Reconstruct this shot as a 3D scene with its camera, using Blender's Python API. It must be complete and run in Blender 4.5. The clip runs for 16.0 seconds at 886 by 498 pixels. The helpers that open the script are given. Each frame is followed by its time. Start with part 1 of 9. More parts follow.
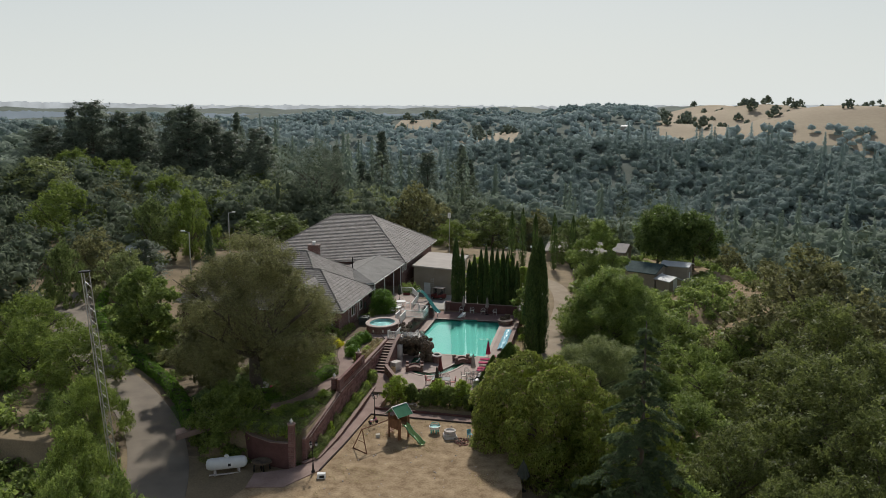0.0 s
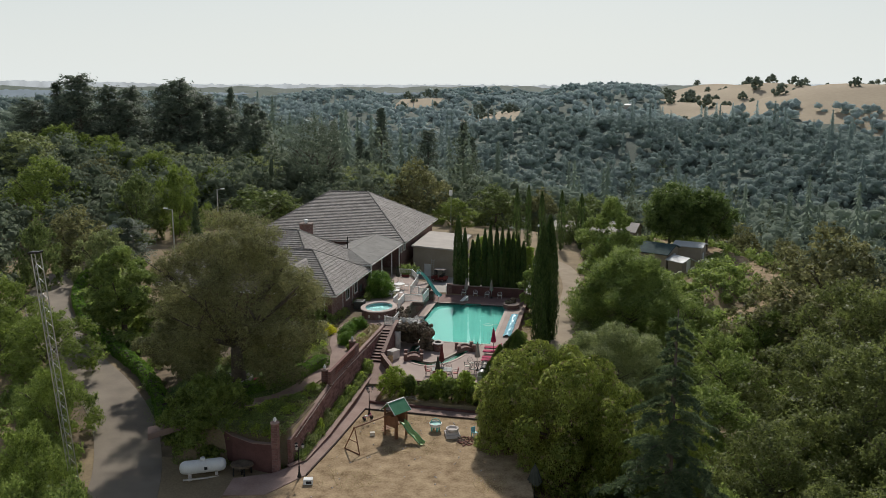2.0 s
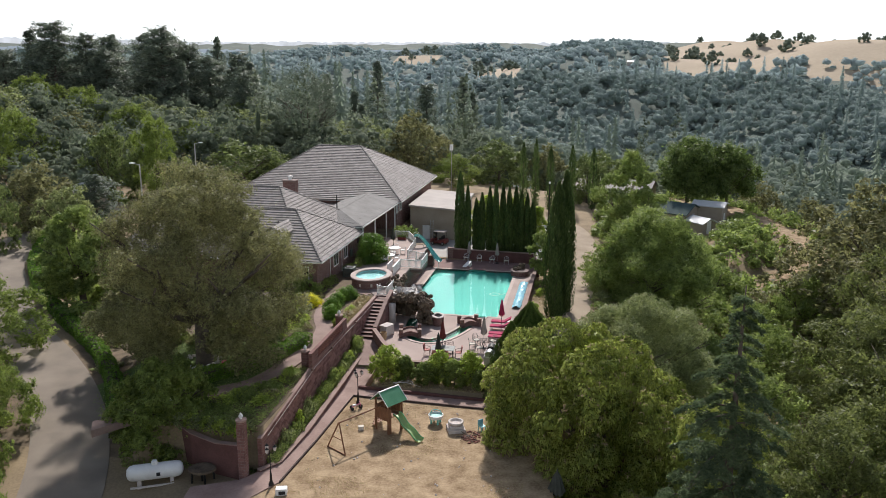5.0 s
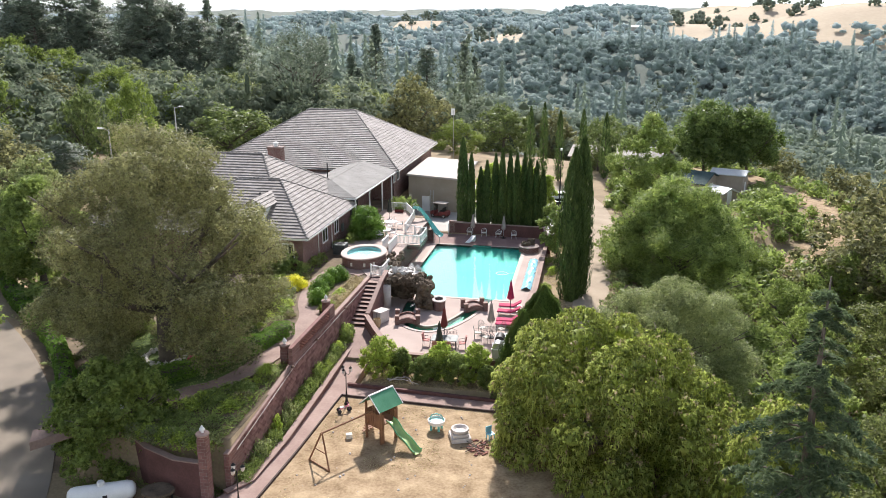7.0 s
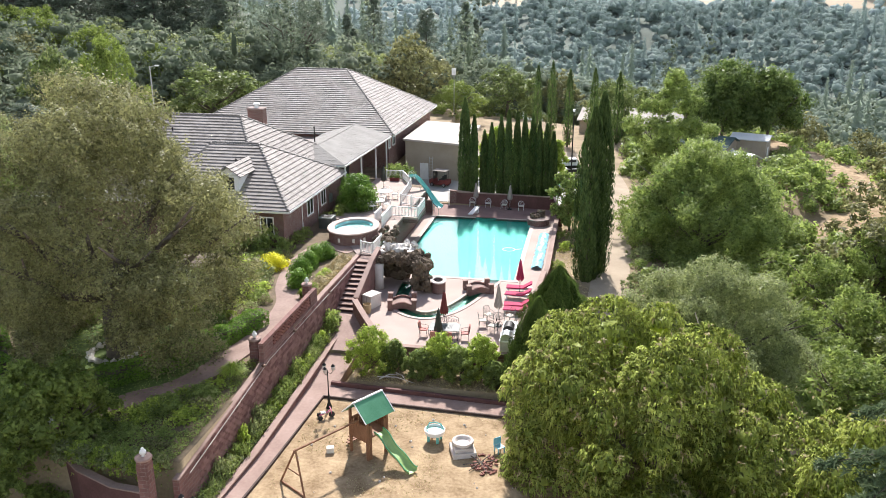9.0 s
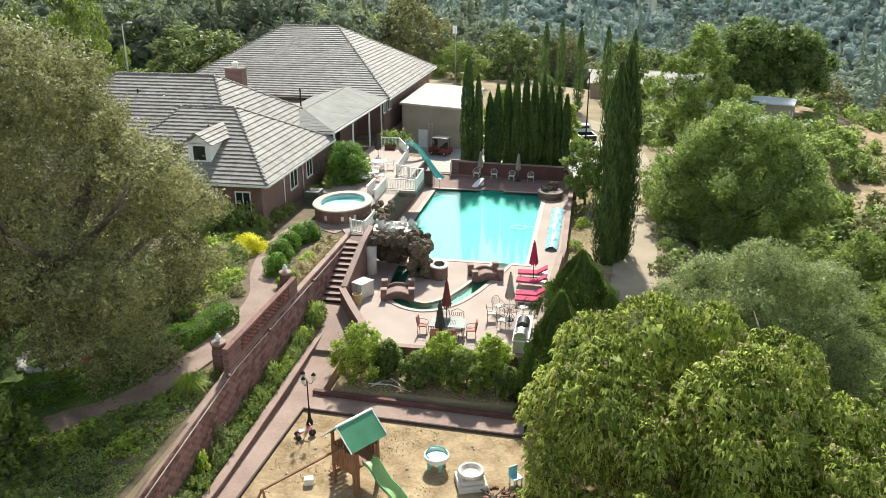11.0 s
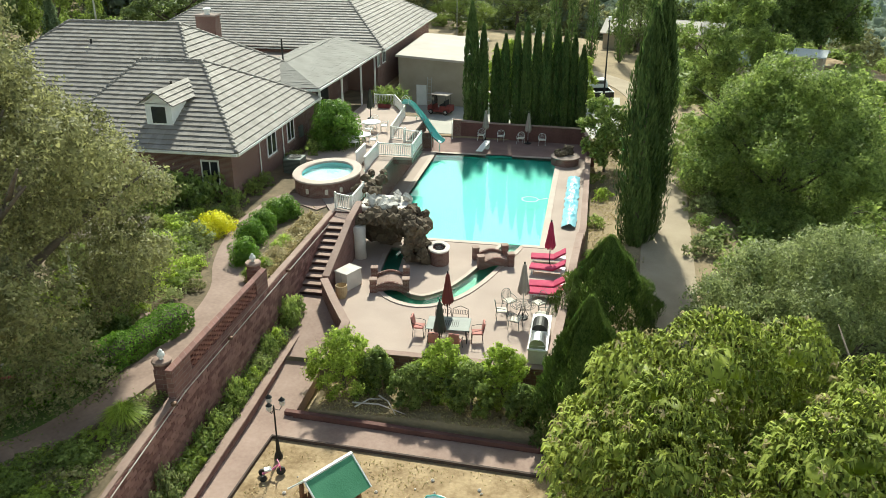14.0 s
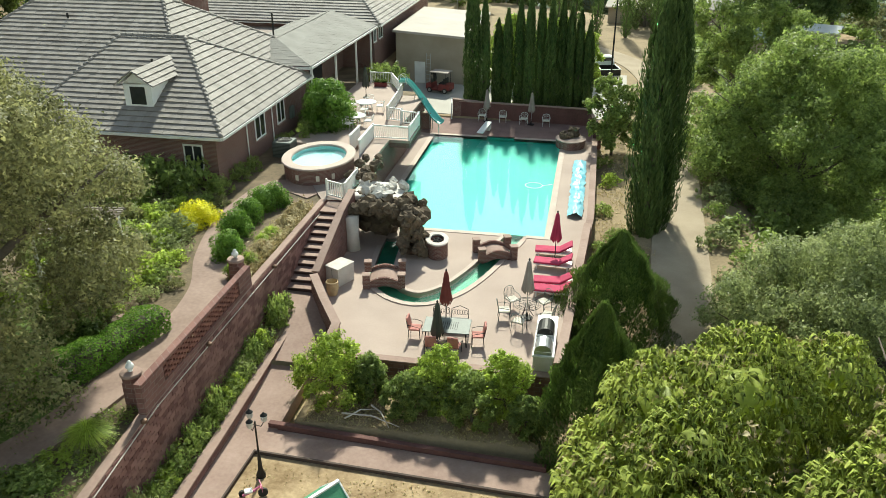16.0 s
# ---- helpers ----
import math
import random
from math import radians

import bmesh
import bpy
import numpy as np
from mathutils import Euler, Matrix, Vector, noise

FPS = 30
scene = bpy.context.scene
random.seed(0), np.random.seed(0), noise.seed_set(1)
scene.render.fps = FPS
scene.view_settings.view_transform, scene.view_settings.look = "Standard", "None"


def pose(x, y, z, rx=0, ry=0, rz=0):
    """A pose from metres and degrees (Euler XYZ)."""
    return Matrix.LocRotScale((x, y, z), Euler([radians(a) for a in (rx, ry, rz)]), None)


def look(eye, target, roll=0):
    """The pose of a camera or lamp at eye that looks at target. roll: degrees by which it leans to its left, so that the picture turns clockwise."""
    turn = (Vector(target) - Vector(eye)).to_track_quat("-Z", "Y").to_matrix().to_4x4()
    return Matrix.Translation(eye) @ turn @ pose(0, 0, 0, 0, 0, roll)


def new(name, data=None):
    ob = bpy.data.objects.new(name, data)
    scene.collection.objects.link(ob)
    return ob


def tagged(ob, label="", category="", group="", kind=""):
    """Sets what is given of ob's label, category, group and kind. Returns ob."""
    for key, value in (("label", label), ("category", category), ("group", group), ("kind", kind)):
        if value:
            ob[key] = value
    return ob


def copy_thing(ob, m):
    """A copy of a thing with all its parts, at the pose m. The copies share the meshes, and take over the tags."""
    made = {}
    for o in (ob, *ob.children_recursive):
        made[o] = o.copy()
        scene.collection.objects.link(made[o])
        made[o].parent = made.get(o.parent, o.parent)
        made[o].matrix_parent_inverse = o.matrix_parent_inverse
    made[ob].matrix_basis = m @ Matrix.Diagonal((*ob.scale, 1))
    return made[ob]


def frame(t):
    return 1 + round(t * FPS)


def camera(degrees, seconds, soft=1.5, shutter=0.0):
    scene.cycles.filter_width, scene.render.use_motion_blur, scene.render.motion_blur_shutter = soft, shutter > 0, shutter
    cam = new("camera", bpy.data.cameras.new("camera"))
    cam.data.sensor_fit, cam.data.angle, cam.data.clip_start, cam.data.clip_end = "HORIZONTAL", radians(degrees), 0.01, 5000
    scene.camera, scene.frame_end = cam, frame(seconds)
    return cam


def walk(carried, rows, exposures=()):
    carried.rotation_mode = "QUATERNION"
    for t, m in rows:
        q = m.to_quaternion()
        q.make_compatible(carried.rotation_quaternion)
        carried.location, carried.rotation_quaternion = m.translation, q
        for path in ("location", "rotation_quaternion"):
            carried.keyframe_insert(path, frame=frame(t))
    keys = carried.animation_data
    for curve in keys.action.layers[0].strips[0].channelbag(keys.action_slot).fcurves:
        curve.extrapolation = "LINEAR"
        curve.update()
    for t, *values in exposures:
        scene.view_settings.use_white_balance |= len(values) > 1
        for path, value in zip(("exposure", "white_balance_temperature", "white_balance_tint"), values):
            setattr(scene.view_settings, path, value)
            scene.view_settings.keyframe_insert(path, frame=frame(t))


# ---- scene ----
cam = camera(58.0, 16.0, soft=0.5)
walk(cam, [
    (0, pose(21.89, -111.59, 28.51, 80.91, -0.16, 10.61)),
    (0.5, pose(21.53, -109.76, 28.16, 80.60, -0.10, 10.62)),
    (1, pose(21.16, -107.91, 27.81, 80.28, -0.08, 10.64)),
    (1.5, pose(20.79, -106.02, 27.45, 79.92, -0.10, 10.65)),
    (2, pose(20.41, -104.11, 27.12, 79.49, -0.18, 10.67)),
    (2.5, pose(20.06, -102.24, 26.80, 79.02, -0.25, 10.67)),
    (3, pose(19.71, -100.44, 26.48, 78.55, -0.29, 10.64)),
    (3.5, pose(19.37, -98.73, 26.13, 78.10, -0.28, 10.61)),
    (4, pose(19.02, -97.09, 25.74, 77.64, -0.24, 10.58)),
    (6.5, pose(16.75, -86.53, 23.88, 74.97, -0.17, 10.58)),
    (7, pose(16.47, -84.53, 23.48, 74.39, -0.11, 10.61)),
    (7.5, pose(16.19, -82.54, 23.05, 73.82, -0.05, 10.65)),
    (8, pose(15.87, -80.53, 22.60, 73.26, -0.00, 10.67)),
    (8.5, pose(15.48, -78.45, 22.10, 72.70, 0.02, 10.66)),
    (9, pose(15.01, -76.28, 21.56, 72.14, 0.01, 10.63)),
    (11.5, pose(13.14, -67.14, 19.63, 69.22, 0.11, 10.54)),
    (12, pose(12.95, -65.81, 19.45, 68.63, 0.11, 10.60)),
    (12.5, pose(12.73, -64.50, 19.25, 68.06, 0.10, 10.64)),
    (13, pose(12.47, -63.22, 19.02, 67.51, 0.09, 10.65)),
    (13.5, pose(12.22, -62.03, 18.81, 66.99, 0.07, 10.63)),
    (14, pose(11.99, -60.96, 18.61, 66.47, 0.07, 10.61)),
    (14.5, pose(11.81, -60.03, 18.45, 65.96, 0.06, 10.59)),
    (15, pose(11.67, -59.26, 18.33, 65.48, 0.04, 10.58)),
    (15.5, pose(11.57, -58.61, 18.30, 65.04, -0.00, 10.59)),
    (16, pose(11.50, -58.04, 18.32, 64.64, -0.08, 10.64)),
], exposures=[(0, -0.75, 6500, 10), (2, -0.65, 6500, 10), (4.2, -0.38, 6400, 15), (6.4, 0.5, 6350, 15), (9, 0.87, 6350, 14), (11.3, 0.7, 6600, 1), (16, 0.53, 6750, -5)])

# ---------------------------------------------------------------- world and sun
SUN_EL, SUN_AZ = radians(42), radians(-7)
world = bpy.data.worlds.new("world")
scene.world = world
world.use_nodes = True
wn = world.node_tree
sky = wn.nodes.new("ShaderNodeTexSky")
sky.sky_type = "NISHITA"
sky.sun_disc = False
sky.sun_elevation, sky.sun_rotation = SUN_EL, SUN_AZ
sky.air_density, sky.dust_density, sky.ozone_density = 1.0, 1.5, 1.0
# summer haze: the sky pales towards the horizon all round
tc, sx = wn.nodes.new("ShaderNodeTexCoord"), wn.nodes.new("ShaderNodeSeparateXYZ")
wn.links.new(tc.outputs["Generated"], sx.inputs[0])
inv, pw = wn.nodes.new("ShaderNodeMath"), wn.nodes.new("ShaderNodeMath")
inv.operation, pw.operation = "SUBTRACT", "POWER"
inv.use_clamp = True
inv.inputs[0].default_value = 1.0
wn.links.new(sx.outputs[2], inv.inputs[1])
wn.links.new(inv.outputs[0], pw.inputs[0])
pw.inputs[1].default_value = 2.2
veil = wn.nodes.new("ShaderNodeMix")
veil.data_type = "RGBA"
wn.links.new(pw.outputs[0], veil.inputs["Factor"])
wn.links.new(sky.outputs[0], veil.inputs["A"])
veil.inputs["B"].default_value = (12.2, 12.9, 12.7, 1)
wn.links.new(veil.outputs["Result"], wn.nodes["Background"].inputs[0])
wn.nodes["Background"].inputs[1].default_value = 0.1
lamp = bpy.data.lights.new("sun", "SUN")
lamp.energy, lamp.angle, lamp.color = 4.6, radians(2.6), (1.0, 0.965, 0.9)
sun_dir = Vector((math.sin(SUN_AZ) * math.cos(SUN_EL), math.cos(SUN_AZ) * math.cos(SUN_EL), math.sin(SUN_EL)))
new("sun", lamp).matrix_world = look(sun_dir * 100, (0, 0, 0))

# ---------------------------------------------------------------- materials
def material(name, a, b, scale=3.0, rough=0.8, bump=0.3, fine=25.0, metal=0.0, island=0.0, contrast=0.35, obj=0.0, spec=0.4):
    """Two-scale noise between colours a and b, with fine relief; island / obj: variation per leaf or per piece."""
    m = bpy.data.materials.new(name)
    m.use_nodes = True
    t = m.node_tree
    n, l = t.nodes, t.links
    bs = n["Principled BSDF"]
    co = n.new("ShaderNodeTexCoord")
    geo = n.new("ShaderNodeNewGeometry")
    n1, n2 = n.new("ShaderNodeTexNoise"), n.new("ShaderNodeTexNoise")
    n1.inputs["Scale"].default_value, n2.inputs["Scale"].default_value = scale, fine
    n1.inputs["Detail"].default_value, n2.inputs["Detail"].default_value = 6, 4
    l.new(geo.outputs["Position"], n1.inputs["Vector"])
    l.new(geo.outputs["Position"], n2.inputs["Vector"])
    mix = n.new("ShaderNodeMath")
    mix.operation = "MULTIPLY_ADD"
    l.new(n2.outputs[0], mix.inputs[0])
    mix.inputs[1].default_value = 0.5
    l.new(n1.outputs[0], mix.inputs[2])
    out = mix.outputs[0]
    if island or obj:
        rnd = geo.outputs["Random Per Island"] if island else n.new("ShaderNodeObjectInfo").outputs["Random"]
        add = n.new("ShaderNodeMath")
        add.operation = "MULTIPLY_ADD"
        l.new(rnd, add.inputs[0])
        add.inputs[1].default_value = island or obj
        l.new(out, add.inputs[2])
        sub = n.new("ShaderNodeMath")
        sub.operation = "SUBTRACT"
        l.new(add.outputs[0], sub.inputs[0])
        sub.inputs[1].default_value = (island or obj) / 2
        out = sub.outputs[0]
    ramp = n.new("ShaderNodeValToRGB")
    ramp.color_ramp.elements[0].position, ramp.color_ramp.elements[1].position = 0.75 - contrast, 0.75 + contrast
    ramp.color_ramp.elements[0].color, ramp.color_ramp.elements[1].color = (*a, 1), (*b, 1)
    l.new(out, ramp.inputs[0])
    l.new(ramp.outputs[0], bs.inputs["Base Color"])
    bs.inputs["Roughness"].default_value, bs.inputs["Metallic"].default_value = rough, metal
    bs.inputs["Specular IOR Level"].default_value = spec
    if bump:
        bp = n.new("ShaderNodeBump")
        bp.inputs["Strength"].default_value, bp.inputs["Distance"].default_value = bump, 0.02
        l.new(n2.outputs[0], bp.inputs["Height"])
        l.new(bp.outputs[0], bs.inputs["Normal"])
    return m


def foliage(name, a, b, glow=0.35, scale=0.5, rough=0.5, island=0.5, spec=0.22, bump=0.0, fine=3.0):
    """A leaf material: varied per leaf, with light passing through."""
    m = material(name, a, b, scale, rough, 1.0 if bump else 0, fine, island=island, spec=spec)
    n, l = m.node_tree.nodes, m.node_tree.links
    bs = n["Principled BSDF"]
    ramp = next(x for x in n if x.bl_idname == "ShaderNodeValToRGB")
    for x in n:
        if x.bl_idname == "ShaderNodeBump":
            x.inputs["Distance"].default_value = bump
    tr = n.new("ShaderNodeBsdfTranslucent")
    hue = n.new("ShaderNodeHueSaturation")
    hue.inputs["Hue"].default_value, hue.inputs["Saturation"].default_value, hue.inputs["Value"].default_value = 0.503, 1.05, 1.6
    l.new(ramp.outputs[0], hue.inputs["Color"])
    l.new(hue.outputs[0], tr.inputs[0])
    for x in n:
        if x.bl_idname == "ShaderNodeBump":
            l.new(x.outputs[0], tr.inputs["Normal"])
    mx = n.new("ShaderNodeMixShader")
    mx.inputs[0].default_value = glow
    l.new(bs.outputs[0], mx.inputs[1])
    l.new(tr.outputs[0], mx.inputs[2])
    l.new(mx.outputs[0], n["Material Output"].inputs[0])
    return m


M_ground = material("dry_ground", (0.16, 0.12, 0.07), (0.36, 0.27, 0.16), 0.25, 0.95, 0.6, 6.0)
M_yard = material("sandy_dirt", (0.2, 0.13, 0.066), (0.48, 0.355, 0.215), 0.9, 0.95, 0.7, 6.0, contrast=0.24)
M_litter = material("leaf_litter", (0.06, 0.05, 0.03), (0.22, 0.16, 0.1), 1.2, 0.95, 0.8, 9.0)
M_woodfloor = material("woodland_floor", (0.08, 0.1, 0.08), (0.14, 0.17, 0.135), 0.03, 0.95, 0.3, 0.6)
M_hillgrass = material("dry_hill_grass", (0.34, 0.27, 0.185), (0.48, 0.39, 0.27), 0.012, 0.95, 0.2, 0.3)
M_lawn = material("lawn", (0.05, 0.09, 0.02), (0.12, 0.17, 0.04), 0.8, 0.9, 0.6, 14.0)
M_asphalt = material("worn_driveway", (0.17, 0.14, 0.11), (0.31, 0.26, 0.2), 0.35, 0.9, 0.3, 20.0)
M_roadbed = material("gravel_lane", (0.27, 0.21, 0.145), (0.42, 0.34, 0.245), 0.5, 0.95, 0.4, 14.0)
M_conc = material("pink_concrete", (0.235, 0.15, 0.122), (0.375, 0.265, 0.222), 0.6, 0.85, 0.25, 7.0)
M_deck = material("pool_deck_concrete", (0.32, 0.24, 0.2), (0.44, 0.34, 0.29), 0.4, 0.8, 0.12, 14.0)
M_coping = material("coping", (0.37, 0.285, 0.24), (0.49, 0.385, 0.33), 1.0, 0.7, 0.1, 14.0)
M_brick = material("red_brick", (0.13, 0.05, 0.04), (0.28, 0.12, 0.09), 1.5, 0.85, 0.4, 18.0, obj=0.5)
M_mortar = material("mortar", (0.24, 0.18, 0.16), (0.34, 0.27, 0.24), 2.0, 0.95, 0.3, 30.0)
M_tile = material("roof_tile", (0.18, 0.158, 0.14), (0.295, 0.264, 0.238), 0.6, 0.7, 0.3, 16.0, island=0.35)
M_tile_piece = material("roof_tile_single", (0.18, 0.158, 0.14), (0.295, 0.264, 0.238), 0.6, 0.7, 0.3, 16.0, obj=0.35)
M_shingle = material("grey_shingle", (0.2, 0.19, 0.175), (0.3, 0.285, 0.26), 0.7, 0.9, 0.5, 12.0)
M_white = material("white_paint", (0.7, 0.69, 0.66), (0.84, 0.83, 0.8), 1.5, 0.5, 0.05, 20.0)
M_stucco = material("tan_stucco", (0.3, 0.25, 0.19), (0.4, 0.34, 0.27), 0.8, 0.9, 0.3, 30.0)
M_flatroof = material("pale_flat_roof", (0.4, 0.355, 0.315), (0.52, 0.465, 0.41), 0.5, 0.85, 0.2, 12.0)
M_plaster = material("pool_plaster", (0.07, 0.42, 0.355), (0.1, 0.5, 0.425), 0.5, 0.6, 0.0, 8.0)
M_rock = material("lava_rock", (0.04, 0.029, 0.02), (0.18, 0.135, 0.09), 1.6, 0.95, 1.0, 9.0)
M_bark = material("bark", (0.07, 0.055, 0.045), (0.17, 0.14, 0.11), 2.5, 0.95, 0.8, 14.0)
M_glass_dark = material("window_glass", (0.02, 0.022, 0.025), (0.04, 0.042, 0.045), 1.0, 0.08, 0, 5.0, spec=0.6)
M_oak = foliage("oak_leaves", (0.092, 0.096, 0.044), (0.295, 0.29, 0.136), 0.43)
M_green = foliage("green_leaves", (0.055, 0.09, 0.024), (0.19, 0.25, 0.075), 0.45)
M_bright = foliage("bright_leaves", (0.16, 0.22, 0.04), (0.43, 0.505, 0.12), 0.55)
M_slope = foliage("hillside_leaves", (0.07, 0.085, 0.032), (0.225, 0.255, 0.085), 0.45)
M_wood_tree = foliage("wood_edge_leaves", (0.072, 0.1, 0.036), (0.215, 0.26, 0.092), 0.45)
M_droop = foliage("drooping_leaves", (0.15, 0.2, 0.042), (0.48, 0.53, 0.135), 0.42)
M_grey = foliage("grey_green_leaves", (0.125, 0.15, 0.064), (0.345, 0.38, 0.168), 0.44)
M_pine = foliage("pine_needles", (0.075, 0.1, 0.07), (0.2, 0.235, 0.165), 0.4)
M_hilloak = foliage("hill_oak_leaves", (0.14, 0.17, 0.13), (0.21, 0.245, 0.18), 0.3, rough=0.8, spec=0.15)
M_hedge = foliage("hedge_leaves", (0.062, 0.125, 0.02), (0.19, 0.31, 0.055), 0.4, spec=0.2)
M_cedar = foliage("cedar_needles", (0.05, 0.08, 0.04), (0.15, 0.195, 0.095), 0.35)
M_willow = foliage("willowy_leaves", (0.085, 0.12, 0.03), (0.27, 0.33, 0.085), 0.48)
M_leafy = foliage("mid_green_leaves", (0.1, 0.145, 0.042), (0.3, 0.36, 0.11), 0.5)
M_cyp = foliage("cypress_sprays", (0.036, 0.066, 0.02), (0.125, 0.175, 0.055), 0.3)
M_cone = foliage("evergreen_sprays", (0.05, 0.09, 0.022), (0.18, 0.25, 0.065), 0.35)
# Woods by distance: each band paler and bluer, haze painted into the leaf colours.
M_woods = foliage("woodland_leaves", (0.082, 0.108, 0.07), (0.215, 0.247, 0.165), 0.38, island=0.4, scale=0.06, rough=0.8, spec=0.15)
M_valley_hazed = foliage("hazed_valley_leaves", (0.135, 0.172, 0.138), (0.31, 0.358, 0.277), 0.38, island=0.2, scale=0.03, rough=0.9, spec=0.1)
M_farwood_hazed = foliage("hazed_distant_woods", (0.18, 0.231, 0.212), (0.315, 0.372, 0.338), 0.38, island=0.2, scale=0.02, rough=0.9, spec=0.1, bump=0.6, fine=0.8)
M_farther_hazed = foliage("hillside_woods", (0.29, 0.353, 0.348), (0.425, 0.493, 0.477), 0.4, island=0.3, scale=0.02, rough=0.9, spec=0.1, bump=1.5, fine=0.45)
M_yellow = foliage("yellow_leaves", (0.5, 0.48, 0.03), (0.76, 0.72, 0.07), 0.3)
M_drygrass = foliage("dry_grass", (0.28, 0.22, 0.1), (0.48, 0.4, 0.22), 0.3)


def water(name, tint, depth_rough=0.02):
    m = bpy.data.materials.new(name)
    m.use_nodes = True
    n, l = m.node_tree.nodes, m.node_tree.links
    bs = n["Principled BSDF"]
    bs.inputs["Base Color"].default_value = (*tint, 1)
    bs.inputs["Roughness"].default_value = depth_rough
    bs.inputs["IOR"].default_value = 1.33
    bs.inputs["Transmission Weight"].default_value = 1.0
    geo, nz, bp = n.new("ShaderNodeNewGeometry"), n.new("ShaderNodeTexNoise"), n.new("ShaderNodeBump")
    nz.inputs["Scale"].default_value, nz.inputs["Detail"].default_value = 2.2, 2
    l.new(geo.outputs["Position"], nz.inputs["Vector"])
    bp.inputs["Strength"].default_value, bp.inputs["Distance"].default_value = 0.05, 0.03
    l.new(nz.outputs[0], bp.inputs["Height"])
    l.new(bp.outputs[0], bs.inputs["Normal"])
    return m


M_garden_brick_path = material("worn_brick_path", (0.2, 0.13, 0.105), (0.34, 0.24, 0.2), 0.6, 0.85, 0.3, 6.0)
M_water = water("pool_water", (0.64, 0.97, 0.93))

# ---------------------------------------------------------------- mesh helpers
def raw(name, verts, faces, mat, smooth=False, slots=None, clump=None, mix=0.6):
    """A mesh from an array of vertices and one of faces (all with the same number of corners)."""
    verts, faces = np.asarray(verts, dtype=np.float32), np.asarray(faces, dtype=np.int32)
    if clump is not None:
        # leaves are shaded partly as the clump that they sit on
        smooth = True
        fn = np.cross(verts[faces[:, 1]] - verts[faces[:, 0]], verts[faces[:, 2]] - verts[faces[:, 0]])
        fn /= np.linalg.norm(fn, axis=1)[:, None] + 1e-12
        back = (fn * clump[faces[:, 0]]).sum(1) < 0
        faces[back] = faces[back][:, ::-1]
        fn[back] *= -1
        soft_n = clump.copy()
        soft_n *= mix
        for c in range(faces.shape[1]):
            soft_n[faces[:, c]] += fn * (1 - mix)
        soft_n /= np.linalg.norm(soft_n, axis=1)[:, None] + 1e-12
    me = bpy.data.meshes.new(name)
    k = faces.shape[1]
    me.vertices.add(len(verts))
    me.vertices.foreach_set("co", verts.ravel())
    me.loops.add(faces.size)
    me.loops.foreach_set("vertex_index", faces.ravel())
    me.polygons.add(len(faces))
    me.polygons.foreach_set("loop_start", np.arange(0, faces.size, k, dtype=np.int32))
    me.polygons.foreach_set("use_smooth", np.full(len(faces), smooth))
    if slots is not None:
        me.polygons.foreach_set("material_index", slots.astype(np.int32))
    me.update(calc_edges=True)
    for m in mat if isinstance(mat, (list, tuple)) else (mat,):
        me.materials.append(m)
    if clump is not None:
        me.normals_split_custom_set_from_vertices(soft_n.tolist())
    return me


def mesh_of(name, bm, mat, smooth=False):
    me = bpy.data.meshes.new(name)
    bm.normal_update()
    bm.to_mesh(me)
    bm.free()
    me.materials.append(mat)
    if smooth:
        me.polygons.foreach_set("use_smooth", np.ones(len(me.polygons), dtype=bool))
    return me


def part(name, bm, mat, parent, label="", smooth=False):
    """One mesh object under a thing or a part; bm is a bmesh or a finished mesh, in the parent's frame."""
    me = bm if isinstance(bm, bpy.types.Mesh) else mesh_of(name, bm, mat, smooth)
    ob = new(name, me)
    ob.parent = parent
    return tagged(ob, label) if label else ob


def thing(name, label, category, at=(0, 0, 0), rz=0.0, group="", kind="", data=None):
    ob = new(name, data)
    if data is None:
        ob.empty_display_size = 0.3
    ob.matrix_basis = pose(*at, 0, 0, rz)
    return tagged(ob, label, category, group, kind)


def box(bm, x0, x1, y0, y1, z0, z1, bevel=0.0, m=None):
    r = bmesh.ops.create_cube(bm, size=1)
    vs = r["verts"]
    bmesh.ops.scale(bm, vec=(x1 - x0, y1 - y0, z1 - z0), verts=vs)
    bmesh.ops.translate(bm, vec=((x0 + x1) / 2, (y0 + y1) / 2, (z0 + z1) / 2), verts=vs)
    if bevel:
        es = list({e for v in vs for e in v.link_edges})
        r2 = bmesh.ops.bevel(bm, geom=es, offset=bevel, segments=2, affect="EDGES", profile=0.5)
        vs = list({v for f in r2["faces"] for v in f.verts} | {v for v in vs if v.is_valid})
    if m is not None:
        bmesh.ops.transform(bm, matrix=m, verts=[v for v in vs if v.is_valid])
    return bm


def boxes(*dims, bevel=0.0):
    bm = bmesh.new()
    for d in dims:
        box(bm, *d, bevel=bevel)
    return bm


def tube(bm, pts, radii, seg=8, cap=True):
    """A round, tapered tube along points."""
    pts = [Vector(p) for p in pts]
    rings = []
    for i, p in enumerate(pts):
        d = (pts[min(i + 1, len(pts) - 1)] - pts[max(i - 1, 0)]).normalized()
        a = d.orthogonal().normalized() if i == 0 else (prev - d * prev.dot(d)).normalized()
        prev = a
        b = d.cross(a)
        r = radii[i] if hasattr(radii, "__len__") else radii
        rings.append([bm.verts.new(p + (a * math.cos(2 * math.pi * k / seg) + b * math.sin(2 * math.pi * k / seg)) * r) for k in range(seg)])
    for u, v in zip(rings, rings[1:]):
        for k in range(seg):
            bm.faces.new((u[k], u[(k + 1) % seg], v[(k + 1) % seg], v[k]))
    if cap:
        bm.faces.new(rings[0][::-1])
        bm.faces.new(rings[-1])
    return bm


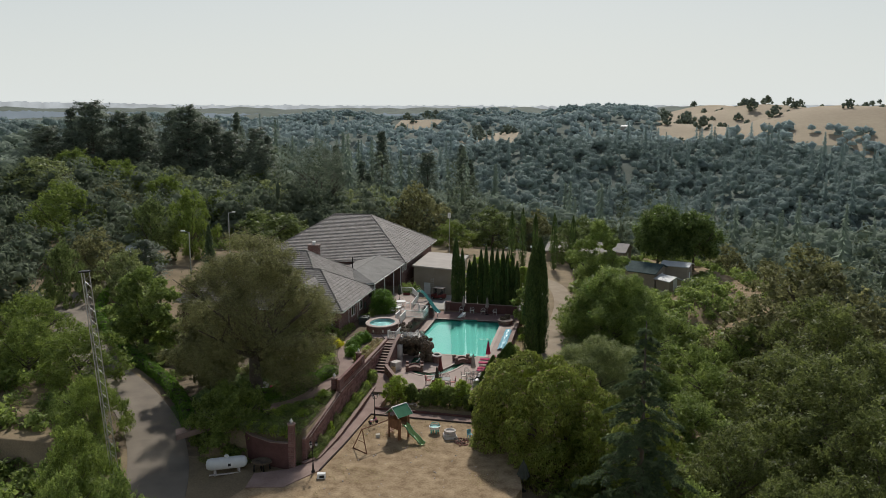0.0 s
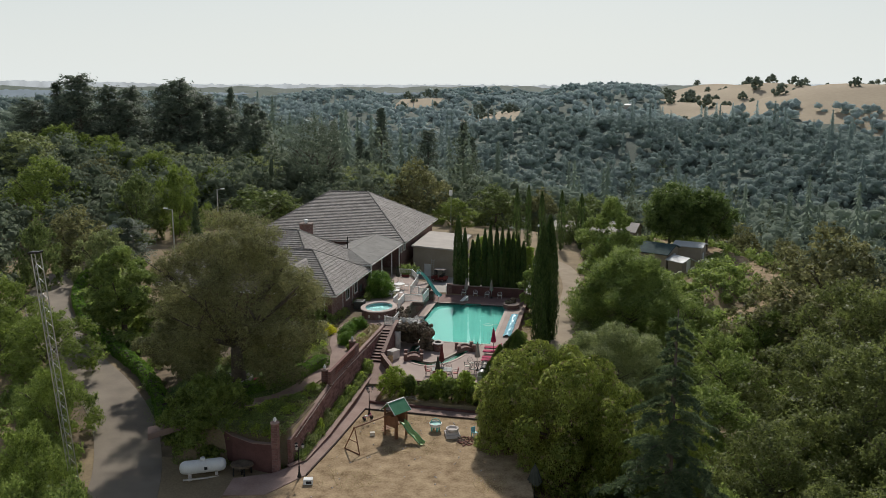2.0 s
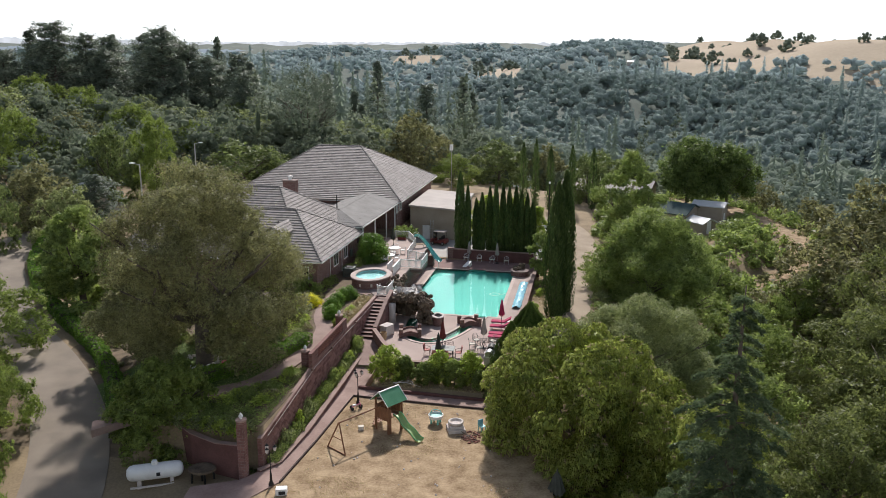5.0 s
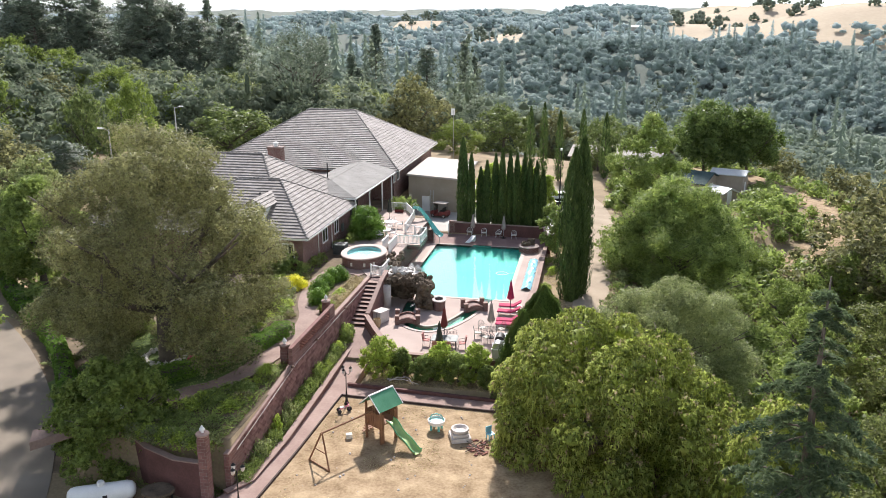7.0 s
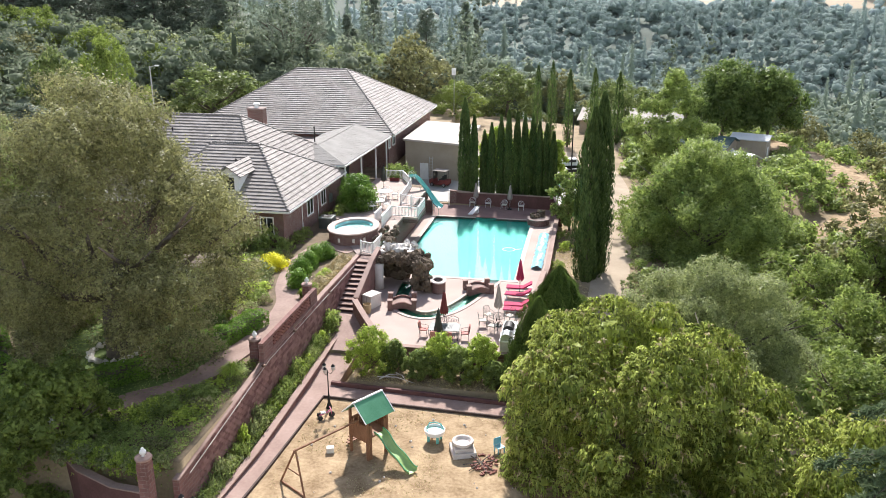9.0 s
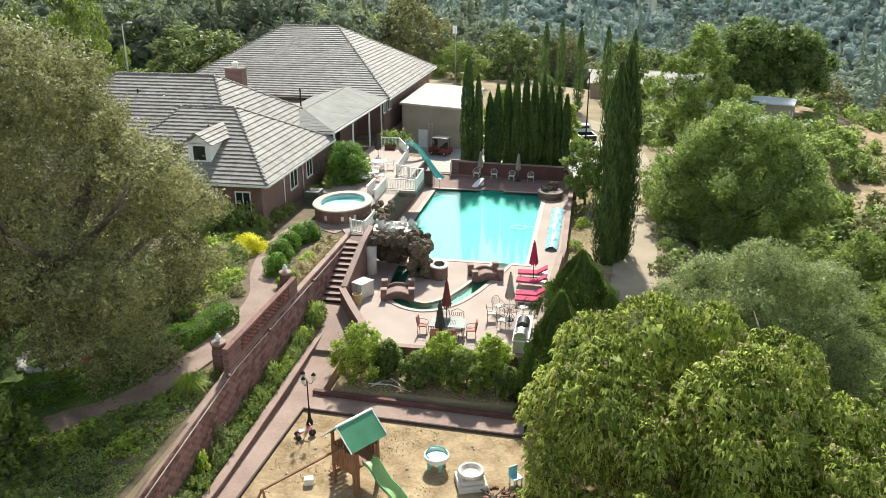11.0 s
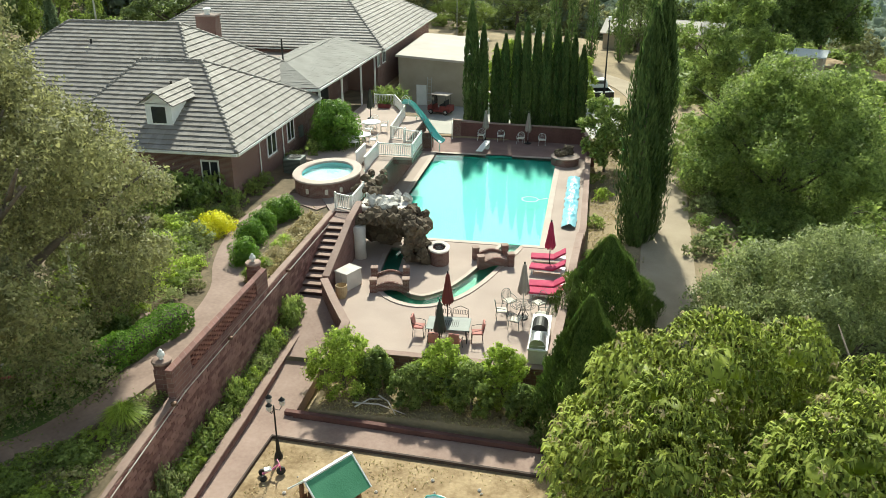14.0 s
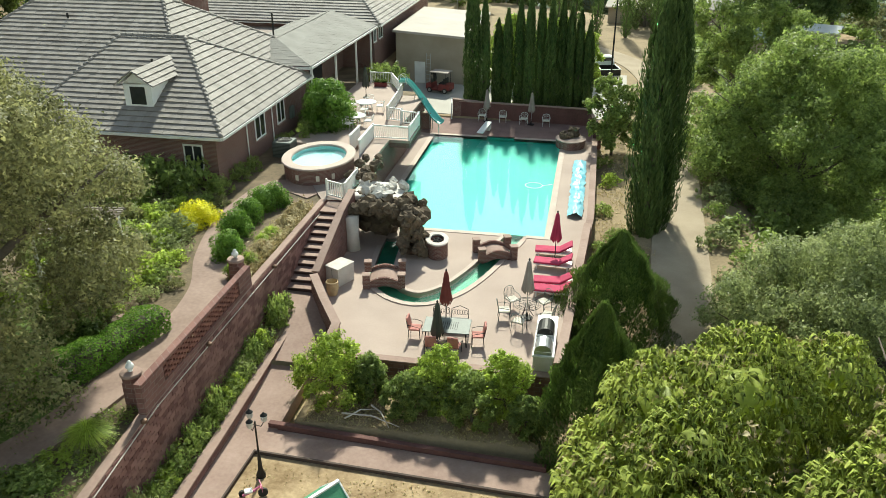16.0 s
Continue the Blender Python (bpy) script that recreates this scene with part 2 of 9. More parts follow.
def prism(bm, outline, z0, z1):
    """An upright prism over a closed outline of (x, y), counter-clockwise."""
    lo = [bm.verts.new((x, y, z0)) for x, y in outline]
    hi = [bm.verts.new((x, y, z1)) for x, y in outline]
    n = len(lo)
    for i in range(n):
        bm.faces.new((lo[i], lo[(i + 1) % n], hi[(i + 1) % n], hi[i]))
    bm.faces.new(hi)
    bm.faces.new(lo[::-1])
    return bm


def lathe(bm, profile, seg=16, at=(0, 0, 0), cap=True):
    """A turned solid from (radius, height) pairs."""
    rings = [[bm.verts.new((at[0] + r * math.cos(2 * math.pi * k / seg), at[1] + r * math.sin(2 * math.pi * k / seg), at[2] + z)) for k in range(seg)] for r, z in profile]
    for u, v in zip(rings, rings[1:]):
        for k in range(seg):
            bm.faces.new((u[k], u[(k + 1) % seg], v[(k + 1) % seg], v[k]))
    if cap:
        bm.faces.new(rings[0][::-1])
        bm.faces.new(rings[-1])
    return bm


# ---------------------------------------------------------------- leaves
def leaves(rng, centres, normals, size, aspect=0.5, spread=0.7, tri=False):
    """Leaf blades (one bent diamond each) at centres, facing roughly along normals. Returns vertices, faces."""
    n = len(centres)
    nr = normals + rng.normal(0, spread, (n, 3))
    nr /= np.linalg.norm(nr, axis=1)[:, None] + 1e-9
    a = np.cross(nr, rng.normal(0, 1, (n, 3)))
    a /= np.linalg.norm(a, axis=1)[:, None] + 1e-9
    b = np.cross(nr, a)
    s = (size * rng.uniform(0.6, 1.35, n))[:, None]
    if tri:
        v = np.stack([centres - a * s, centres + b * s * aspect * 1.5, centres + a * s], 1).reshape(-1, 3)
        return v, np.arange(3 * n, dtype=np.int32).reshape(n, 3)
    v = np.stack([centres - a * s, centres + b * s * aspect + nr * s * 0.15, centres + a * s, centres - b * s * aspect + nr * s * 0.15], 1).reshape(-1, 3)
    return v, np.arange(4 * n, dtype=np.int32).reshape(n, 4)


CLUMP = {}


def outer(c, lobes, k, depth=0.85):
    """Which of the points c, each on its own lobe k, lie inside no other lobe."""
    ok = np.ones(len(c), dtype=bool)
    for i, (x, y, z, r, q) in enumerate(lobes):
        e = (c - [x, y, z]) / [1, 1, max(q, 0.2)]
        ok &= ((e * e).sum(1) > (depth * r) ** 2) | (k == i)
    return ok


def lobe_cloud(rng, lobes, n, size, aspect=0.5, inner=0.12, shell=0.22, up=0.25, tri=False, spread=0.7, per=0, gaps=(), loose=0.2):
    """Leaves on the shells of many lobes (x, y, z, radius, squash), with a few broad ones inside.
    per: leaves in each twig's tuft, loose: the tuft's size by its lobe; gaps: (x, y, z, radius) left bare."""
    lobes = np.asarray(lobes, dtype=float)
    w = lobes[:, 3] ** 2
    nt = max(6, n // per) if per else n
    want = nt
    nt = int(nt * 1.8) if per else nt
    k = rng.choice(len(lobes), nt, p=w / w.sum())
    d = rng.normal(0, 1, (nt, 3))
    d[:, 2] += up
    d /= np.linalg.norm(d, axis=1)[:, None]
    r = lobes[k, 3] * (1 - np.abs(rng.normal(0, shell, nt)))
    r *= 1 + 0.12 * np.sin(d[:, 0] * 7 + k) * np.sin(d[:, 1] * 6 + 2 * k)
    if per:
        r *= rng.uniform(0.9, 1.12, nt)
    c = lobes[k, :3] + d * r[:, None] * np.stack([np.ones(nt), np.ones(nt), lobes[k, 4]], 1)
    if per:                                             # twigs buried in the crown carry few leaves
        keep = np.flatnonzero(outer(c, lobes, k) | (rng.uniform(0, 1, nt) < 0.2))[:want]
        c, d, k = c[keep], d[keep], k[keep]
        nt = len(c)
    if gaps:
        keep = np.ones(nt, dtype=bool)
        for x, y, z, q in gaps:
            keep &= np.linalg.norm(c - [x, y, z], axis=1) > q
        c, d, k = c[keep], d[keep], k[keep]
        nt = len(c)
    if per:
        off = rng.normal(0, 1, (nt, per, 3))
        c = (c[:, None] + off * (lobes[k, 3] * loose * rng.uniform(0.6, 1.3, nt))[:, None, None]).reshape(-1, 3)
        d = (d[:, None] * 0.75 + off * 0.4).reshape(-1, 3)
        d /= np.linalg.norm(d, axis=1)[:, None] + 1e-9
    n2 = len(c)
    v, f = leaves(rng, c, d + np.array([0, 0, 0.3]), np.full(n2, size), aspect, spread, tri)
    CLUMP["n"] = np.repeat(d, f.shape[1], axis=0)
    m = int(n * inner)
    if m:
        k = rng.choice(len(lobes), m, p=w / w.sum())
        d2 = rng.normal(0, 1, (m, 3))
        d2 /= np.linalg.norm(d2, axis=1)[:, None]
        c2 = lobes[k, :3] + d2 * (lobes[k, 3] * 0.55 * rng.uniform(0.2, 1, m))[:, None]
        for x, y, z, q in gaps:
            keep = np.linalg.norm(c2 - [x, y, z], axis=1) > q * 0.8
            c2, d2 = c2[keep], d2[keep]
        v2, f2 = leaves(rng, c2, d2, np.full(len(c2), size * (1.7 if per else 2.4)), 0.7, 0.7, tri)
        CLUMP["n"] = np.concatenate([CLUMP["n"], np.repeat(d2, f.shape[1], axis=0)])
        f = np.concatenate([f, f2 + len(v)])
        v = np.concatenate([v, v2])
    return v, f


def round_lobes(rng, R, H, z0, n, low=0.2, size=(0.24, 0.4), squash=0.85, wild=0.0):
    """Lobes of a broad crown of radius R, from z0 up to z0 + H; wild: how uneven its outline is."""
    out = []
    p = rng.uniform(0, 6.28, 4) if wild else np.zeros(4)
    for i in range(n):
        u = (i + 0.5) / n
        z = low + (1 - low) * u
        a = i * 2.399963 + rng.uniform(-0.5, 0.5)
        edge = math.sin(math.pi * min(1, 0.18 + 0.82 * u)) ** 0.6 if u < 0.999 else 0
        rr = R * edge * rng.uniform(0.5, 0.82)
        s = R * rng.uniform(*size)
        ragged = 1 + wild * (0.6 * math.sin(3 * a + p[0]) + 0.6 * math.sin(5 * a + 6 * u + p[1]) + 0.4 * math.sin(9 * u + p[2]))
        out.append((rr * ragged * math.cos(a), rr * ragged * math.sin(a), z0 + H * z * (1 + 0.3 * wild * math.sin(2 * a + p[3])) - s * 0.6 + rng.uniform(-0.04, 0.04) * H, s, squash))
    out.append((0, 0, z0 + H * 0.5, R * 0.55, H / R * 0.55))
    return out


def massed_lobes(rng, R, H, z0, masses, low=0.05, size=(0.2, 0.32), each=8, wild=0.15, squash=0.75):
    """Lobes in masses: the foliage of each limb is a cluster of small lobes, with dark gaps between the limbs."""
    out = []
    for x, y, z, s, q in round_lobes(rng, R, H, z0, masses, low, size, squash, wild)[:-1]:
        for i in range(each):
            d = rng.normal(0, 1, 3) + np.array([x / R * 0.8, y / R * 0.8, 0.55])
            d /= np.linalg.norm(d)
            r = s * rng.uniform(0.3, 0.5)
            k = (s - r * 0.55) * rng.uniform(0.85, 1.2)
            out.append((x + d[0] * k, y + d[1] * k, z + d[2] * k * q, r, 0.8))
        out.append((x, y, z, s * 0.6, q))
    out.append((0, 0, z0 + H * 0.45, R * 0.5, H / R * 0.5))
    return out


def clumps(g, lobes, n, leaf, core=0.72):
    """A far crown: n sprays of leaves on every side of its lobes, over a dense inner mass."""
    lobes = np.asarray(lobes, dtype=float)
    bm = bmesh.new()
    bmesh.ops.create_icosphere(bm, subdivisions=1, radius=1.0)
    bv = np.array([v.co[:] for v in bm.verts])
    bf = np.array([[v.index for v in f.verts] for f in bm.faces])
    bm.free()
    vs, fs, ns = [], [], []
    for k, (x, y, z, s, q) in enumerate(lobes):
        t = g.uniform(0, 6.28)
        d = np.stack([bv[:, 0] * math.cos(t) - bv[:, 1] * math.sin(t), bv[:, 0] * math.sin(t) + bv[:, 1] * math.cos(t), bv[:, 2]], 1)
        vs.append(d * (s * core * g.uniform(0.6, 1.25, len(d)))[:, None] * [1, 1, q] + [x, y, z])
        fs.append(bf + k * len(bv))
        ns.append(d)
    v, f = lobe_cloud(g, lobes, n, leaf, 0.6, 0.0, 0.1, 0.7, True, 0.5)
    k = len(lobes) * len(bv)
    return np.concatenate([*vs, v]), np.concatenate([*fs, f + k]), np.concatenate([*ns, CLUMP["n"]])


def cone_points(rng, R, H, n, tiers=0, power=0.8, droop=0.0):
    """Points and normals on a conical or columnar crown; tiers gives the layered boughs of a conifer."""
    u = rng.uniform(0, 1, n) ** 1.15
    a = rng.uniform(0, 2 * np.pi, n)
    r = R * (1 - u) ** power
    if tiers:
        ph = (u * tiers + 0.25 * np.sin(a * 3)) % 1
        r = r * (0.45 + 0.6 * (1 - ph)) * (0.75 + 0.35 * np.sin(a * 5 + np.floor(u * tiers) * 2.1))
    r = r * np.sqrt(rng.uniform(0.35, 1, n))
    z = u * H - droop * r
    c = np.stack([r * np.cos(a), r * np.sin(a), z], 1)
    nr = np.stack([np.cos(a), np.sin(a), np.full(n, 0.5)], 1)
    return c, nr


def trunk_bm(rng, h, r, limbs=5, spread=3.0, top=None):
    bm = bmesh.new()
    lean = [rng.uniform(-0.05, 0.05) * h for _ in range(2)]
    tube(bm, [(0, 0, -0.5), (0, 0, 0.3), (lean[0] * 0.5, lean[1] * 0.5, h * 0.5), (lean[0], lean[1], h)], [r * 1.5, r * 1.1, r * 0.85, r * 0.6], 10)
    for i in range(limbs):
        a = i * 2.4 + rng.uniform(-0.3, 0.3)
        s = spread * rng.uniform(0.6, 1.0)
        z1 = h * rng.uniform(0.55, 0.95)
        t = top or h * 1.6
        zt = z1 + (t - z1) * rng.uniform(0.4, 0.9)
        p0 = Vector((lean[0] * z1 / h, lean[1] * z1 / h, z1))
        p2 = Vector((s * math.cos(a), s * math.sin(a), zt))
        p1 = p0.lerp(p2, 0.5) + Vector((0, 0, -0.1 * s))
        tube(bm, [p0, p1, p2], [r * 0.5, r * 0.32, r * 0.1], 7)
        for j in range(2):
            b = a + rng.uniform(-0.9, 0.9)
            q = p1.lerp(p2, 0.4 + 0.3 * j)
            tube(bm, [q, q + Vector((math.cos(b) * s * 0.45, math.sin(b) * s * 0.45, s * 0.3))], [r * 0.2, r * 0.06], 5)
    return bm


def tree(name, label, category, at, R, H, clear, n, leaf, mat, seed, lobes=22, trunk=0.3, aspect=0.5, low=0.15, squash=0.85, size=(0.24, 0.4), group="", sx=1.0, limbs=6, shell=0.22, inner=0.12, tri=False, per=0, wild=0.0, gaps=(), mix=0.6, loose=0.2, each=0):
    """A broadleaf tree: trunk with limbs, and a crown of many small leaves on uneven lobes."""
    rng = np.random.default_rng(seed)
    ob = thing(name, label, category, at, group=group)
    part("trunk", trunk_bm(rng, max(clear, H * 0.35), trunk, limbs, R * 0.7, H * 0.85), M_bark, ob, smooth=True)
    shape = massed_lobes(rng, R, H - clear, clear, lobes, low, size, each, wild) if each else round_lobes(rng, R, H - clear, clear, lobes, low, size, squash, wild)
    v, f = lobe_cloud(rng, shape, n, leaf, aspect + (0.15 if tri else 0), inner, shell, 0.25, tri, 0.7, per, gaps, loose)
    v[:, 0] *= sx
    part("crown", raw("crown", v, f, mat, clump=CLUMP["n"], mix=mix), mat, ob)
    return ob


def conifer(name, label, category, at, R, H, n, leaf, mat, seed, tiers=0, power=0.8, clear=0.3, droop=0.0, aspect=0.3, group="", trunk=None):
    rng = np.random.default_rng(seed)
    ob = thing(name, label, category, at, group=group)
    bm = bmesh.new()
    tube(bm, [(0, 0, -0.5), (0, 0, H * 0.5), (0, 0, H * 0.97)], [trunk or 0.02 * H + 0.05, 0.012 * H + 0.03, 0.02], 8)
    part("trunk", bm, M_bark, ob, smooth=True)
    c, nr = cone_points(rng, R, H - clear, n, tiers, power, droop)
    c[:, 2] += clear
    v, f = leaves(rng, c, nr, np.full(n, leaf), aspect, 0.6)
    part("crown", raw("crown", v, f, mat), mat, ob)
    return ob


# ---------------------------------------------------------------- ground
def sst(a, b, x):
    t = np.clip((x - a) / (b - a), 0, 1)
    return t * t * (3 - 2 * t)


DRIVE = [(-10, -64, -2.6), (-12.6, -56, -2.2), (-16, -49, -1.8), (-21, -42, -1.3), (-27.5, -35.5, -0.8), (-36, -28.5, -0.3), (-44, -20, 0.2), (-52, -10, 0.7), (-57, 2, 1.2), (-56, 20, 1.8)]
LANE = [(16.5, -28, -0.7), (16.7, -22, -0.5), (17.2, -12, -0.4), (17.8, 2, -0.2), (18.0, 14, 0.0), (16, 26, 0.2), (11, 34, 0.3)]
HILLROAD = [(30, 74, -2.6), (41, 68, -2.6), (49, 53, -3.0), (52, 40, -3.6), (50, 30, -4.4), (44, 20, -6)]
FAR_D = [60, 150, 250, 400, 600, 900, 1400, 2500, 6000]
FAR_A = [-50, -36, -24, -10, 4, 15, 32]
FAR_Z = [[0, 2, 8, 14, 12, 5, 10, 45, 90], [0, 2, 10, 15, 8, 0, 10, 45, 95], [-1, 2, 4, 5, 0, -5, 15, 50, 110],
         [-1, 0, -7, -14, -12, -2, 20, 55, 110], [-3, -4, -18, -25, -10, 12, 36, 60, 100], [-6, -12, -28, -28, -6, 27, 42, 50, 100], [-8, -14, -28, -24, 0, 30, 42, 50, 100]]


def near_line(x, y, pts):
    """Distance to a polyline and the height of its nearest point."""
    best, zz = np.full(x.shape, 1e9), np.zeros(x.shape)
    for (ax, ay, az), (bx, by, bz) in zip(pts, pts[1:]):
        dx, dy = bx - ax, by - ay
        t = np.clip(((x - ax) * dx + (y - ay) * dy) / (dx * dx + dy * dy), 0, 1)
        d = np.hypot(x - ax - t * dx, y - ay - t * dy)
        m = d < best
        best, zz = np.where(m, d, best), np.where(m, az + t * (bz - az), zz)
    return best, zz


def height(x, y):
    x, y = np.asarray(x, dtype=float), np.asarray(y, dtype=float)
    # the estate
    garden = 2.0 - 0.5 * sst(-30, -46, y)
    low = -1.2 - 0.8 * sst(-50, -62, y)
    z = np.where(x < -2.3, garden * (1 - sst(-47.9, -48.2, y)) + (low - 0.3) * sst(-47.9, -48.2, y), low)
    z = np.where((x >= -2.3) & (y > -49), -1.5, z)
    z = np.where((x >= -2.3) & (y > -31.2), -0.5, z)
    z = np.where((x >= 1.3) & (y > -34.6) & (y <= -31.2), -0.85, z)
    court = 0.1
    z = np.where((y > 4.8) & (x > -7.2), court, z)
    z = np.where((y > 9.5) & (x > -30) & (x <= -7.2), 2.0, z)
    # slopes away from it
    z = z - 3.2 * sst(-12, -24, x) * (1 - sst(0, 40, y)) * (x < -2.3)
    z = z + (-0.8 - z) * np.where(y > -31.2, sst(11.9, 12.3, x), sst(10.9, 12.3, x)) * (y < 4)
    z = z - 7.0 * sst(19.5, 38, x) - 0.05 * np.maximum(x - 38, 0) - 3.0 * sst(8, 24, x) * sst(-30, -46, y)
    z = z - 0.06 * np.maximum(-58 - y, 0)
    z = z + 5 * sst(28, 44, x) * sst(0, 40, y)
    # the country beyond
    d = np.hypot(x - 22, y + 112)
    az = np.degrees(np.arctan2(x - 22, y + 112))
    fz = np.stack([np.interp(d, FAR_D, row) for row in FAR_Z])
    ai = np.clip(np.interp(az, FAR_A, np.arange(len(FAR_A))), 0, len(FAR_A) - 1.001)
    i = ai.astype(int)
    w = ai - i
    w = w * w * (3 - 2 * w)
    lo = np.take_along_axis(fz, i[None], 0)[0]
    hi = np.take_along_axis(fz, (i + 1)[None], 0)[0]
    far = lo + (hi - lo) * w
    roll = np.sin(x / 83 + 1.3) * np.sin(y / 71) * 0.02 * np.minimum(d, 900) + np.sin(x / 31) * np.sin(y / 27 + 2) * 0.006 * np.minimum(d, 600)
    far = far + roll * sst(150, 400, d)
    k = sst(62, 120, np.hypot(x + 3, y + 12))
    z = z + (far - z) * k
    for pts, half in ((DRIVE, 3.2), (LANE, 2.2), (HILLROAD, 4.0)):
        ld, lz = near_line(x, y, pts)
        z = z + (lz - z) * (1 - sst(half, half + 4, ld)) * np.where((x > -2.3) & (x < 12.3) & (pts is not HILLROAD), 0, 1)
    return z


def H1(x, y):
    return float(height(np.array([x]), np.array([y]))[0])


def spaced(core0, core1, step, ends, extra=()):
    s = list(np.arange(core0, core1 + 0.01, step))
    for e, sign in ((ends[0], -1), (ends[1], 1)):
        p, st = (core0 if sign < 0 else core1), step
        while (p - e) * sign < 0:
            st *= 1.09
            p += sign * st
            s.append(p)
    return np.array(sorted(set(s) | set(extra)))


gx = spaced(-70, 70, 1.25, (-6000, 6000), (-2.31, -2.29, 11.89, 12.31, -7.21, -7.19, 1.29, 1.31))
gy = spaced(-75, 85, 1.25, (-700, 7000), (-47.9, -48.2, -31.21, -31.19, -34.61, -34.59, 4.79, 4.81, -48.99, -49.01))
X, Y = np.meshgrid(gx, gy)
Z = height(X, Y)
Z[(X > -2.0) & (X < 11.5) & (Y > -31) & (Y < 4.5)] = -4.0   # the pit under the pool terrace
nx, ny = len(gx), len(gy)
idx = np.arange(nx * ny).reshape(ny, nx)
quads = np.stack([idx[:-1, :-1], idx[:-1, 1:], idx[1:, 1:], idx[1:, :-1]], -1).reshape(-1, 4)
def grassy(x, y):
    """Where the far hills are open, dry grass."""
    d, az = np.hypot(x - 22, y + 112), np.degrees(np.arctan2(x - 22, y + 112))
    edge = 30 * np.sin(az * 1.7) + 20 * np.sin(az * 4.1 + 1)
    hill = (d > 830 + edge) & (d < 1900) & (az > 4.2)
    return hill | ((d > 960) & (d < 1230) & (np.abs(az + 7.3) < 1.9)) | ((d > 1180) & (d < 1400) & (np.abs(az + 12.5) < 1.6)) | ((d > 760) & (d < 830) & (np.abs(az + 4) < 0.9))


cx, cy = (X[:-1, :-1] + X[1:, 1:]) / 2, (Y[:-1, :-1] + Y[1:, 1:]) / 2
dist = np.hypot(cx - 22, cy + 112)
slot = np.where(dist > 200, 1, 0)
slot = np.where((dist > 200) & (grassy(cx, cy) | grassy(cx + 0.08 * (cx - 22), cy + 0.08 * (cy + 112))), 2, slot)
slot = np.where((cx < -2.3) & (cx > -27) & (cy > -48) & (cy < 12), 3, slot)
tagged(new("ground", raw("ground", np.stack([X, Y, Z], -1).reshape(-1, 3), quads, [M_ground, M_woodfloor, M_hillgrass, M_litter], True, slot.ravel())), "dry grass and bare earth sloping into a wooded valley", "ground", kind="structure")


def ribbon(name, pts, half, mat, label, category="road", lift=0.06, n=60):
    """A strip of paving along a line, smoothly curved."""
    p = np.array(pts, dtype=float)
    s = np.linspace(0, len(p) - 1, n)
    out = []
    for q in s:
        i = min(int(q), len(p) - 2)
        t = q - i
        p0, p1, p2, p3 = p[max(i - 1, 0)], p[i], p[i + 1], p[min(i + 2, len(p) - 1)]
        out.append(0.5 * (2 * p1 + (p2 - p0) * t + (2 * p0 - 5 * p1 + 4 * p2 - p3) * t * t + (3 * p1 - p0 - 3 * p2 + p3) * t ** 3))
    out = np.array(out)
    d = np.gradient(out[:, :2], axis=0)
    d /= np.linalg.norm(d, axis=1)[:, None]
    nrm = np.stack([-d[:, 1], d[:, 0]], 1)
    hw = half if np.ndim(half) else np.full(n, half)
    vs, fs = [], []
    cols = [-1, -0.5, 0, 0.5, 1]
    for c in cols:
        q = out.copy()
        q[:, :2] += nrm * (hw * c)[:, None]
        q[:, 2] += lift
        vs.append(q)
    for c in (1, -1):
        q = vs[-1 if c > 0 else 0].copy()
        q[:, :2] += nrm * 0.05 * c
        q[:, 2] -= 0.5
        vs = vs + [q] if c > 0 else [q] + vs
    k = len(vs)
    v = np.stack(vs, 1).reshape(-1, 3)
    ii = np.arange(n * k).reshape(n, k)
    f = np.stack([ii[:-1, :-1], ii[1:, :-1], ii[1:, 1:], ii[:-1, 1:]], -1).reshape(-1, 4)
    return tagged(new(name, raw(name, v, f[:, ::-1], mat)), label, category, kind="structure")


ribbon("driveway", DRIVE, 2.6, M_asphalt, "worn grey asphalt driveway curving round a hedge")
ribbon("lane", LANE, 1.5, M_roadbed, "pale concrete lane beside tall cypresses")
ribbon("dirt_road", HILLROAD, 3.0, M_yard, "bare dirt road on the hillside")

# ---------------------------------------------------------------- pool terrace
from mathutils.geometry import tessellate_polygon


def slab(outline, holes, z0, z1):
    """A slab over an outline with holes: top, and sides down to z0."""
    bm = bmesh.new()
    loops = [[Vector((x, y, z1)) for x, y in lp] for lp in [outline, *holes]]
    flat = [p for lp in loops for p in lp]
    hi = [bm.verts.new(p) for p in flat]
    for t in tessellate_polygon(loops):
        try:
            bm.faces.new([hi[i] for i in t])
        except ValueError:
            pass
    k = 0
    for lp in loops:
        n = len(lp)
        lo = [bm.verts.new((p.x, p.y, z0)) for p in lp]
        for i in range(n):
            bm.faces.new((hi[k + i], hi[k + (i + 1) % n], lo[(i + 1) % n], lo[i]))
        k += n
    bmesh.ops.recalc_face_normals(bm, faces=bm.faces)
    for f in bm.faces:
        if abs(f.normal.z) > 0.9 and f.normal.z < 0:
            f.normal_flip()
    return bm


def offset_line(pts, w):
    out = []
    for i, p in enumerate(pts):
        a, b = pts[max(i - 1, 0)], pts[min(i + 1, len(pts) - 1)]
        d = Vector((b[0] - a[0], b[1] - a[1])).normalized()
        out.append((p[0] - d.y * w, p[1] + d.x * w))
    return out


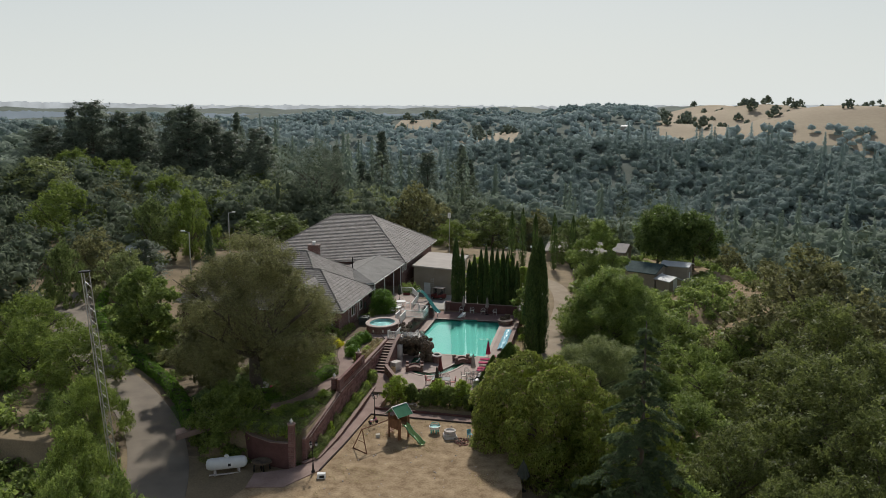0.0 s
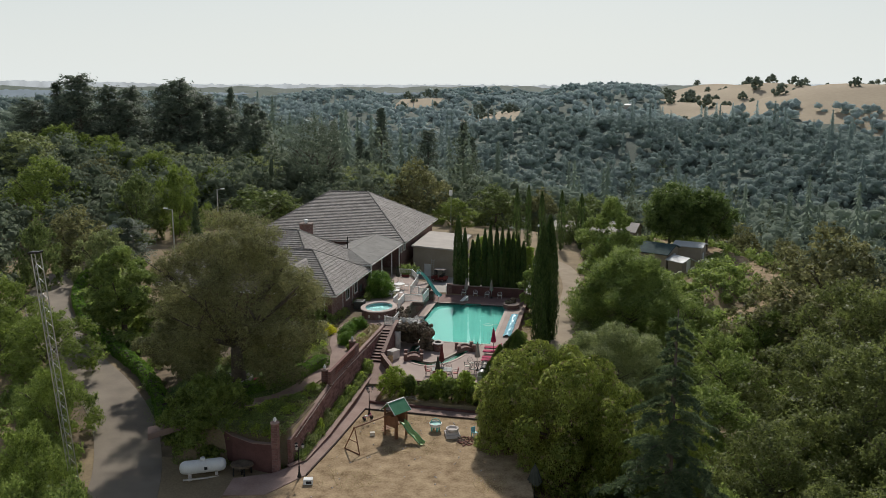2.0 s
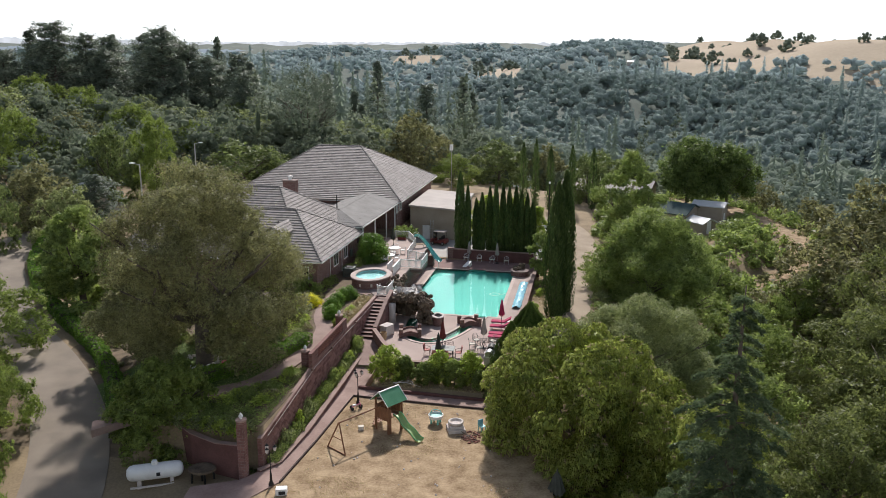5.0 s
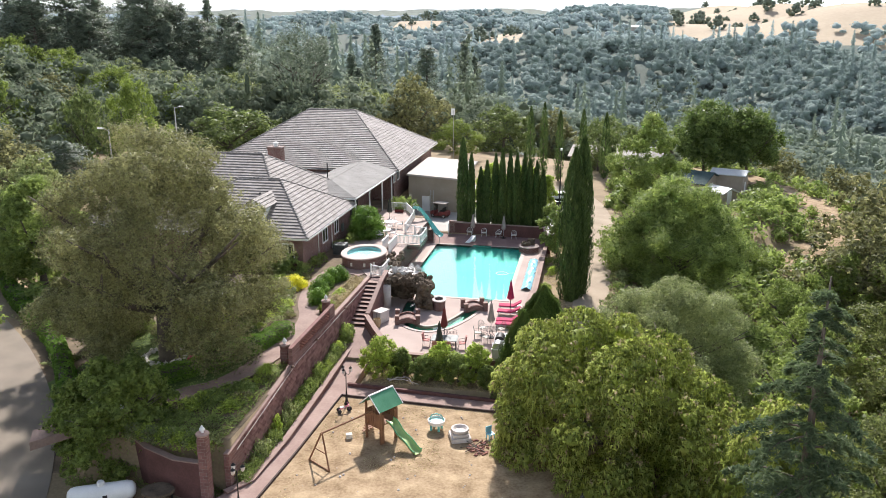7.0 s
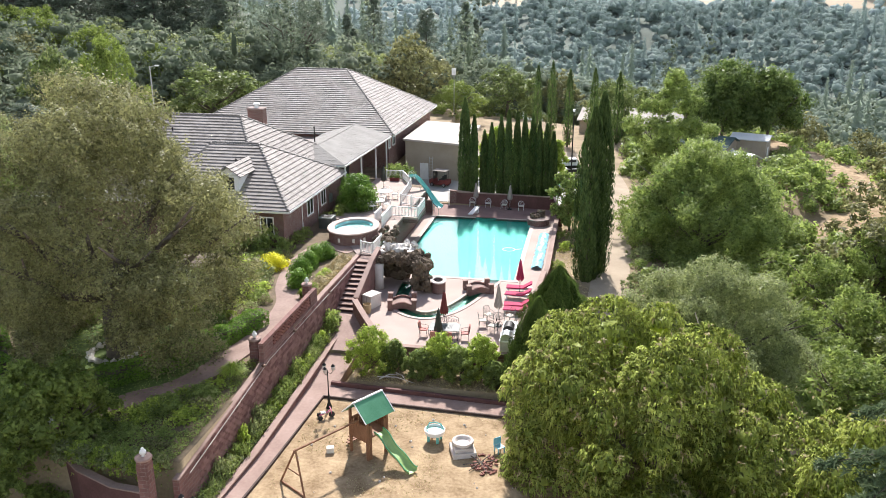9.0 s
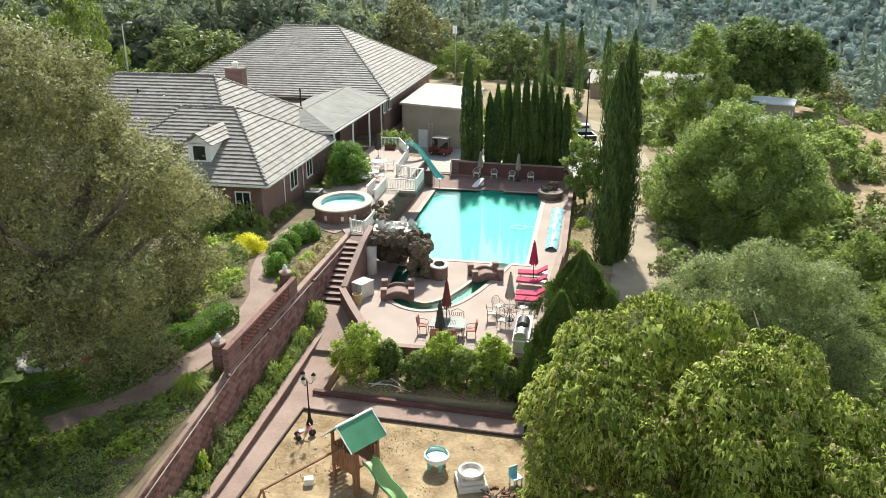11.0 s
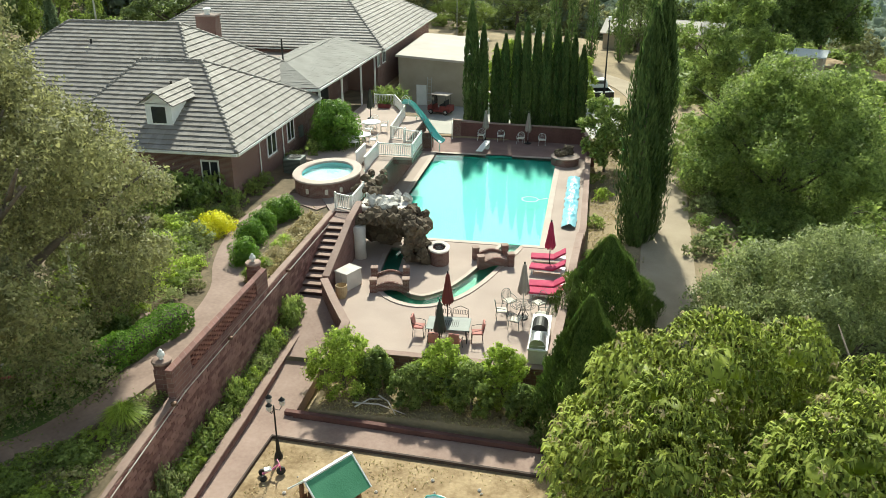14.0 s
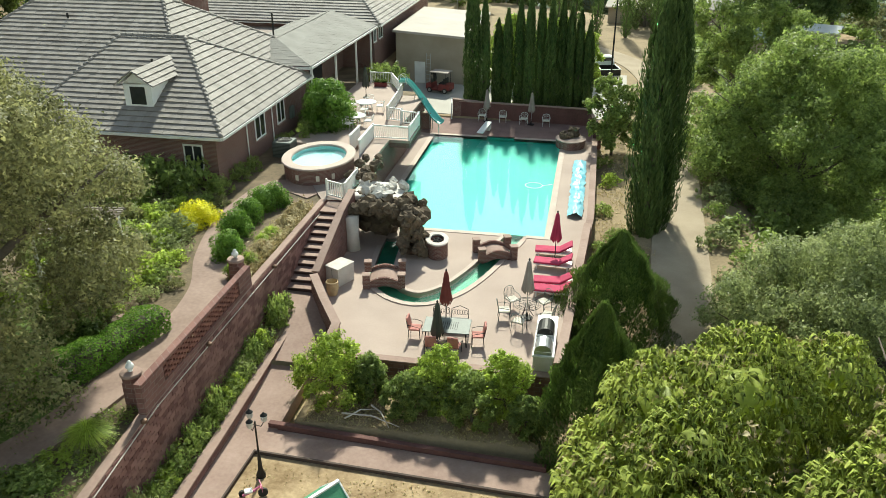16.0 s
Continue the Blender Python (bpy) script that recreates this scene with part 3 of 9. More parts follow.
def smooth_line(pts, n):
    """Points along a smooth curve through pts."""
    p = np.array(pts, dtype=float)
    out = []
    for q in np.linspace(0, len(p) - 1, n):
        i = min(int(q), len(p) - 2)
        t = q - i
        p0, p1, p2, p3 = p[max(i - 1, 0)], p[i], p[i + 1], p[min(i + 2, len(p) - 1)]
        out.append(tuple(0.5 * (2 * p1 + (p2 - p0) * t + (2 * p0 - 5 * p1 + 4 * p2 - p3) * t * t + (3 * p1 - p0 - 3 * p2 + p3) * t ** 3)))
    return out


PW, PL = 9.6, 17.5
STREAM = smooth_line([(8.0, -17.5), (7.75, -18.6), (7.1, -20.7), (6.5, -22.6), (5.6, -24.5), (4.4, -25.6), (3.2, -25.4), (2.3, -24.5), (1.9, -23.2), (1.7, -21.6), (1.6, -20.4), (1.55, -19.2)], 39)
s_left, s_right = offset_line(STREAM, 0.48), offset_line(STREAM, -0.48)
BUMP = [(6.1, 0), (6.1, 0.9), (4.0, 0.9), (4.0, 0)]
WATER = [(0, 0), (0, -PL), *s_right, *s_left[::-1], (PW, -PL), (PW, 0), *BUMP]
DECK = [(1.4, -31), (10.95, -31), (11.15, -28), (11.9, -15), (11.9, 5.3), (-1.3, 5.3), (-1.3, -19.2), (-0.86, -19.2), (-0.86, -26.1), (1.4, -29.5)]
tagged(new("pool_terrace", mesh_of("pool_terrace", slab(DECK, [WATER], -0.5, 0.0), M_deck)), "pink concrete terrace round the swimming pool", "pavement", kind="structure")
pool = thing("swimming_pool", "large rectangular swimming pool with turquoise water and pale coping", "swimming pool")
bm = bmesh.new()
prism(bm, [(0, 0), (0, -PL), (PW, -PL), (PW, 0)][::-1], -0.8, -0.02)
bm.faces.ensure_lookup_table()
bmesh.ops.delete(bm, geom=[f for f in bm.faces if f.normal.z > 0.5 or all(v.co.z > -0.1 for v in f.verts)], context="FACES")
bmesh.ops.reverse_faces(bm, faces=bm.faces)
part("basin", bm, M_plaster, pool)
part("step_shelf", boxes((4.0, 6.1, 0.0, 0.9, -0.6, -0.35), bevel=0.03), M_plaster, pool)
bm = bmesh.new()
lo = [bm.verts.new((x, y, -0.45)) for x, y in s_left]
ro = [bm.verts.new((x, y, -0.45)) for x, y in s_right]
for i in range(len(lo) - 1):
    bm.faces.new((lo[i], lo[i + 1], ro[i + 1], ro[i]))
M_green_floor = material("stream_plaster", (0.05, 0.26, 0.15), (0.09, 0.36, 0.22), 0.8, 0.6, 0.0, 8.0)
part("stream_bed", bm, M_green_floor, pool)
bm = bmesh.new()
loop = [Vector((x, y, -0.035)) for x, y in WATER]
vs = [bm.verts.new(p) for p in loop]
for t in tessellate_polygon([loop]):
    bm.faces.new([vs[i] for i in t])
bmesh.ops.recalc_face_normals(bm, faces=bm.faces)
if sum(f.normal.z for f in bm.faces) < 0:
    bmesh.ops.reverse_faces(bm, faces=bm.faces)
wat = part("water", bm, M_water, pool, "clear turquoise water")
wat.visible_shadow = False


def band(pts, w, z0, z1, closed=False):
    """A kerb along a line: w wide to its left."""
    bm = bmesh.new()
    o = offset_line(pts, w)
    ring = list(pts) + o[::-1]
    prism(bm, ring, z0, z1)
    bmesh.ops.recalc_face_normals(bm, faces=bm.faces)
    return bm


for nm, d in (("coping", (-0.35, 0, -PL - 0.35, 0.35, -0.1, 0.03)), ("coping", (PW, PW + 0.38, -PL - 0.35, 0.35, -0.1, 0.03)),
              ("coping", (0, 4.0, 0, 0.35, -0.1, 0.03)), ("coping", (6.1, PW, 0, 0.35, -0.1, 0.03)), ("coping", (0, 7.4, -PL - 0.35, -PL, -0.1, 0.03)), ("coping", (8.6, PW, -PL - 0.35, -PL, -0.1, 0.03))):
    part(nm, boxes(d, bevel=0.01), M_coping, pool)
part("stream_kerb", band(s_left[2:-3], 0.28, -0.1, 0.05), M_coping, pool)
part("stream_kerb", band(s_right[2:-3][::-1], 0.22, -0.1, 0.05), M_coping, pool)

# ---------------------------------------------------------------- house
def tile_face(poly, course=0.36, width=0.36, thick=0.085, jitter=0.01, rng=np.random.default_rng(5)):
    """Roof tiles as wedges over a planar polygon whose first edge is the eave. Returns corner boxes (n, 8, 3)."""
    p = np.array(poly, dtype=float)
    u = p[1] - p[0]
    u /= np.linalg.norm(u)
    n = np.cross(u, p[2] - p[0])
    n /= np.linalg.norm(n)
    if n[2] < 0:
        n = -n
    v = np.cross(n, u)
    q = np.stack([(p - p[0]) @ u, (p - p[0]) @ v], 1)
    if q[2, 1] < 0:
        v, q = -v, q * [1, -1]
    top = q[:, 1].max()

    def span(h):
        xs = []
        for a, b in zip(q, np.roll(q, -1, 0)):
            if (a[1] - h) * (b[1] - h) <= 0 and abs(a[1] - b[1]) > 1e-9:
                t = (h - a[1]) / (b[1] - a[1])
                xs.append(a[0] + t * (b[0] - a[0]))
        return (min(xs), max(xs)) if len(xs) > 1 else None

    out = []
    k = int(top / course) + 1
    for j in range(k):
        h0, h1 = j * course, min((j + 1) * course + 0.04, top)
        s = span(min(h0 + 0.02, top - 0.005))
        s1 = span(h1 - 0.005)
        if not s or not s1:
            continue
        x = s[0] - (width / 2 if j % 2 else 0)
        while x < s[1]:
            x0, x1 = max(x, s[0]), min(x + width - 0.012, s[1])
            x += width
            if x1 - x0 < 0.04:
                continue
            y0, y1 = np.clip([x0, x1], s1[0], s1[1])
            e = thick + rng.uniform(-jitter, jitter)
            c = []
            for (a, h, l) in ((x0, h0 - 0.02, 0), (x1, h0 - 0.02, 0), (y1, h1, 0), (y0, h1, 0), (x0, h0 - 0.02, e), (x1, h0 - 0.02, e), (y1, h1, 0.012), (y0, h1, 0.012)):
                c.append(p[0] + u * a + v * h + n * (l + 0.02))
            out.append(c)
    return np.array(out)


BOX_F = np.array([[4, 5, 6, 7], [0, 1, 5, 4], [1, 2, 6, 5], [3, 0, 4, 7]])


def roof(owner, faces, mat, course=0.36, width=0.36, hips=(), cap=0.13, pieces=0):
    """A roof part: a closed shell, tiles on every face, rounded caps on hips and ridges."""
    bm = bmesh.new()
    for f in faces:
        bm.faces.new([bm.verts.new(p) for p in f])
    r = part("roof", bm, mat, owner, "grey-brown tiled roof")
    cs = np.concatenate([tile_face(f, course, width) for f in faces])
    if pieces:
        # whole tiles nearest the pool become objects of their own, on one shared mesh
        w = np.linalg.norm(cs[:, 1] - cs[:, 0], axis=1)
        w2 = np.linalg.norm(cs[:, 2] - cs[:, 3], axis=1)
        east = (np.abs(np.cross(cs[:, 1] - cs[:, 0], cs[:, 3] - cs[:, 0])[:, 0]) > 0.03)
        whole = np.flatnonzero((w > width - 0.02) & (w2 > width - 0.02) & east)[:pieces]
        keep = np.ones(len(cs), dtype=bool)
        keep[whole] = False
        shared = None
        for i in whole:
            c = cs[i]
            ux = Vector(c[1] - c[0]).normalized()
            vx = Vector(c[3] - c[0])
            vx = (vx - ux * vx.dot(ux)).normalized()
            m = Matrix((ux, vx, ux.cross(vx))).transposed().to_4x4()
            m.translation = c[0]
            if shared is None:
                inv = m.inverted()
                shared = raw("tile", [inv @ Vector(q) for q in c], BOX_F, M_tile_piece)
            t = new("tile", shared)
            t.parent = r
            t.matrix_basis = m
        cs = cs[keep]
    v = cs.reshape(-1, 3)
    fc = (np.arange(len(cs))[:, None, None] * 8 + BOX_F[None]).reshape(-1, 4)
    tagged(part("tiles", raw("tiles", v, fc, mat), mat, r), kind="stuff")
    for a, b in hips:
        a, b = Vector(a), Vector(b)
        k = max(2, int((b - a).length / 0.4))
        shared = mesh_of("ridge_cap", tube(bmesh.new(), [(0, 0, 0.05), (b - a) * (1.1 / k) + Vector((0, 0, 0.03))], [cap, cap * 0.8], 8), mat, True)
        for i in range(k):
            c = new("ridge_cap", shared)
            c.parent = r
            c.matrix_basis = Matrix.Translation(a.lerp(b, i / k))
    return r


def hip(x0, x1, y0, y1, ze, ra, rb, zr):
    """Faces of a hip roof over a rectangle: eave height ze, ridge from ra (east end) to rb (west end), (x, y) each."""
    A, B, C, D = (x1, y0, ze), (x1, y1, ze), (x0, y1, ze), (x0, y0, ze)
    R, L = (*ra, zr), (*rb, zr)
    return [[A, B, R], [D, A, R, L], [B, C, L, R], [C, D, L]], [(A, R), (B, R), (R, L), (C, L), (D, L)]


def brickwork(name, a, b, c=(0.3, 0.24, 0.21), scale=1.0, bw=0.21, bh=0.075):
    """Courses of brick too small to tell apart, on upright walls."""
    m = material(name, a, b, 0.7, 0.9, 0.2, 14.0)
    n, l = m.node_tree.nodes, m.node_tree.links
    geo = n.new("ShaderNodeNewGeometry")
    sep, add, comb = n.new("ShaderNodeSeparateXYZ"), n.new("ShaderNodeMath"), n.new("ShaderNodeCombineXYZ")
    l.new(geo.outputs["Position"], sep.inputs[0])
    l.new(sep.outputs[0], add.inputs[0])
    l.new(sep.outputs[1], add.inputs[1])
    l.new(add.outputs[0], comb.inputs[0])
    l.new(sep.outputs[2], comb.inputs[1])
    br = n.new("ShaderNodeTexBrick")
    br.inputs["Scale"].default_value = 1.0
    br.inputs["Brick Width"].default_value, br.inputs["Row Height"].default_value = bw, bh
    br.inputs["Mortar Size"].default_value = 0.008
    br.inputs["Mortar"].default_value = (*c, 1)
    ramp = next(x for x in n if x.bl_idname == "ShaderNodeValToRGB")
    hs = n.new("ShaderNodeHueSaturation")
    hs.inputs["Value"].default_value = 0.7
    l.new(ramp.outputs[0], hs.inputs["Color"])
    l.new(ramp.outputs[0], br.inputs["Color1"])
    l.new(hs.outputs[0], br.inputs["Color2"])
    l.new(comb.outputs[0], br.inputs["Vector"])
    l.new(br.outputs[0], n["Principled BSDF"].inputs["Base Color"])
    return m


M_conc2 = material("court_concrete", (0.36, 0.33, 0.29), (0.48, 0.45, 0.4), 0.4, 0.85, 0.15, 14.0)
M_housebrick = brickwork("house_brick", (0.12, 0.05, 0.042), (0.22, 0.105, 0.085))
M_gardenbrick = brickwork("garden_brick", (0.16, 0.075, 0.065), (0.29, 0.15, 0.13), (0.26, 0.2, 0.18), bw=0.4, bh=0.2)

house = thing("house", "large single-storey brick house with a grey-brown tiled hip roof", "house")
# main block
MZ, MR = 6.0, 12.0
faces, caps = hip(-32.6, -7.2, 11.6, 37.0, MZ, (-16.6, 24.8), (-23.3, 24.8), MR)
roof(house, faces, M_tile, 0.45, 0.45, caps)
part("wall", boxes((-31.8, -8.0, 12.4, 36.2, 1.0, MZ + 0.02)), M_housebrick, house)
# garden wing, upper and lower roofs
faces, caps = hip(-31, -10.2, -18.6, 2.3, 5.4, (-16.5, -8.2), (-25, -8.2), 10.8)
roof(house, faces, M_tile, 0.43, 0.4, caps)
part("wall", boxes((-30.2, -11, -17.8, 12.4, 1.0, 5.4)), M_housebrick, house)
faces, caps = hip(-20.5, -7.95, -19.35, -4.4, 5.2, (-13.3, -11.85), (-17.6, -11.85), 9.0)
low_roof = roof(house, faces, M_tile, 0.43, 0.38, caps, pieces=300)
part("wall", boxes((-20, -8.7, -18.6, -5.1, 1.0, 5.22)), M_housebrick, house)
# covered patio between the wing and the main block
P0, P1, P2, P3 = (-7.85, -5.0, 5.95), (-7.5, 11.6, 5.98), (-11.6, 11.6, 7.1), (-11.6, -1.4, 7.1)
P4, P5 = (-15.4, -5.0, 5.95), (-15.4, 11.6, 5.98)
bm = bmesh.new()
for f in ([P0, P1, P2, P3], [P4, P0, P3], [P5, P4, P3, P2]):
    bm.faces.new([bm.verts.new(p) for p in f])
patio_roof = part("patio_roof", bm, M_shingle, house, "flat grey shingled patio roof")
for f in ([P0, P1, P2, P3], [P4, P0, P3], [P5, P4, P3, P2]):
    cs = tile_face(f, 0.25, 0.9, 0.018)
    tagged(part("shingles", raw("shingles", cs.reshape(-1, 3), (np.arange(len(cs))[:, None, None] * 8 + BOX_F[None]).reshape(-1, 4), M_shingle), M_shingle, patio_roof), kind="stuff")
for y in (-4.6, 0.9, 6.4, 11.0):
    part("patio_post", boxes((-8.0, -7.86, y - 0.07, y + 0.07, 1.8, 5.9), bevel=0.01), M_white, house)
# white gutters along the eaves
for a, b in (((-20.5, -19.35, 5.2), (-7.95, -19.35, 5.2)), ((-7.95, -19.35, 5.2), (-7.95, -4.4, 5.2)), ((-7.85, -5.0, 5.9), (-7.5, 11.6, 5.93)), ((-7.2, 11.6, 6.0), (-7.2, 37, 6.0)), ((-15.4, -5, 5.9), (-7.85, -5, 5.9)), ((-31, -18.6, 5.4), (-20.5, -18.6, 5.4))):
    bm = bmesh.new()
    a, b = Vector(a), Vector(b)
    d = (b - a).normalized()
    o = Vector((d.y, -d.x, 0))
    vs = []
    for p in (a, b):
        vs.append([bm.verts.new(p + o * s + Vector((0, 0, z))) for s, z in ((-0.05, -0.16), (0.1, -0.16), (0.13, 0.0), (-0.05, 0.0))])
    for i in range(4):
        bm.faces.new((vs[0][i], vs[0][(i + 1) % 4], vs[1][(i + 1) % 4], vs[1][i]))
    bm.faces.new(vs[0][::-1])
    bm.faces.new(vs[1])
    part("gutter", bm, M_white, house, "white metal gutter")
for z, d in ((5.1, (-20.4, -8.0, -19.25, -4.5)), (5.9, (-32.5, -7.3, 11.7, 36.9)), (5.3, (-30.9, -10.3, -18.5, 2.2))):
    part("soffit", boxes((*d, z - 0.08, z)), M_white, house)
# chimney
chim = part("chimney", boxes((-19.2, -17.6, -0.6, 0.4, 6.5, 10.3)), M_housebrick, house, "red brick chimney with a pale cowl")
part("cap", boxes((-19.3, -17.5, -0.7, 0.5, 10.3, 10.42), bevel=0.02), M_mortar, chim)
bm = bmesh.new()
lathe(bm, [(0.22, 10.42), (0.22, 10.75), (0.34, 10.76), (0.3, 10.88), (0.05, 10.95)], 12, (-18.4, -0.1, 0))
part("cowl", bm, M_white, chim)
# dormer on the front slope
DX0, DX1, DF, DB, DZ = -14.45, -12.75, -17.5, -13.6, 5.95
dormer = part("dormer", boxes((DX0, DX1, DF, DB, DZ, DZ + 1.55)), M_white, house, "white dormer with a small tiled gable")
gab = [[(DX1 + 0.3, DF - 0.4, DZ + 1.45), (DX1 + 0.3, DB + 1.2, DZ + 1.45), ((DX0 + DX1) / 2, DB + 2.6, DZ + 2.3), ((DX0 + DX1) / 2, DF - 0.4, DZ + 2.3)],
       [(DX0 - 0.3, DB + 1.2, DZ + 1.45), (DX0 - 0.3, DF - 0.4, DZ + 1.45), ((DX0 + DX1) / 2, DF - 0.4, DZ + 2.3), ((DX0 + DX1) / 2, DB + 2.6, DZ + 2.3)]]
bm = bmesh.new()
for f in gab:
    bm.faces.new([bm.verts.new(p) for p in f])
bm.faces.new([bm.verts.new(p) for p in ((DX0, DF, DZ + 1.5), (DX1, DF, DZ + 1.5), ((DX0 + DX1) / 2, DF, DZ + 2.22))])
part("gable", bm, M_white, dormer)
cs = np.concatenate([tile_face(f, 0.36, 0.36) for f in gab])
tagged(part("dormer_tiles", raw("dormer_tiles", cs.reshape(-1, 3), (np.arange(len(cs))[:, None, None] * 8 + BOX_F[None]).reshape(-1, 4), M_tile), M_tile, dormer), kind="stuff")
part("window", boxes((DX0 + 0.4, DX1 - 0.4, DF - 0.03, DF + 0.05, DZ + 0.35, DZ + 1.35)), M_glass_dark, dormer, "dark dormer window")

# outbuilding with a low sloping roof
shed = thing("outbuilding", "tan stucco outbuilding with a pale, low-pitched roof", "building")
bm = bmesh.new()
b0 = [bm.verts.new(p) for p in ((-6.8, 15.6, -0.2), (0.0, 15.4, -0.2), (0.0, 29, -0.2), (-6.8, 29, -0.2))]
b1 = [bm.verts.new(p) for p in ((-6.8, 15.6, 4.75), (0.0, 15.4, 4.35), (0.0, 29, 4.35), (-6.8, 29, 4.75))]
for i in range(4):
    bm.faces.new((b0[i], b0[(i + 1) % 4], b1[(i + 1) % 4], b1[i]))
bm.faces.new(b1)
part("wall", bm, M_stucco, shed)
bm = bmesh.new()
vs = [[bm.verts.new((x, y, z + dz)) for x, y, z in ((-7.0, 15.2, 4.78), (0.3, 15.0, 4.36), (0.3, 29.4, 4.36), (-7.0, 29.4, 4.78))] for dz in (0, 0.22)]
for i in range(4):
    bm.faces.new((vs[0][i], vs[0][(i + 1) % 4], vs[1][(i + 1) % 4], vs[1][i]))
bm.faces.new(vs[1])
bm.faces.new(vs[0][::-1])
part("roof", bm, M_flatroof, shed)
part("door", boxes((-5.0, -4.0, 15.44, 15.58, 0.0, 2.1)), M_white, shed, "white side door")

# ---------------------------------------------------------------- garden walls
def pillar(at, h, w=0.6, finial=True):
    ob = thing("gate_pillar", "square brick pillar with a round collar and a white finial", "pillar", at, group="garden wall pillars")
    bm = bmesh.new()
    box(bm, -w * 0.42, w * 0.42, -w * 0.42, w * 0.42, -1.0, h - 0.2, 0.015)
    part("shaft", bm, M_gardenbrick, ob)
    bm = bmesh.new()
    lathe(bm, [(w * 0.52, h - 0.2), (w * 0.55, h)], 18)
    part("collar", bm, M_gardenbrick, ob)
    bm = bmesh.new()
    lathe(bm, [(w * 0.58, h), (w * 0.62, h + 0.06), (w * 0.58, h + 0.12), (w * 0.25, h + 0.15)], 16)
    part("cap", bm, M_conc, ob)
    bm = bmesh.new()
    lathe(bm, [(0.12, h + 0.12), (0.05, h + 0.18), (0.08, h + 0.21), (0.15, h + 0.3), (0.13, h + 0.4), (0.05, h + 0.44), (0.08, h + 0.49), (0.02, h + 0.56)], 12)
    part("finial", bm, M_white, ob, "white carved finial", smooth=True)
    return ob


def wall_run(name, pts, w, label, mat=None, cap=0.0, category="wall", over=0.05):
    """A wall along (x, y, z_bottom, z_top) points."""
    bm = bmesh.new()
    line = [(p[0], p[1]) for p in pts]
    l, r = offset_line(line, w / 2), offset_line(line, -w / 2)
    rows = [[bm.verts.new((*q, z)) for q, z in ((l[i], p[2]), (r[i], p[2]), (r[i], p[3]), (l[i], p[3]))] for i, p in enumerate(pts)]
    for a, b in zip(rows, rows[1:]):
        for k in range(4):
            bm.faces.new((a[k], a[(k + 1) % 4], b[(k + 1) % 4], b[k]))
    bm.faces.new(rows[0])
    bm.faces.new(rows[-1][::-1])
    bmesh.ops.recalc_face_normals(bm, faces=bm.faces)
    ob = tagged(new(name, mesh_of(name, bm, mat or M_gardenbrick)), label, category, kind="structure")
    if cap:
        bm = bmesh.new()
        l, r = offset_line(line, w / 2 + over), offset_line(line, -w / 2 - over)
        rows = [[bm.verts.new((*q, z)) for q, z in ((l[i], p[3]), (r[i], p[3]), (r[i], p[3] + cap), (l[i], p[3] + cap))] for i, p in enumerate(pts)]
        for a, b in zip(rows, rows[1:]):
            for k in range(4):
                bm.faces.new((a[k], a[(k + 1) % 4], b[(k + 1) % 4], b[k]))
        bm.faces.new(rows[0])
        bm.faces.new(rows[-1][::-1])
        bmesh.ops.recalc_face_normals(bm, faces=bm.faces)
        part("coping", bm, M_conc, ob)
    return ob


M_darkbrick = material("dark_red_brick", (0.09, 0.04, 0.035), (0.17, 0.08, 0.07), 1.0, 0.85, 0.4, 9.0)
wall_run("retaining_wall", [(-2.3, -19.6, -0.6, 2.15), (-2.3, -30, -0.7, 2.15), (-2.3, -38, -1.0, 1.95), (-2.3, -48.4, -1.4, 0.9)], 0.32, "red brick retaining wall below the garden", cap=0.05, over=0.004)
for y, z in ((-29.4, 1.95), (-37.9, 1.8), (-49.6, -1.3)):
    pillar((-2.92, y, z), 1.2 if y > -45 else 4.0)
screen = wall_run("screen_wall", [(-2.285, -29.7, 1.9, 2.36), (-2.285, -38.6, 1.8, 2.36)], 0.28, "pierced red brick screen wall")
wall_run("front_wall", [(-3.2, -49.4, -1.8, 0.9), (-5, -49.0, -1.8, 0.7), (-7, -48.4, -1.8, 0.9), (-9, -47.2, -1.8, 1.2)], 0.3, "dark brick wall by the drive", mat=M_darkbrick, cap=0.06)
pillar((-9.3, -46.9, -1.4), 3.4)
wall_run("planter_kerb", [(-1.15, -28.2, -1.0, -0.45), (-1.05, -35, -1.2, -0.65), (-1.0, -43, -1.4, -0.85), (-1.3, -47.6, -1.4, -1.0), (-2.2, -49.0, -1.5, -1.0)], 0.3, "low brick kerb of the planting strip with a pale concrete top", category="kerb", cap=0.06)
wall_run("terrace_wall_front", [(1.3, -31.1, -1.2, 0.12), (11.0, -31.1, -1.4, 0.12)], 0.28, "low red brick terrace wall", cap=0.05)
wall_run("terrace_wall_east", [(11.1, -31.2, -1.4, 0.75), (11.3, -28, -1.4, 0.75), (11.9, -17, -1.4, 0.75), (11.92, -16.9, -1.4, 0.35), (12.05, -15, -1.4, 0.35), (12.05, 0.0, -1.4, 0.35)], 0.3, "low red brick wall along the pool terrace", cap=0.06)
wall_run("terrace_wall_back", [(1.0, 5.2, -0.5, 1.3), (11.5, 4.6, -0.5, 1.3), (12.4, 0.5, -0.6, 0.9)], 0.3, "dark brick wall behind the pool", mat=M_darkbrick, cap=0.06)
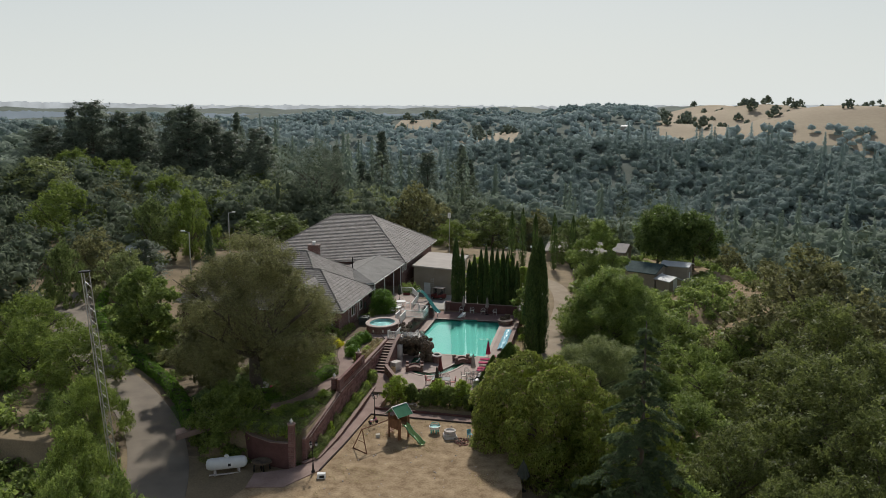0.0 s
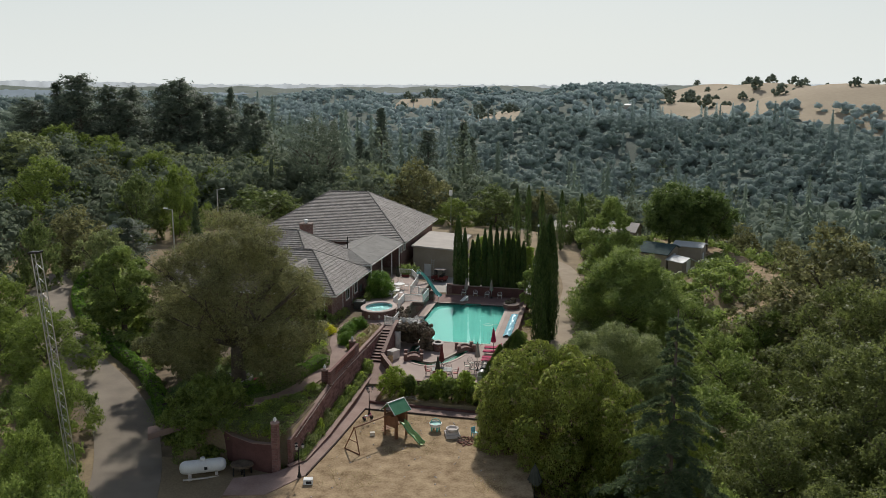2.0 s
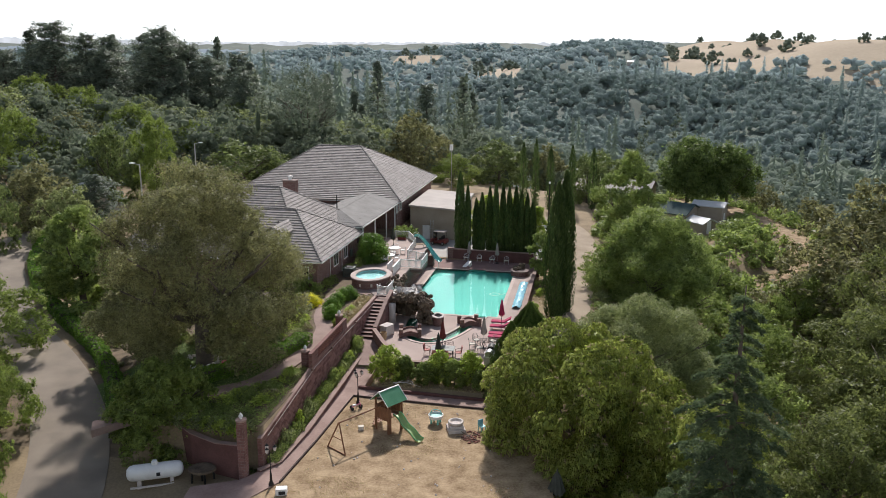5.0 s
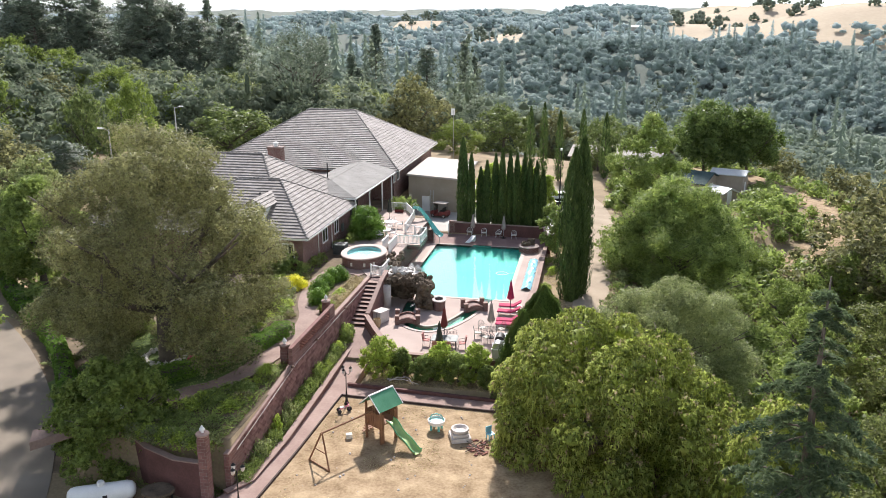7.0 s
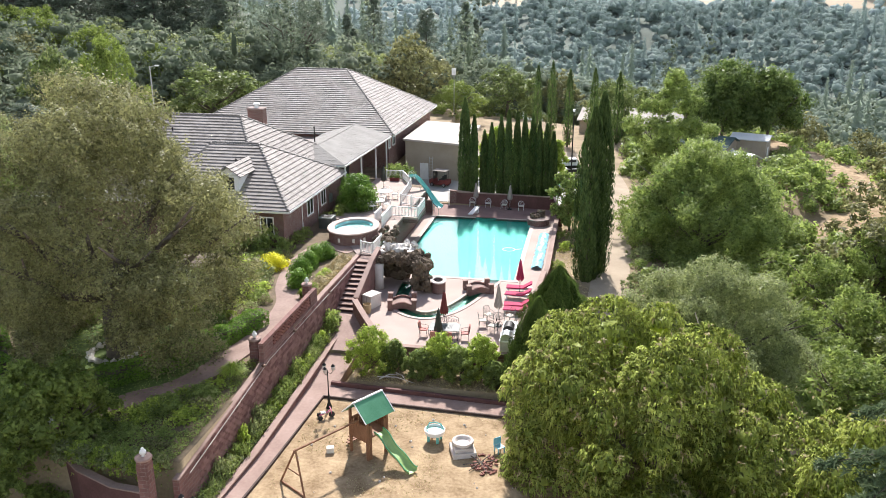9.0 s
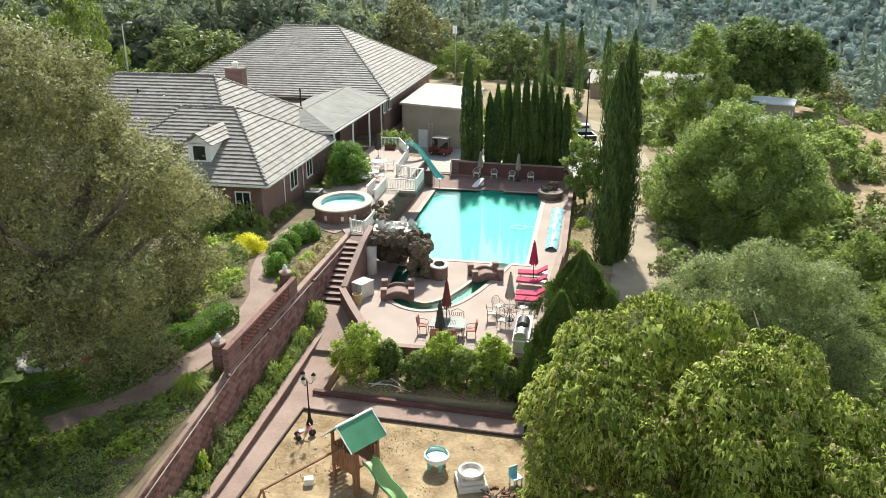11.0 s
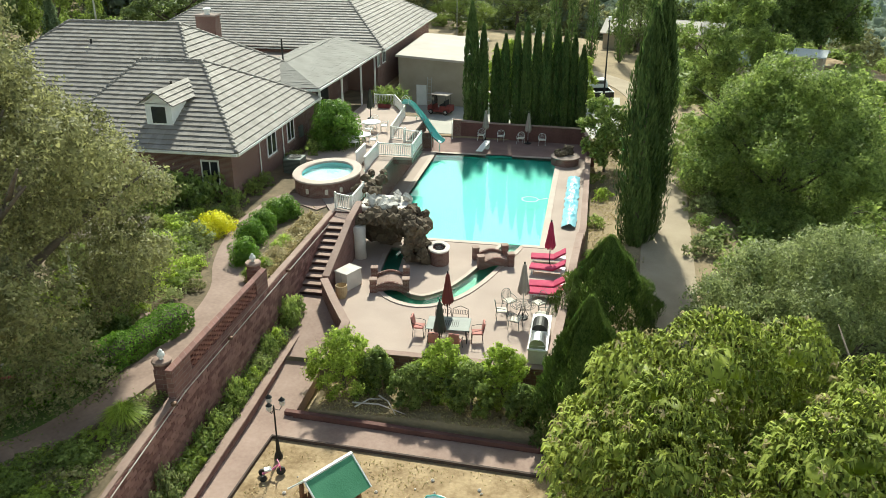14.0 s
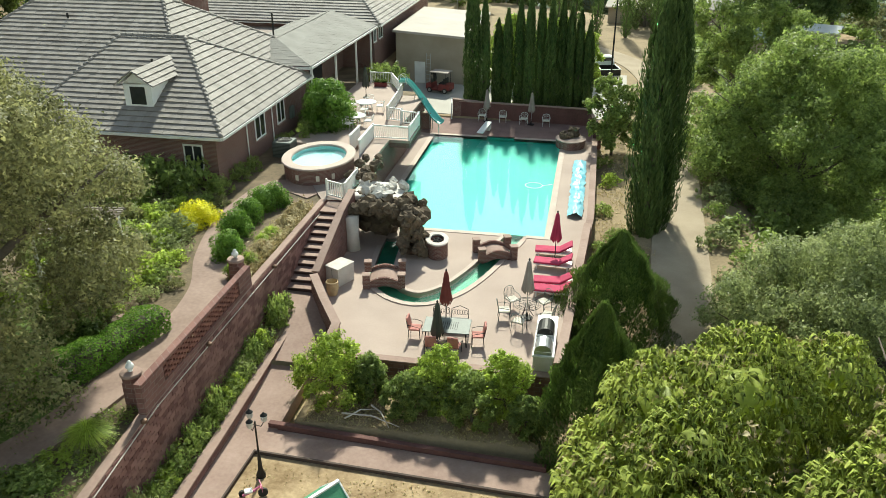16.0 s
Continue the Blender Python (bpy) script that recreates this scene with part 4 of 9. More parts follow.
# red paving whose dark tone also holds the shade of the cypress row
tagged(new("back_paving", mesh_of("back_paving", boxes((-1.25, 11.85, 0.36, 4.75, -0.02, 0.008)), material("shaded_red_paving", (0.17, 0.1, 0.085), (0.27, 0.17, 0.145), 0.8, 0.85, 0.3, 9.0))), "red brick paving behind the pool, cypress shade in its dark tone", "pavement", kind="structure")
wall_run("bed_kerb", [(0.35, -34.75, -1.4, -0.85), (11.0, -35.3, -1.6, -0.9)], 0.22, "low brick kerb of the shrub bed", mat=M_darkbrick, category="kerb")
wall_run("stair_wall", [(-0.72, -19.4, -0.5, 2.75), (-0.72, -21.5, -0.5, 2.4), (-0.72, -25.8, -0.5, 1.0)], 0.28, "brick wall beside the garden steps", cap=0.06)

# paths
pv = slab([(-1.0, -34.9), (0.45, -34.9), (11.2, -35.45), (11.2, -36.7), (0.35, -36.2), (0.0, -44), (-0.4, -50), (-2.2, -53.5), (-5.2, -54.2), (-5.6, -51.6), (-3.0, -50.2), (-1.2, -47.6), (-0.9, -42)], [], -2.5, -1.08)
tagged(new("garden_path", mesh_of("garden_path", pv, M_conc)), "pink concrete garden path beside the yard", "pavement", kind="structure")
ribbon("sloping_path", [(-1.4, -25.5, 0.0), (-0.7, -27.0, -0.12), (-0.2, -29.5, -0.5), (-0.15, -32, -0.85), (-0.25, -35.4, -1.12)], 0.95, M_conc, "pink concrete path sloping up to the terrace", "pavement", 0.03)
ribbon("planting_strip", [(-1.72, -26.5, -0.05), (-1.7, -32, -0.55), (-1.68, -40, -0.85), (-1.8, -48.3, -1.1)], 0.5, M_litter, "soil of the planting strip below the wall", "ground", 0.0)
tagged(new("yard", mesh_of("yard", slab([(0.35, -36.25), (11.2, -36.75), (15.5, -40), (17, -50), (14, -62), (2, -66), (-8, -64), (-5.2, -54.2), (-2.2, -53.5), (-0.4, -50), (0.0, -44)], [], -3.0, -1.14), M_yard)), "sandy play yard with patches of dry grass", "ground", kind="structure")
wall_run("yard_kerb", [(-0.35, -50, -1.4, -1.0), (0.05, -44, -1.4, -1.0), (0.37, -36.28, -1.4, -1.0), (11.2, -36.76, -1.4, -1.0)], 0.1, "thin dark edging of the play yard", material("dark_edging", (0.05, 0.035, 0.03), (0.1, 0.07, 0.06), 2.0, 0.9, 0.2), category="kerb")
ribbon("brick_path", [(-15, -47.5, 0.2), (-11, -45.2, 1.1), (-8, -43.4, 1.55), (-5.6, -41.2, 1.68), (-4.3, -37.2, 1.85), (-3.75, -33.5, 1.98), (-4.1, -30, 2.02), (-5.3, -27, 2.03), (-6.1, -23.8, 2.03), (-6.3, -20.8, 2.03), (-5.6, -17.6, 2.03), (-3, -18.6, 2.03)], 0.78, M_garden_brick_path, "pinkish brick garden path along the screen wall", "pavement", 0.03, 110)
tagged(new("parking_court", mesh_of("parking_court", slab([(-7.1, 2.6), (-1.35, 2.6), (-1.35, 5.4), (11.9, 5.4), (14.6, 10), (15, 34), (-7.1, 34)], [], -1.0, 0.14), M_conc2)), "pale concrete parking court", "pavement", kind="structure")


def patch(name, cx, cy, rx, ry, rz, mat, label, category="ground", lift=0.05, wob=0.12, seed=1):
    """A patch of ground cover that follows the ground."""
    g = np.random.default_rng(seed)
    ph = g.uniform(0, 6, 4)
    n, rings = 48, 12
    a = np.linspace(0, 2 * np.pi, n, endpoint=False)
    edge = 1 + wob * (np.sin(2 * a + ph[0]) + 0.6 * np.sin(3 * a + ph[1]) + 0.4 * np.sin(7 * a + ph[2]))
    c, s = math.cos(radians(rz)), math.sin(radians(rz))
    V = []
    for k in range(1, rings + 1):
        x, y = rx * edge * np.cos(a) * k / rings, ry * edge * np.sin(a) * k / rings
        X2, Y2 = cx + x * c - y * s, cy + x * s + y * c
        V.append(np.stack([X2, Y2, height(X2, Y2) + (lift if k < rings else -0.1)], 1))
    V = np.concatenate(V)
    i = np.arange(n)
    F = np.concatenate([np.stack([k * n + i, k * n + n + i, k * n + n + (i + 1) % n, k * n + (i + 1) % n], 1) for k in range(rings - 1)])
    V = np.concatenate([V, [[cx, cy, H1(cx, cy) + lift]]])
    F2 = np.stack([np.full(n, len(V) - 1), i, (i + 1) % n, (i + 1) % n], 1)
    bm = bmesh.new()
    vs = [bm.verts.new(p) for p in V]
    for f in F:
        bm.faces.new([vs[j] for j in f])
    for f in F2:
        bm.faces.new([vs[j] for j in f[:3]])
    bmesh.ops.recalc_face_normals(bm, faces=bm.faces)
    return tagged(new(name, mesh_of(name, bm, mat, True)), label, category, kind="structure")


patch("lawn", -12.5, -38.0, 7.6, 6.2, 20, M_lawn, "patchy shaded lawn under the oak")


# ---------------------------------------------------------------- blocks and bricks of the garden walls
gb = np.random.default_rng(31)
M_block = material("wall_block", (0.15, 0.07, 0.06), (0.3, 0.16, 0.14), 1.2, 0.9, 0.4, 14.0, obj=0.7)
block_me = mesh_of("block", boxes((-0.02, 0.035, -0.19, 0.19, -0.09, 0.09), bevel=0.008), M_block)
retain = bpy.data.objects["retaining_wall"]
count, rest_v, rest_f = 0, [], []
for j in range(16):
    for i in range(66):
        y = -20.2 - 0.4 * i - (0.2 if j % 2 else 0)
        top = float(np.interp(-y, [19.6, 30, 38, 48.4], [2.15, 2.15, 1.95, 0.9]))
        bot = float(np.interp(-y, [19.6, 26, 32, 40, 48.4], [0.0, 0.0, -0.5, -0.85, -1.1]))
        if y > -26.2:
            bot = max(bot, (y + 26) * 0.35)
        z = top - 0.1 - 0.195 * j
        if z < bot or y < -47.8:
            continue
        if y < -30.0 and count < 300:
            b = new("block", block_me)
            b.parent = retain
            b.matrix_basis = pose(-2.14 + gb.uniform(-0.006, 0.01), y, z, gb.uniform(-1, 1), 0, gb.uniform(-1, 1))
            count += 1
        else:
            k = len(rest_v) * 8
            rest_v.append([(-2.14 + dx, y + dy, z + dz) for dz in (-0.09, 0.09) for dx, dy in ((-0.02, -0.19), (0.03, -0.19), (0.03, 0.19), (-0.02, 0.19))])
            rest_f += [[k + a for a in q] for q in ((4, 5, 6, 7), (0, 1, 5, 4), (1, 2, 6, 5), (2, 3, 7, 6))]
tagged(part("blocks", raw("blocks", np.array(rest_v).reshape(-1, 3), rest_f, material("wall_block_rest", (0.15, 0.07, 0.06), (0.3, 0.16, 0.14), 1.2, 0.9, 0.4, 14.0, island=0.7)), None, retain), kind="stuff")
brick_m = mesh_of("brick", boxes((-0.1, 0.1, -0.13, 0.13, -0.052, 0.052), bevel=0.006), M_brick)
for j in range(6):
    n = 17
    for i in range(n):
        y = -31.1 - 0.38 * i - (0.19 if j % 2 else 0)
        if y < -37.0:
            continue
        b = new("brick", brick_m)
        b.parent = screen
        b.matrix_basis = pose(-2.285, y, 2.41 + 0.106 * j, 0, 0, gb.uniform(-2, 2))
for y0, w in ((-30.3, 1.2), (-37.9, 1.4)):
    part("pier", boxes((-2.42, -2.148, y0 - w / 2, y0 + w / 2, 2.3, 3.02), bevel=0.01), M_gardenbrick, screen)
capw = bmesh.new()
box(capw, -2.425, -2.145, -38.6, -29.7, 3.0, 3.13, 0.012)
part("top_course", capw, M_gardenbrick, screen)

# ---------------------------------------------------------------- trees and shrubs of the estate
tree("oak_tree", "huge spreading oak with dull olive leaves on the lawn", "tree", (-11.0, -38.5, 1.6), 9.6, 14.6, 2.2, 215000, 0.078, M_oak, 11, lobes=44, each=9, trunk=0.65, low=0.03, size=(0.17, 0.28), limbs=14, shell=0.14, inner=0.05, tri=True, per=34, wild=0.16, gaps=((1.6, -8.0, 8.0, 2.3), (4.2, -7.5, 5.0, 1.9), (-3.5, -8.2, 3.6, 1.7), (-5.2, -5.5, 9.0, 1.5), (3.0, -3.5, 12.5, 1.4), (7.0, -4.0, 8.5, 1.4)), mix=0.45)


def drooping_tree(at, R, H, seed, tufts=1500):
    """A dense rounded tree whose long leaves hang in tufts from every shoot."""
    rng = np.random.default_rng(seed)
    ob = thing("drooping_tree", "dense rounded tree with tufts of drooping yellow-green leaves", "tree", at)
    part("trunk", trunk_bm(rng, H * 0.4, 0.35, 7, R * 0.7, H * 0.85), M_bark, ob, smooth=True)
    mounds = ((-1.5, 0.2, R * 0.88, H, 62), (5.4, -1.8, R * 0.75, H * 0.8, 36), (-4.5, 0.6, R * 0.44, H * 0.77, 18))
    lobes = []
    for mx, my, mr, mh, count in mounds:                # full-sided mounds, merging into one crown
        for i in range(count):
            u = (i + 0.5) / count
            a = i * 2.399963 + rng.uniform(-0.4, 0.4)
            s = mr * rng.uniform(0.15, 0.3)
            rr = (mr - s * 0.8) * (1 - (max(0.0, u - 0.3) / 0.74) ** 3) ** 0.5 * rng.uniform(0.78, 1.06)
            lobes.append((mx + rr * math.cos(a), my + rr * math.sin(a), 0.4 + u * (mh - 0.4) - s * 0.75 + rng.uniform(-0.25, 0.25), s, 0.8))
        lobes.append((mx, my, mh * 0.45, mr * 0.6, 0.9))
    lobes = np.array(lobes)
    want, tufts = tufts, int(tufts * 3.2)
    k = rng.choice(len(lobes), tufts, p=lobes[:, 3] ** 2 / (lobes[:, 3] ** 2).sum())
    d = rng.normal(0, 1, (tufts, 3))
    d[:, 2] = d[:, 2] * 0.8 + 0.35
    d /= np.linalg.norm(d, axis=1)[:, None]
    c = lobes[k, :3] + d * lobes[k, 3:4] * (1 - np.abs(rng.normal(0, 0.14, tufts)))[:, None]
    keep = np.flatnonzero(outer(c, lobes, k, 0.88))[:want]
    c, d, k = c[keep], d[keep], k[keep]
    tufts, m = len(c), 7
    a = rng.uniform(0, 2 * np.pi, (tufts, m))
    L = rng.uniform(0.14, 0.29, (tufts, m))
    out = np.stack([np.cos(a), np.sin(a), np.zeros_like(a)], -1) + d[:, None] * 0.5
    base = np.repeat(c[:, None], m, 1)
    midp = base + out * (L * 0.55)[..., None] + np.array([0, 0, 0.02])
    tip = base + out * (L * 0.85)[..., None] - np.stack([0 * L, 0 * L, L * 0.75], -1)
    side = np.stack([-np.sin(a), np.cos(a), 0 * a], -1) * (L * 0.15)[..., None]
    v = np.stack([base, midp + side, tip, midp - side], 2)
    dry = (rng.uniform(0, 1, tufts) < 0.05) & (d[:, 2] > -0.2)
    vd = v[dry].copy()
    vd[..., 2] += 0.12
    vd = vd.reshape(-1, 3)
    v = v[~dry].reshape(-1, 3)
    f = np.arange(len(v), dtype=np.int32).reshape(-1, 4)
    part("crown", raw("crown", v, f, M_droop, clump=np.repeat(d[~dry], m * 4, axis=0), mix=0.4), M_droop, ob)
    part("seed_head_spray", raw("seed_head_spray", vd, np.arange(len(vd), dtype=np.int32).reshape(-1, 4), M_drygrass), M_drygrass, ob, "pale dry seed heads")
    small = lobes[lobes[:, 3] < 2.6]
    vs, fs, ns = clumps(rng, small, 9000, 0.1, 0.5)
    part("inner_leaves", raw("inner_leaves", vs, fs, M_droop, clump=ns, mix=0.4), M_droop, ob)
    return ob


drooping_tree((19.2, -40.6, -4.0), 7.8, 10.7, 12, 27000)


def cedar(at, R, H, seed):
    """A cedar with separate long boughs, drooping at the tips."""
    rng = np.random.default_rng(seed)
    ob = thing("cedar_tree", "dark green cedar with long drooping boughs", "tree", at)
    bm = bmesh.new()
    tube(bm, [(0, 0, -0.5), (0, 0, H * 0.5), (0, 0, H * 0.98)], [0.38, 0.22, 0.03], 8)
    C, N = [], []
    for i in range(86):
        u = (i + 1) / 88
        a = i * 2.399963 + rng.uniform(-0.5, 0.5)
        L = R * (1 - u) ** 0.8 * rng.uniform(0.4, 1.3) + 0.35
        z = H * (0.05 + 0.93 * u) + rng.uniform(-0.3, 0.3)
        rise = rng.uniform(0.1, 0.35)
        drop = lambda s: z + L * (rise * s - (rise + 0.32) * s * s)
        tube(bm, [(math.cos(a) * L * s, math.sin(a) * L * s, drop(s)) for s in (0, 0.5, 1.0)], [0.02 + 0.012 * L, 0.015 + 0.006 * L, 0.008], 4, cap=False)
        for j in range(int(6 + 7.5 * L)):          # side sprays, each hanging at its tip
            s0 = rng.uniform(0.2, 1.0)
            side = rng.choice((-1, 1)) * rng.uniform(0.15, 0.5) * L * (1.15 - s0) + rng.normal(0, 0.08)
            n = int(10 + 16 * abs(side) + 8)
            q = rng.uniform(0, 1, n)
            sx, w = L * s0 + 0.35 * abs(side) * q, side * q
            C.append(np.stack([math.cos(a) * sx - math.sin(a) * w, math.sin(a) * sx + math.cos(a) * w, drop(s0) - 0.35 * abs(side) * q * q - np.abs(rng.normal(0, 0.09, n))], 1) + rng.normal(0, 0.05, (n, 3)))
            N.append(np.tile([math.cos(a) * 0.3, math.sin(a) * 0.3, 1.0], (n, 1)))
    C, N = np.concatenate(C), np.concatenate(N)
    part("trunk", bm, M_bark, ob, smooth=True)
    v, f = leaves(rng, C, N, np.full(len(C), 0.17), 0.2, 0.45)
    part("crown", raw("crown", v, f, M_cedar), M_cedar, ob)


cedar((26.2, -51.5, -6.0), 5.4, 20.2, 13)
tree("round_tree", "low rounded tree with fine grey-green leaves", "tree", (23.3, -26.5, -3.4), 7.0, 8.4, 0.6, 135000, 0.07, M_grey, 14, lobes=44, each=8, low=0.02, size=(0.2, 0.3), shell=0.14, tri=True, per=14, wild=0.1, mix=0.45)
tree("broadleaf_tree", "broad dark green tree beside the lane", "tree", (25.2, -4.5, -3.4), 8.2, 12.0, 1.0, 110000, 0.105, M_leafy, 15, lobes=44, each=9, low=0.03, size=(0.18, 0.29), shell=0.14, tri=True, per=18, wild=0.15, mix=0.45)
tree("broadleaf_tree", "slender airy green tree beside the lane", "tree", (23.0, 9, -2.0), 4.7, 15.0, 3, 45000, 0.11, M_leafy, 16, lobes=34, each=7, size=(0.22, 0.34), shell=0.16, tri=True, per=16, wild=0.18, mix=0.45)
tree("oak_tree", "dark oak behind the low roofs", "tree", (36, 62, -3.0), 7.0, 14.0, 3.5, 17000, 0.24, M_green, 17, lobes=30, size=(0.2, 0.32), per=20, wild=0.15, mix=0.45, tri=True)
tree("oak_tree", "dark oak behind the low roofs", "tree", (43.5, 63, -3.0), 6.2, 13.0, 3.5, 15000, 0.24, M_green, 18, lobes=28, size=(0.2, 0.32), per=20, wild=0.15, mix=0.45, tri=True)


def cypress(at, R, H, seed, n, label):
    """A cypress: a narrow column of upright sprays with ragged flanks."""
    rng = np.random.default_rng(seed)
    ob = thing("cypress", label, "tree", at, group="cypresses by the pool")
    bm = bmesh.new()
    tube(bm, [(0, 0, -0.5), (0, 0, H * 0.9)], [0.16, 0.03], 7)
    part("trunk", bm, M_bark, ob)
    u = rng.uniform(0, 1, n)
    a = rng.uniform(0, 2 * np.pi, n)
    prof = np.interp(u, [0, 0.05, 0.3, 0.7, 0.9, 1.0], [0.55, 0.8, 1.0, 0.8, 0.42, 0.05])
    flute = 1 + 0.16 * np.sin(a * 4 + u * 3 + seed) + 0.12 * np.sin(a * 9 + u * 21)
    r = R * prof * flute * np.sqrt(rng.uniform(0.5, 1.05, n))
    c = np.stack([r * np.cos(a), r * np.sin(a), 0.15 + u * (H - 0.3)], 1)
    out = np.stack([np.cos(a), np.sin(a), 0 * a], 1)
    up = np.stack([out[:, 0] * 0.25, out[:, 1] * 0.25, np.ones(n)], 1) + rng.normal(0, 0.15, (n, 3))
    s = rng.uniform(0.14, 0.3, n)[:, None]
    side = np.stack([-out[:, 1], out[:, 0], 0 * a], 1) * s * 0.3
    v = np.stack([c - up * s * 0.6, c + side + out * 0.03, c + up * s, c - side + out * 0.03], 1).reshape(-1, 3)
    part("crown", raw("crown", v, np.arange(4 * n, dtype=np.int32).reshape(n, 4), M_cyp), M_cyp, ob)
    return ob


for x, y, z, h, r, s in ((15.15, -14.8, -0.8, 14.2, 1.2, 20), (15.8, -13.0, -0.8, 15.1, 1.15, 21)):
    cypress((x, y, z), r, h, s, 9000, "tall dark green cypress beside the lane")
ROW = [(1.7, 7.3, 11.0), (2.75, 6.9, 9.3), (3.8, 7.4, 7.6), (4.6, 7.0, 8.5), (5.55, 7.5, 9.2), (6.4, 7.0, 9.9), (7.25, 7.5, 9.6), (8.1, 7.0, 9.4), (8.9, 7.6, 9.4), (9.6, 7.2, 8.8), (10.35, 7.5, 8.5), (11.1, 7.2, 7.7)]
for i, (x, y, zt) in enumerate(ROW):
    cypress((x, y, 0.1), 0.72 if i == 0 else 0.47, zt - 0.1, 40 + i, 4200 if i == 0 else 2800, "narrow dark green cypress in a close row")
for i, (x, y, zt) in enumerate(((7, 40, 11.5), (9, 41, 12), (11.5, 40, 11), (15, 42, 11), (18.5, 43, 10.5))):
    cypress((x, y, 0.2), 0.75, zt, 55 + i, 1500, "narrow cypress behind the parking court")


def conical(at, R, H, seed, n):
    rng = np.random.default_rng(seed)
    ob = thing("conical_shrub", "dense dark green conical evergreen by the terrace wall", "shrub", at)
    bm = bmesh.new()
    tube(bm, [(0, 0, -0.4), (0, 0, H * 0.8)], [0.12, 0.03], 7)
    part("trunk", bm, M_bark, ob)
    u = rng.uniform(0, 1, n) ** 1.2
    a = rng.uniform(0, 2 * np.pi, n)
    prof = np.interp(u, [0, 0.08, 0.3, 0.6, 0.85, 1.0], [0.8, 1.0, 0.9, 0.6, 0.26, 0.02])
    lump = 1 + 0.1 * np.sin(a * 5 + u * 9 + seed) + 0.1 * np.sin(a * 11 - u * 17) + 0.08 * np.sin(u * 26 + a * 3)
    r = R * prof * lump * np.sqrt(rng.uniform(0.6, 1.05, n))
    c = np.stack([r * np.cos(a), r * np.sin(a), u * H], 1)
    out = np.stack([np.cos(a), np.sin(a), 0 * a], 1)
    up = np.stack([out[:, 0] * 0.45, out[:, 1] * 0.45, np.ones(n)], 1) + rng.normal(0, 0.25, (n, 3))
    s = rng.uniform(0.06, 0.14, n)[:, None]
    side = np.stack([-out[:, 1], out[:, 0], 0 * a], 1) * s * 0.35
    v = np.stack([c - up * s * 0.6, c + side + out * 0.02, c + up * s, c - side + out * 0.02], 1).reshape(-1, 3)
    nr = np.repeat(out + np.array([0, 0, 0.45]), 4, axis=0)
    part("crown", raw("crown", v, np.arange(4 * n, dtype=np.int32).reshape(n, 4), M_cone, clump=nr / np.linalg.norm(nr, axis=1)[:, None], mix=0.4), M_cone, ob)


conical((13.4, -25.4, -1.1), 2.7, 5.2, 60, 34000)
conical((12.55, -33.7, -1.7), 2.25, 6.7, 61, 34000)
tree("round_shrub", "clipped rounded bright green shrub by the patio", "shrub", (-6.3, -6.6, 2.0), 2.2, 3.5, 0.1, 16000, 0.08, M_hedge, 62, lobes=26, trunk=0.1, low=0.0, size=(0.34, 0.42), limbs=3)
tree("small_tree", "small leafy tree by the pool wall", "tree", (13.3, -0.8, -0.8), 2.5, 6.0, 1.2, 9000, 0.12, M_leafy, 63, lobes=18, each=6, size=(0.24, 0.36), trunk=0.1, tri=True, shell=0.16, per=10, wild=0.2, mix=0.45)
for i, (x, y, r, h, m) in enumerate(((2.3, -32.7, 1.9, 2.9, M_bright), (3.7, -32.5, 1.0, 2.0, M_leafy), (5.6, -33.2, 1.3, 1.9, M_leafy), (6.6, -32.5, 1.5, 2.7, M_bright), (8.0, -33.3, 1.5, 2.3, M_leafy), (9.2, -32.6, 1.5, 2.8, M_bright), (10.1, -33.6, 0.9, 1.7, M_leafy))):
    tree("citrus_shrub", "leafy yellow-green citrus shrub in the brick-edged bed" if m is M_bright else "dark green leafy shrub in the brick-edged bed", "shrub", (x, y, -0.9), r, h, 0.3, 11000, 0.062, m, 70 + i, lobes=60, trunk=0.06, low=0.0, size=(0.1, 0.24), limbs=5, group="shrubs in the bed", shell=0.6, tri=True, per=14, wild=0.15, mix=0.4)
tree("small_oak", "dense olive-green oak beside the drive hedge", "tree", (-19.6, -33.2, -0.2), 4.2, 8.2, 0.8, 42000, 0.09, M_oak, 82, lobes=30, each=7, low=0.02, size=(0.2, 0.32), limbs=6, trunk=0.25, tri=True, shell=0.15, per=18, wild=0.15, mix=0.45)
tree("flowering_tree", "rounded tree flecked with pale blossom by the drive", "tree", (-34, -20.5, 0.0), 5.0, 9.8, 1.0, 26000, 0.15, M_leafy, 80, lobes=28, each=7, low=0.05, size=(0.2, 0.32), tri=True, shell=0.15, per=14, wild=0.15, mix=0.45)
tree("small_tree", "leafy green tree between the drive and the brick wall", "tree", (-10.0, -46.8, -1.2), 4.3, 6.6, 0.4, 34000, 0.11, M_willow, 81, lobes=26, each=7, low=0.02, size=(0.2, 0.32), limbs=5, trunk=0.2, tri=True, shell=0.15, per=18, wild=0.15, mix=0.45)

# ---------------------------------------------------------------- trees round the estate
rng = np.random.default_rng(77)


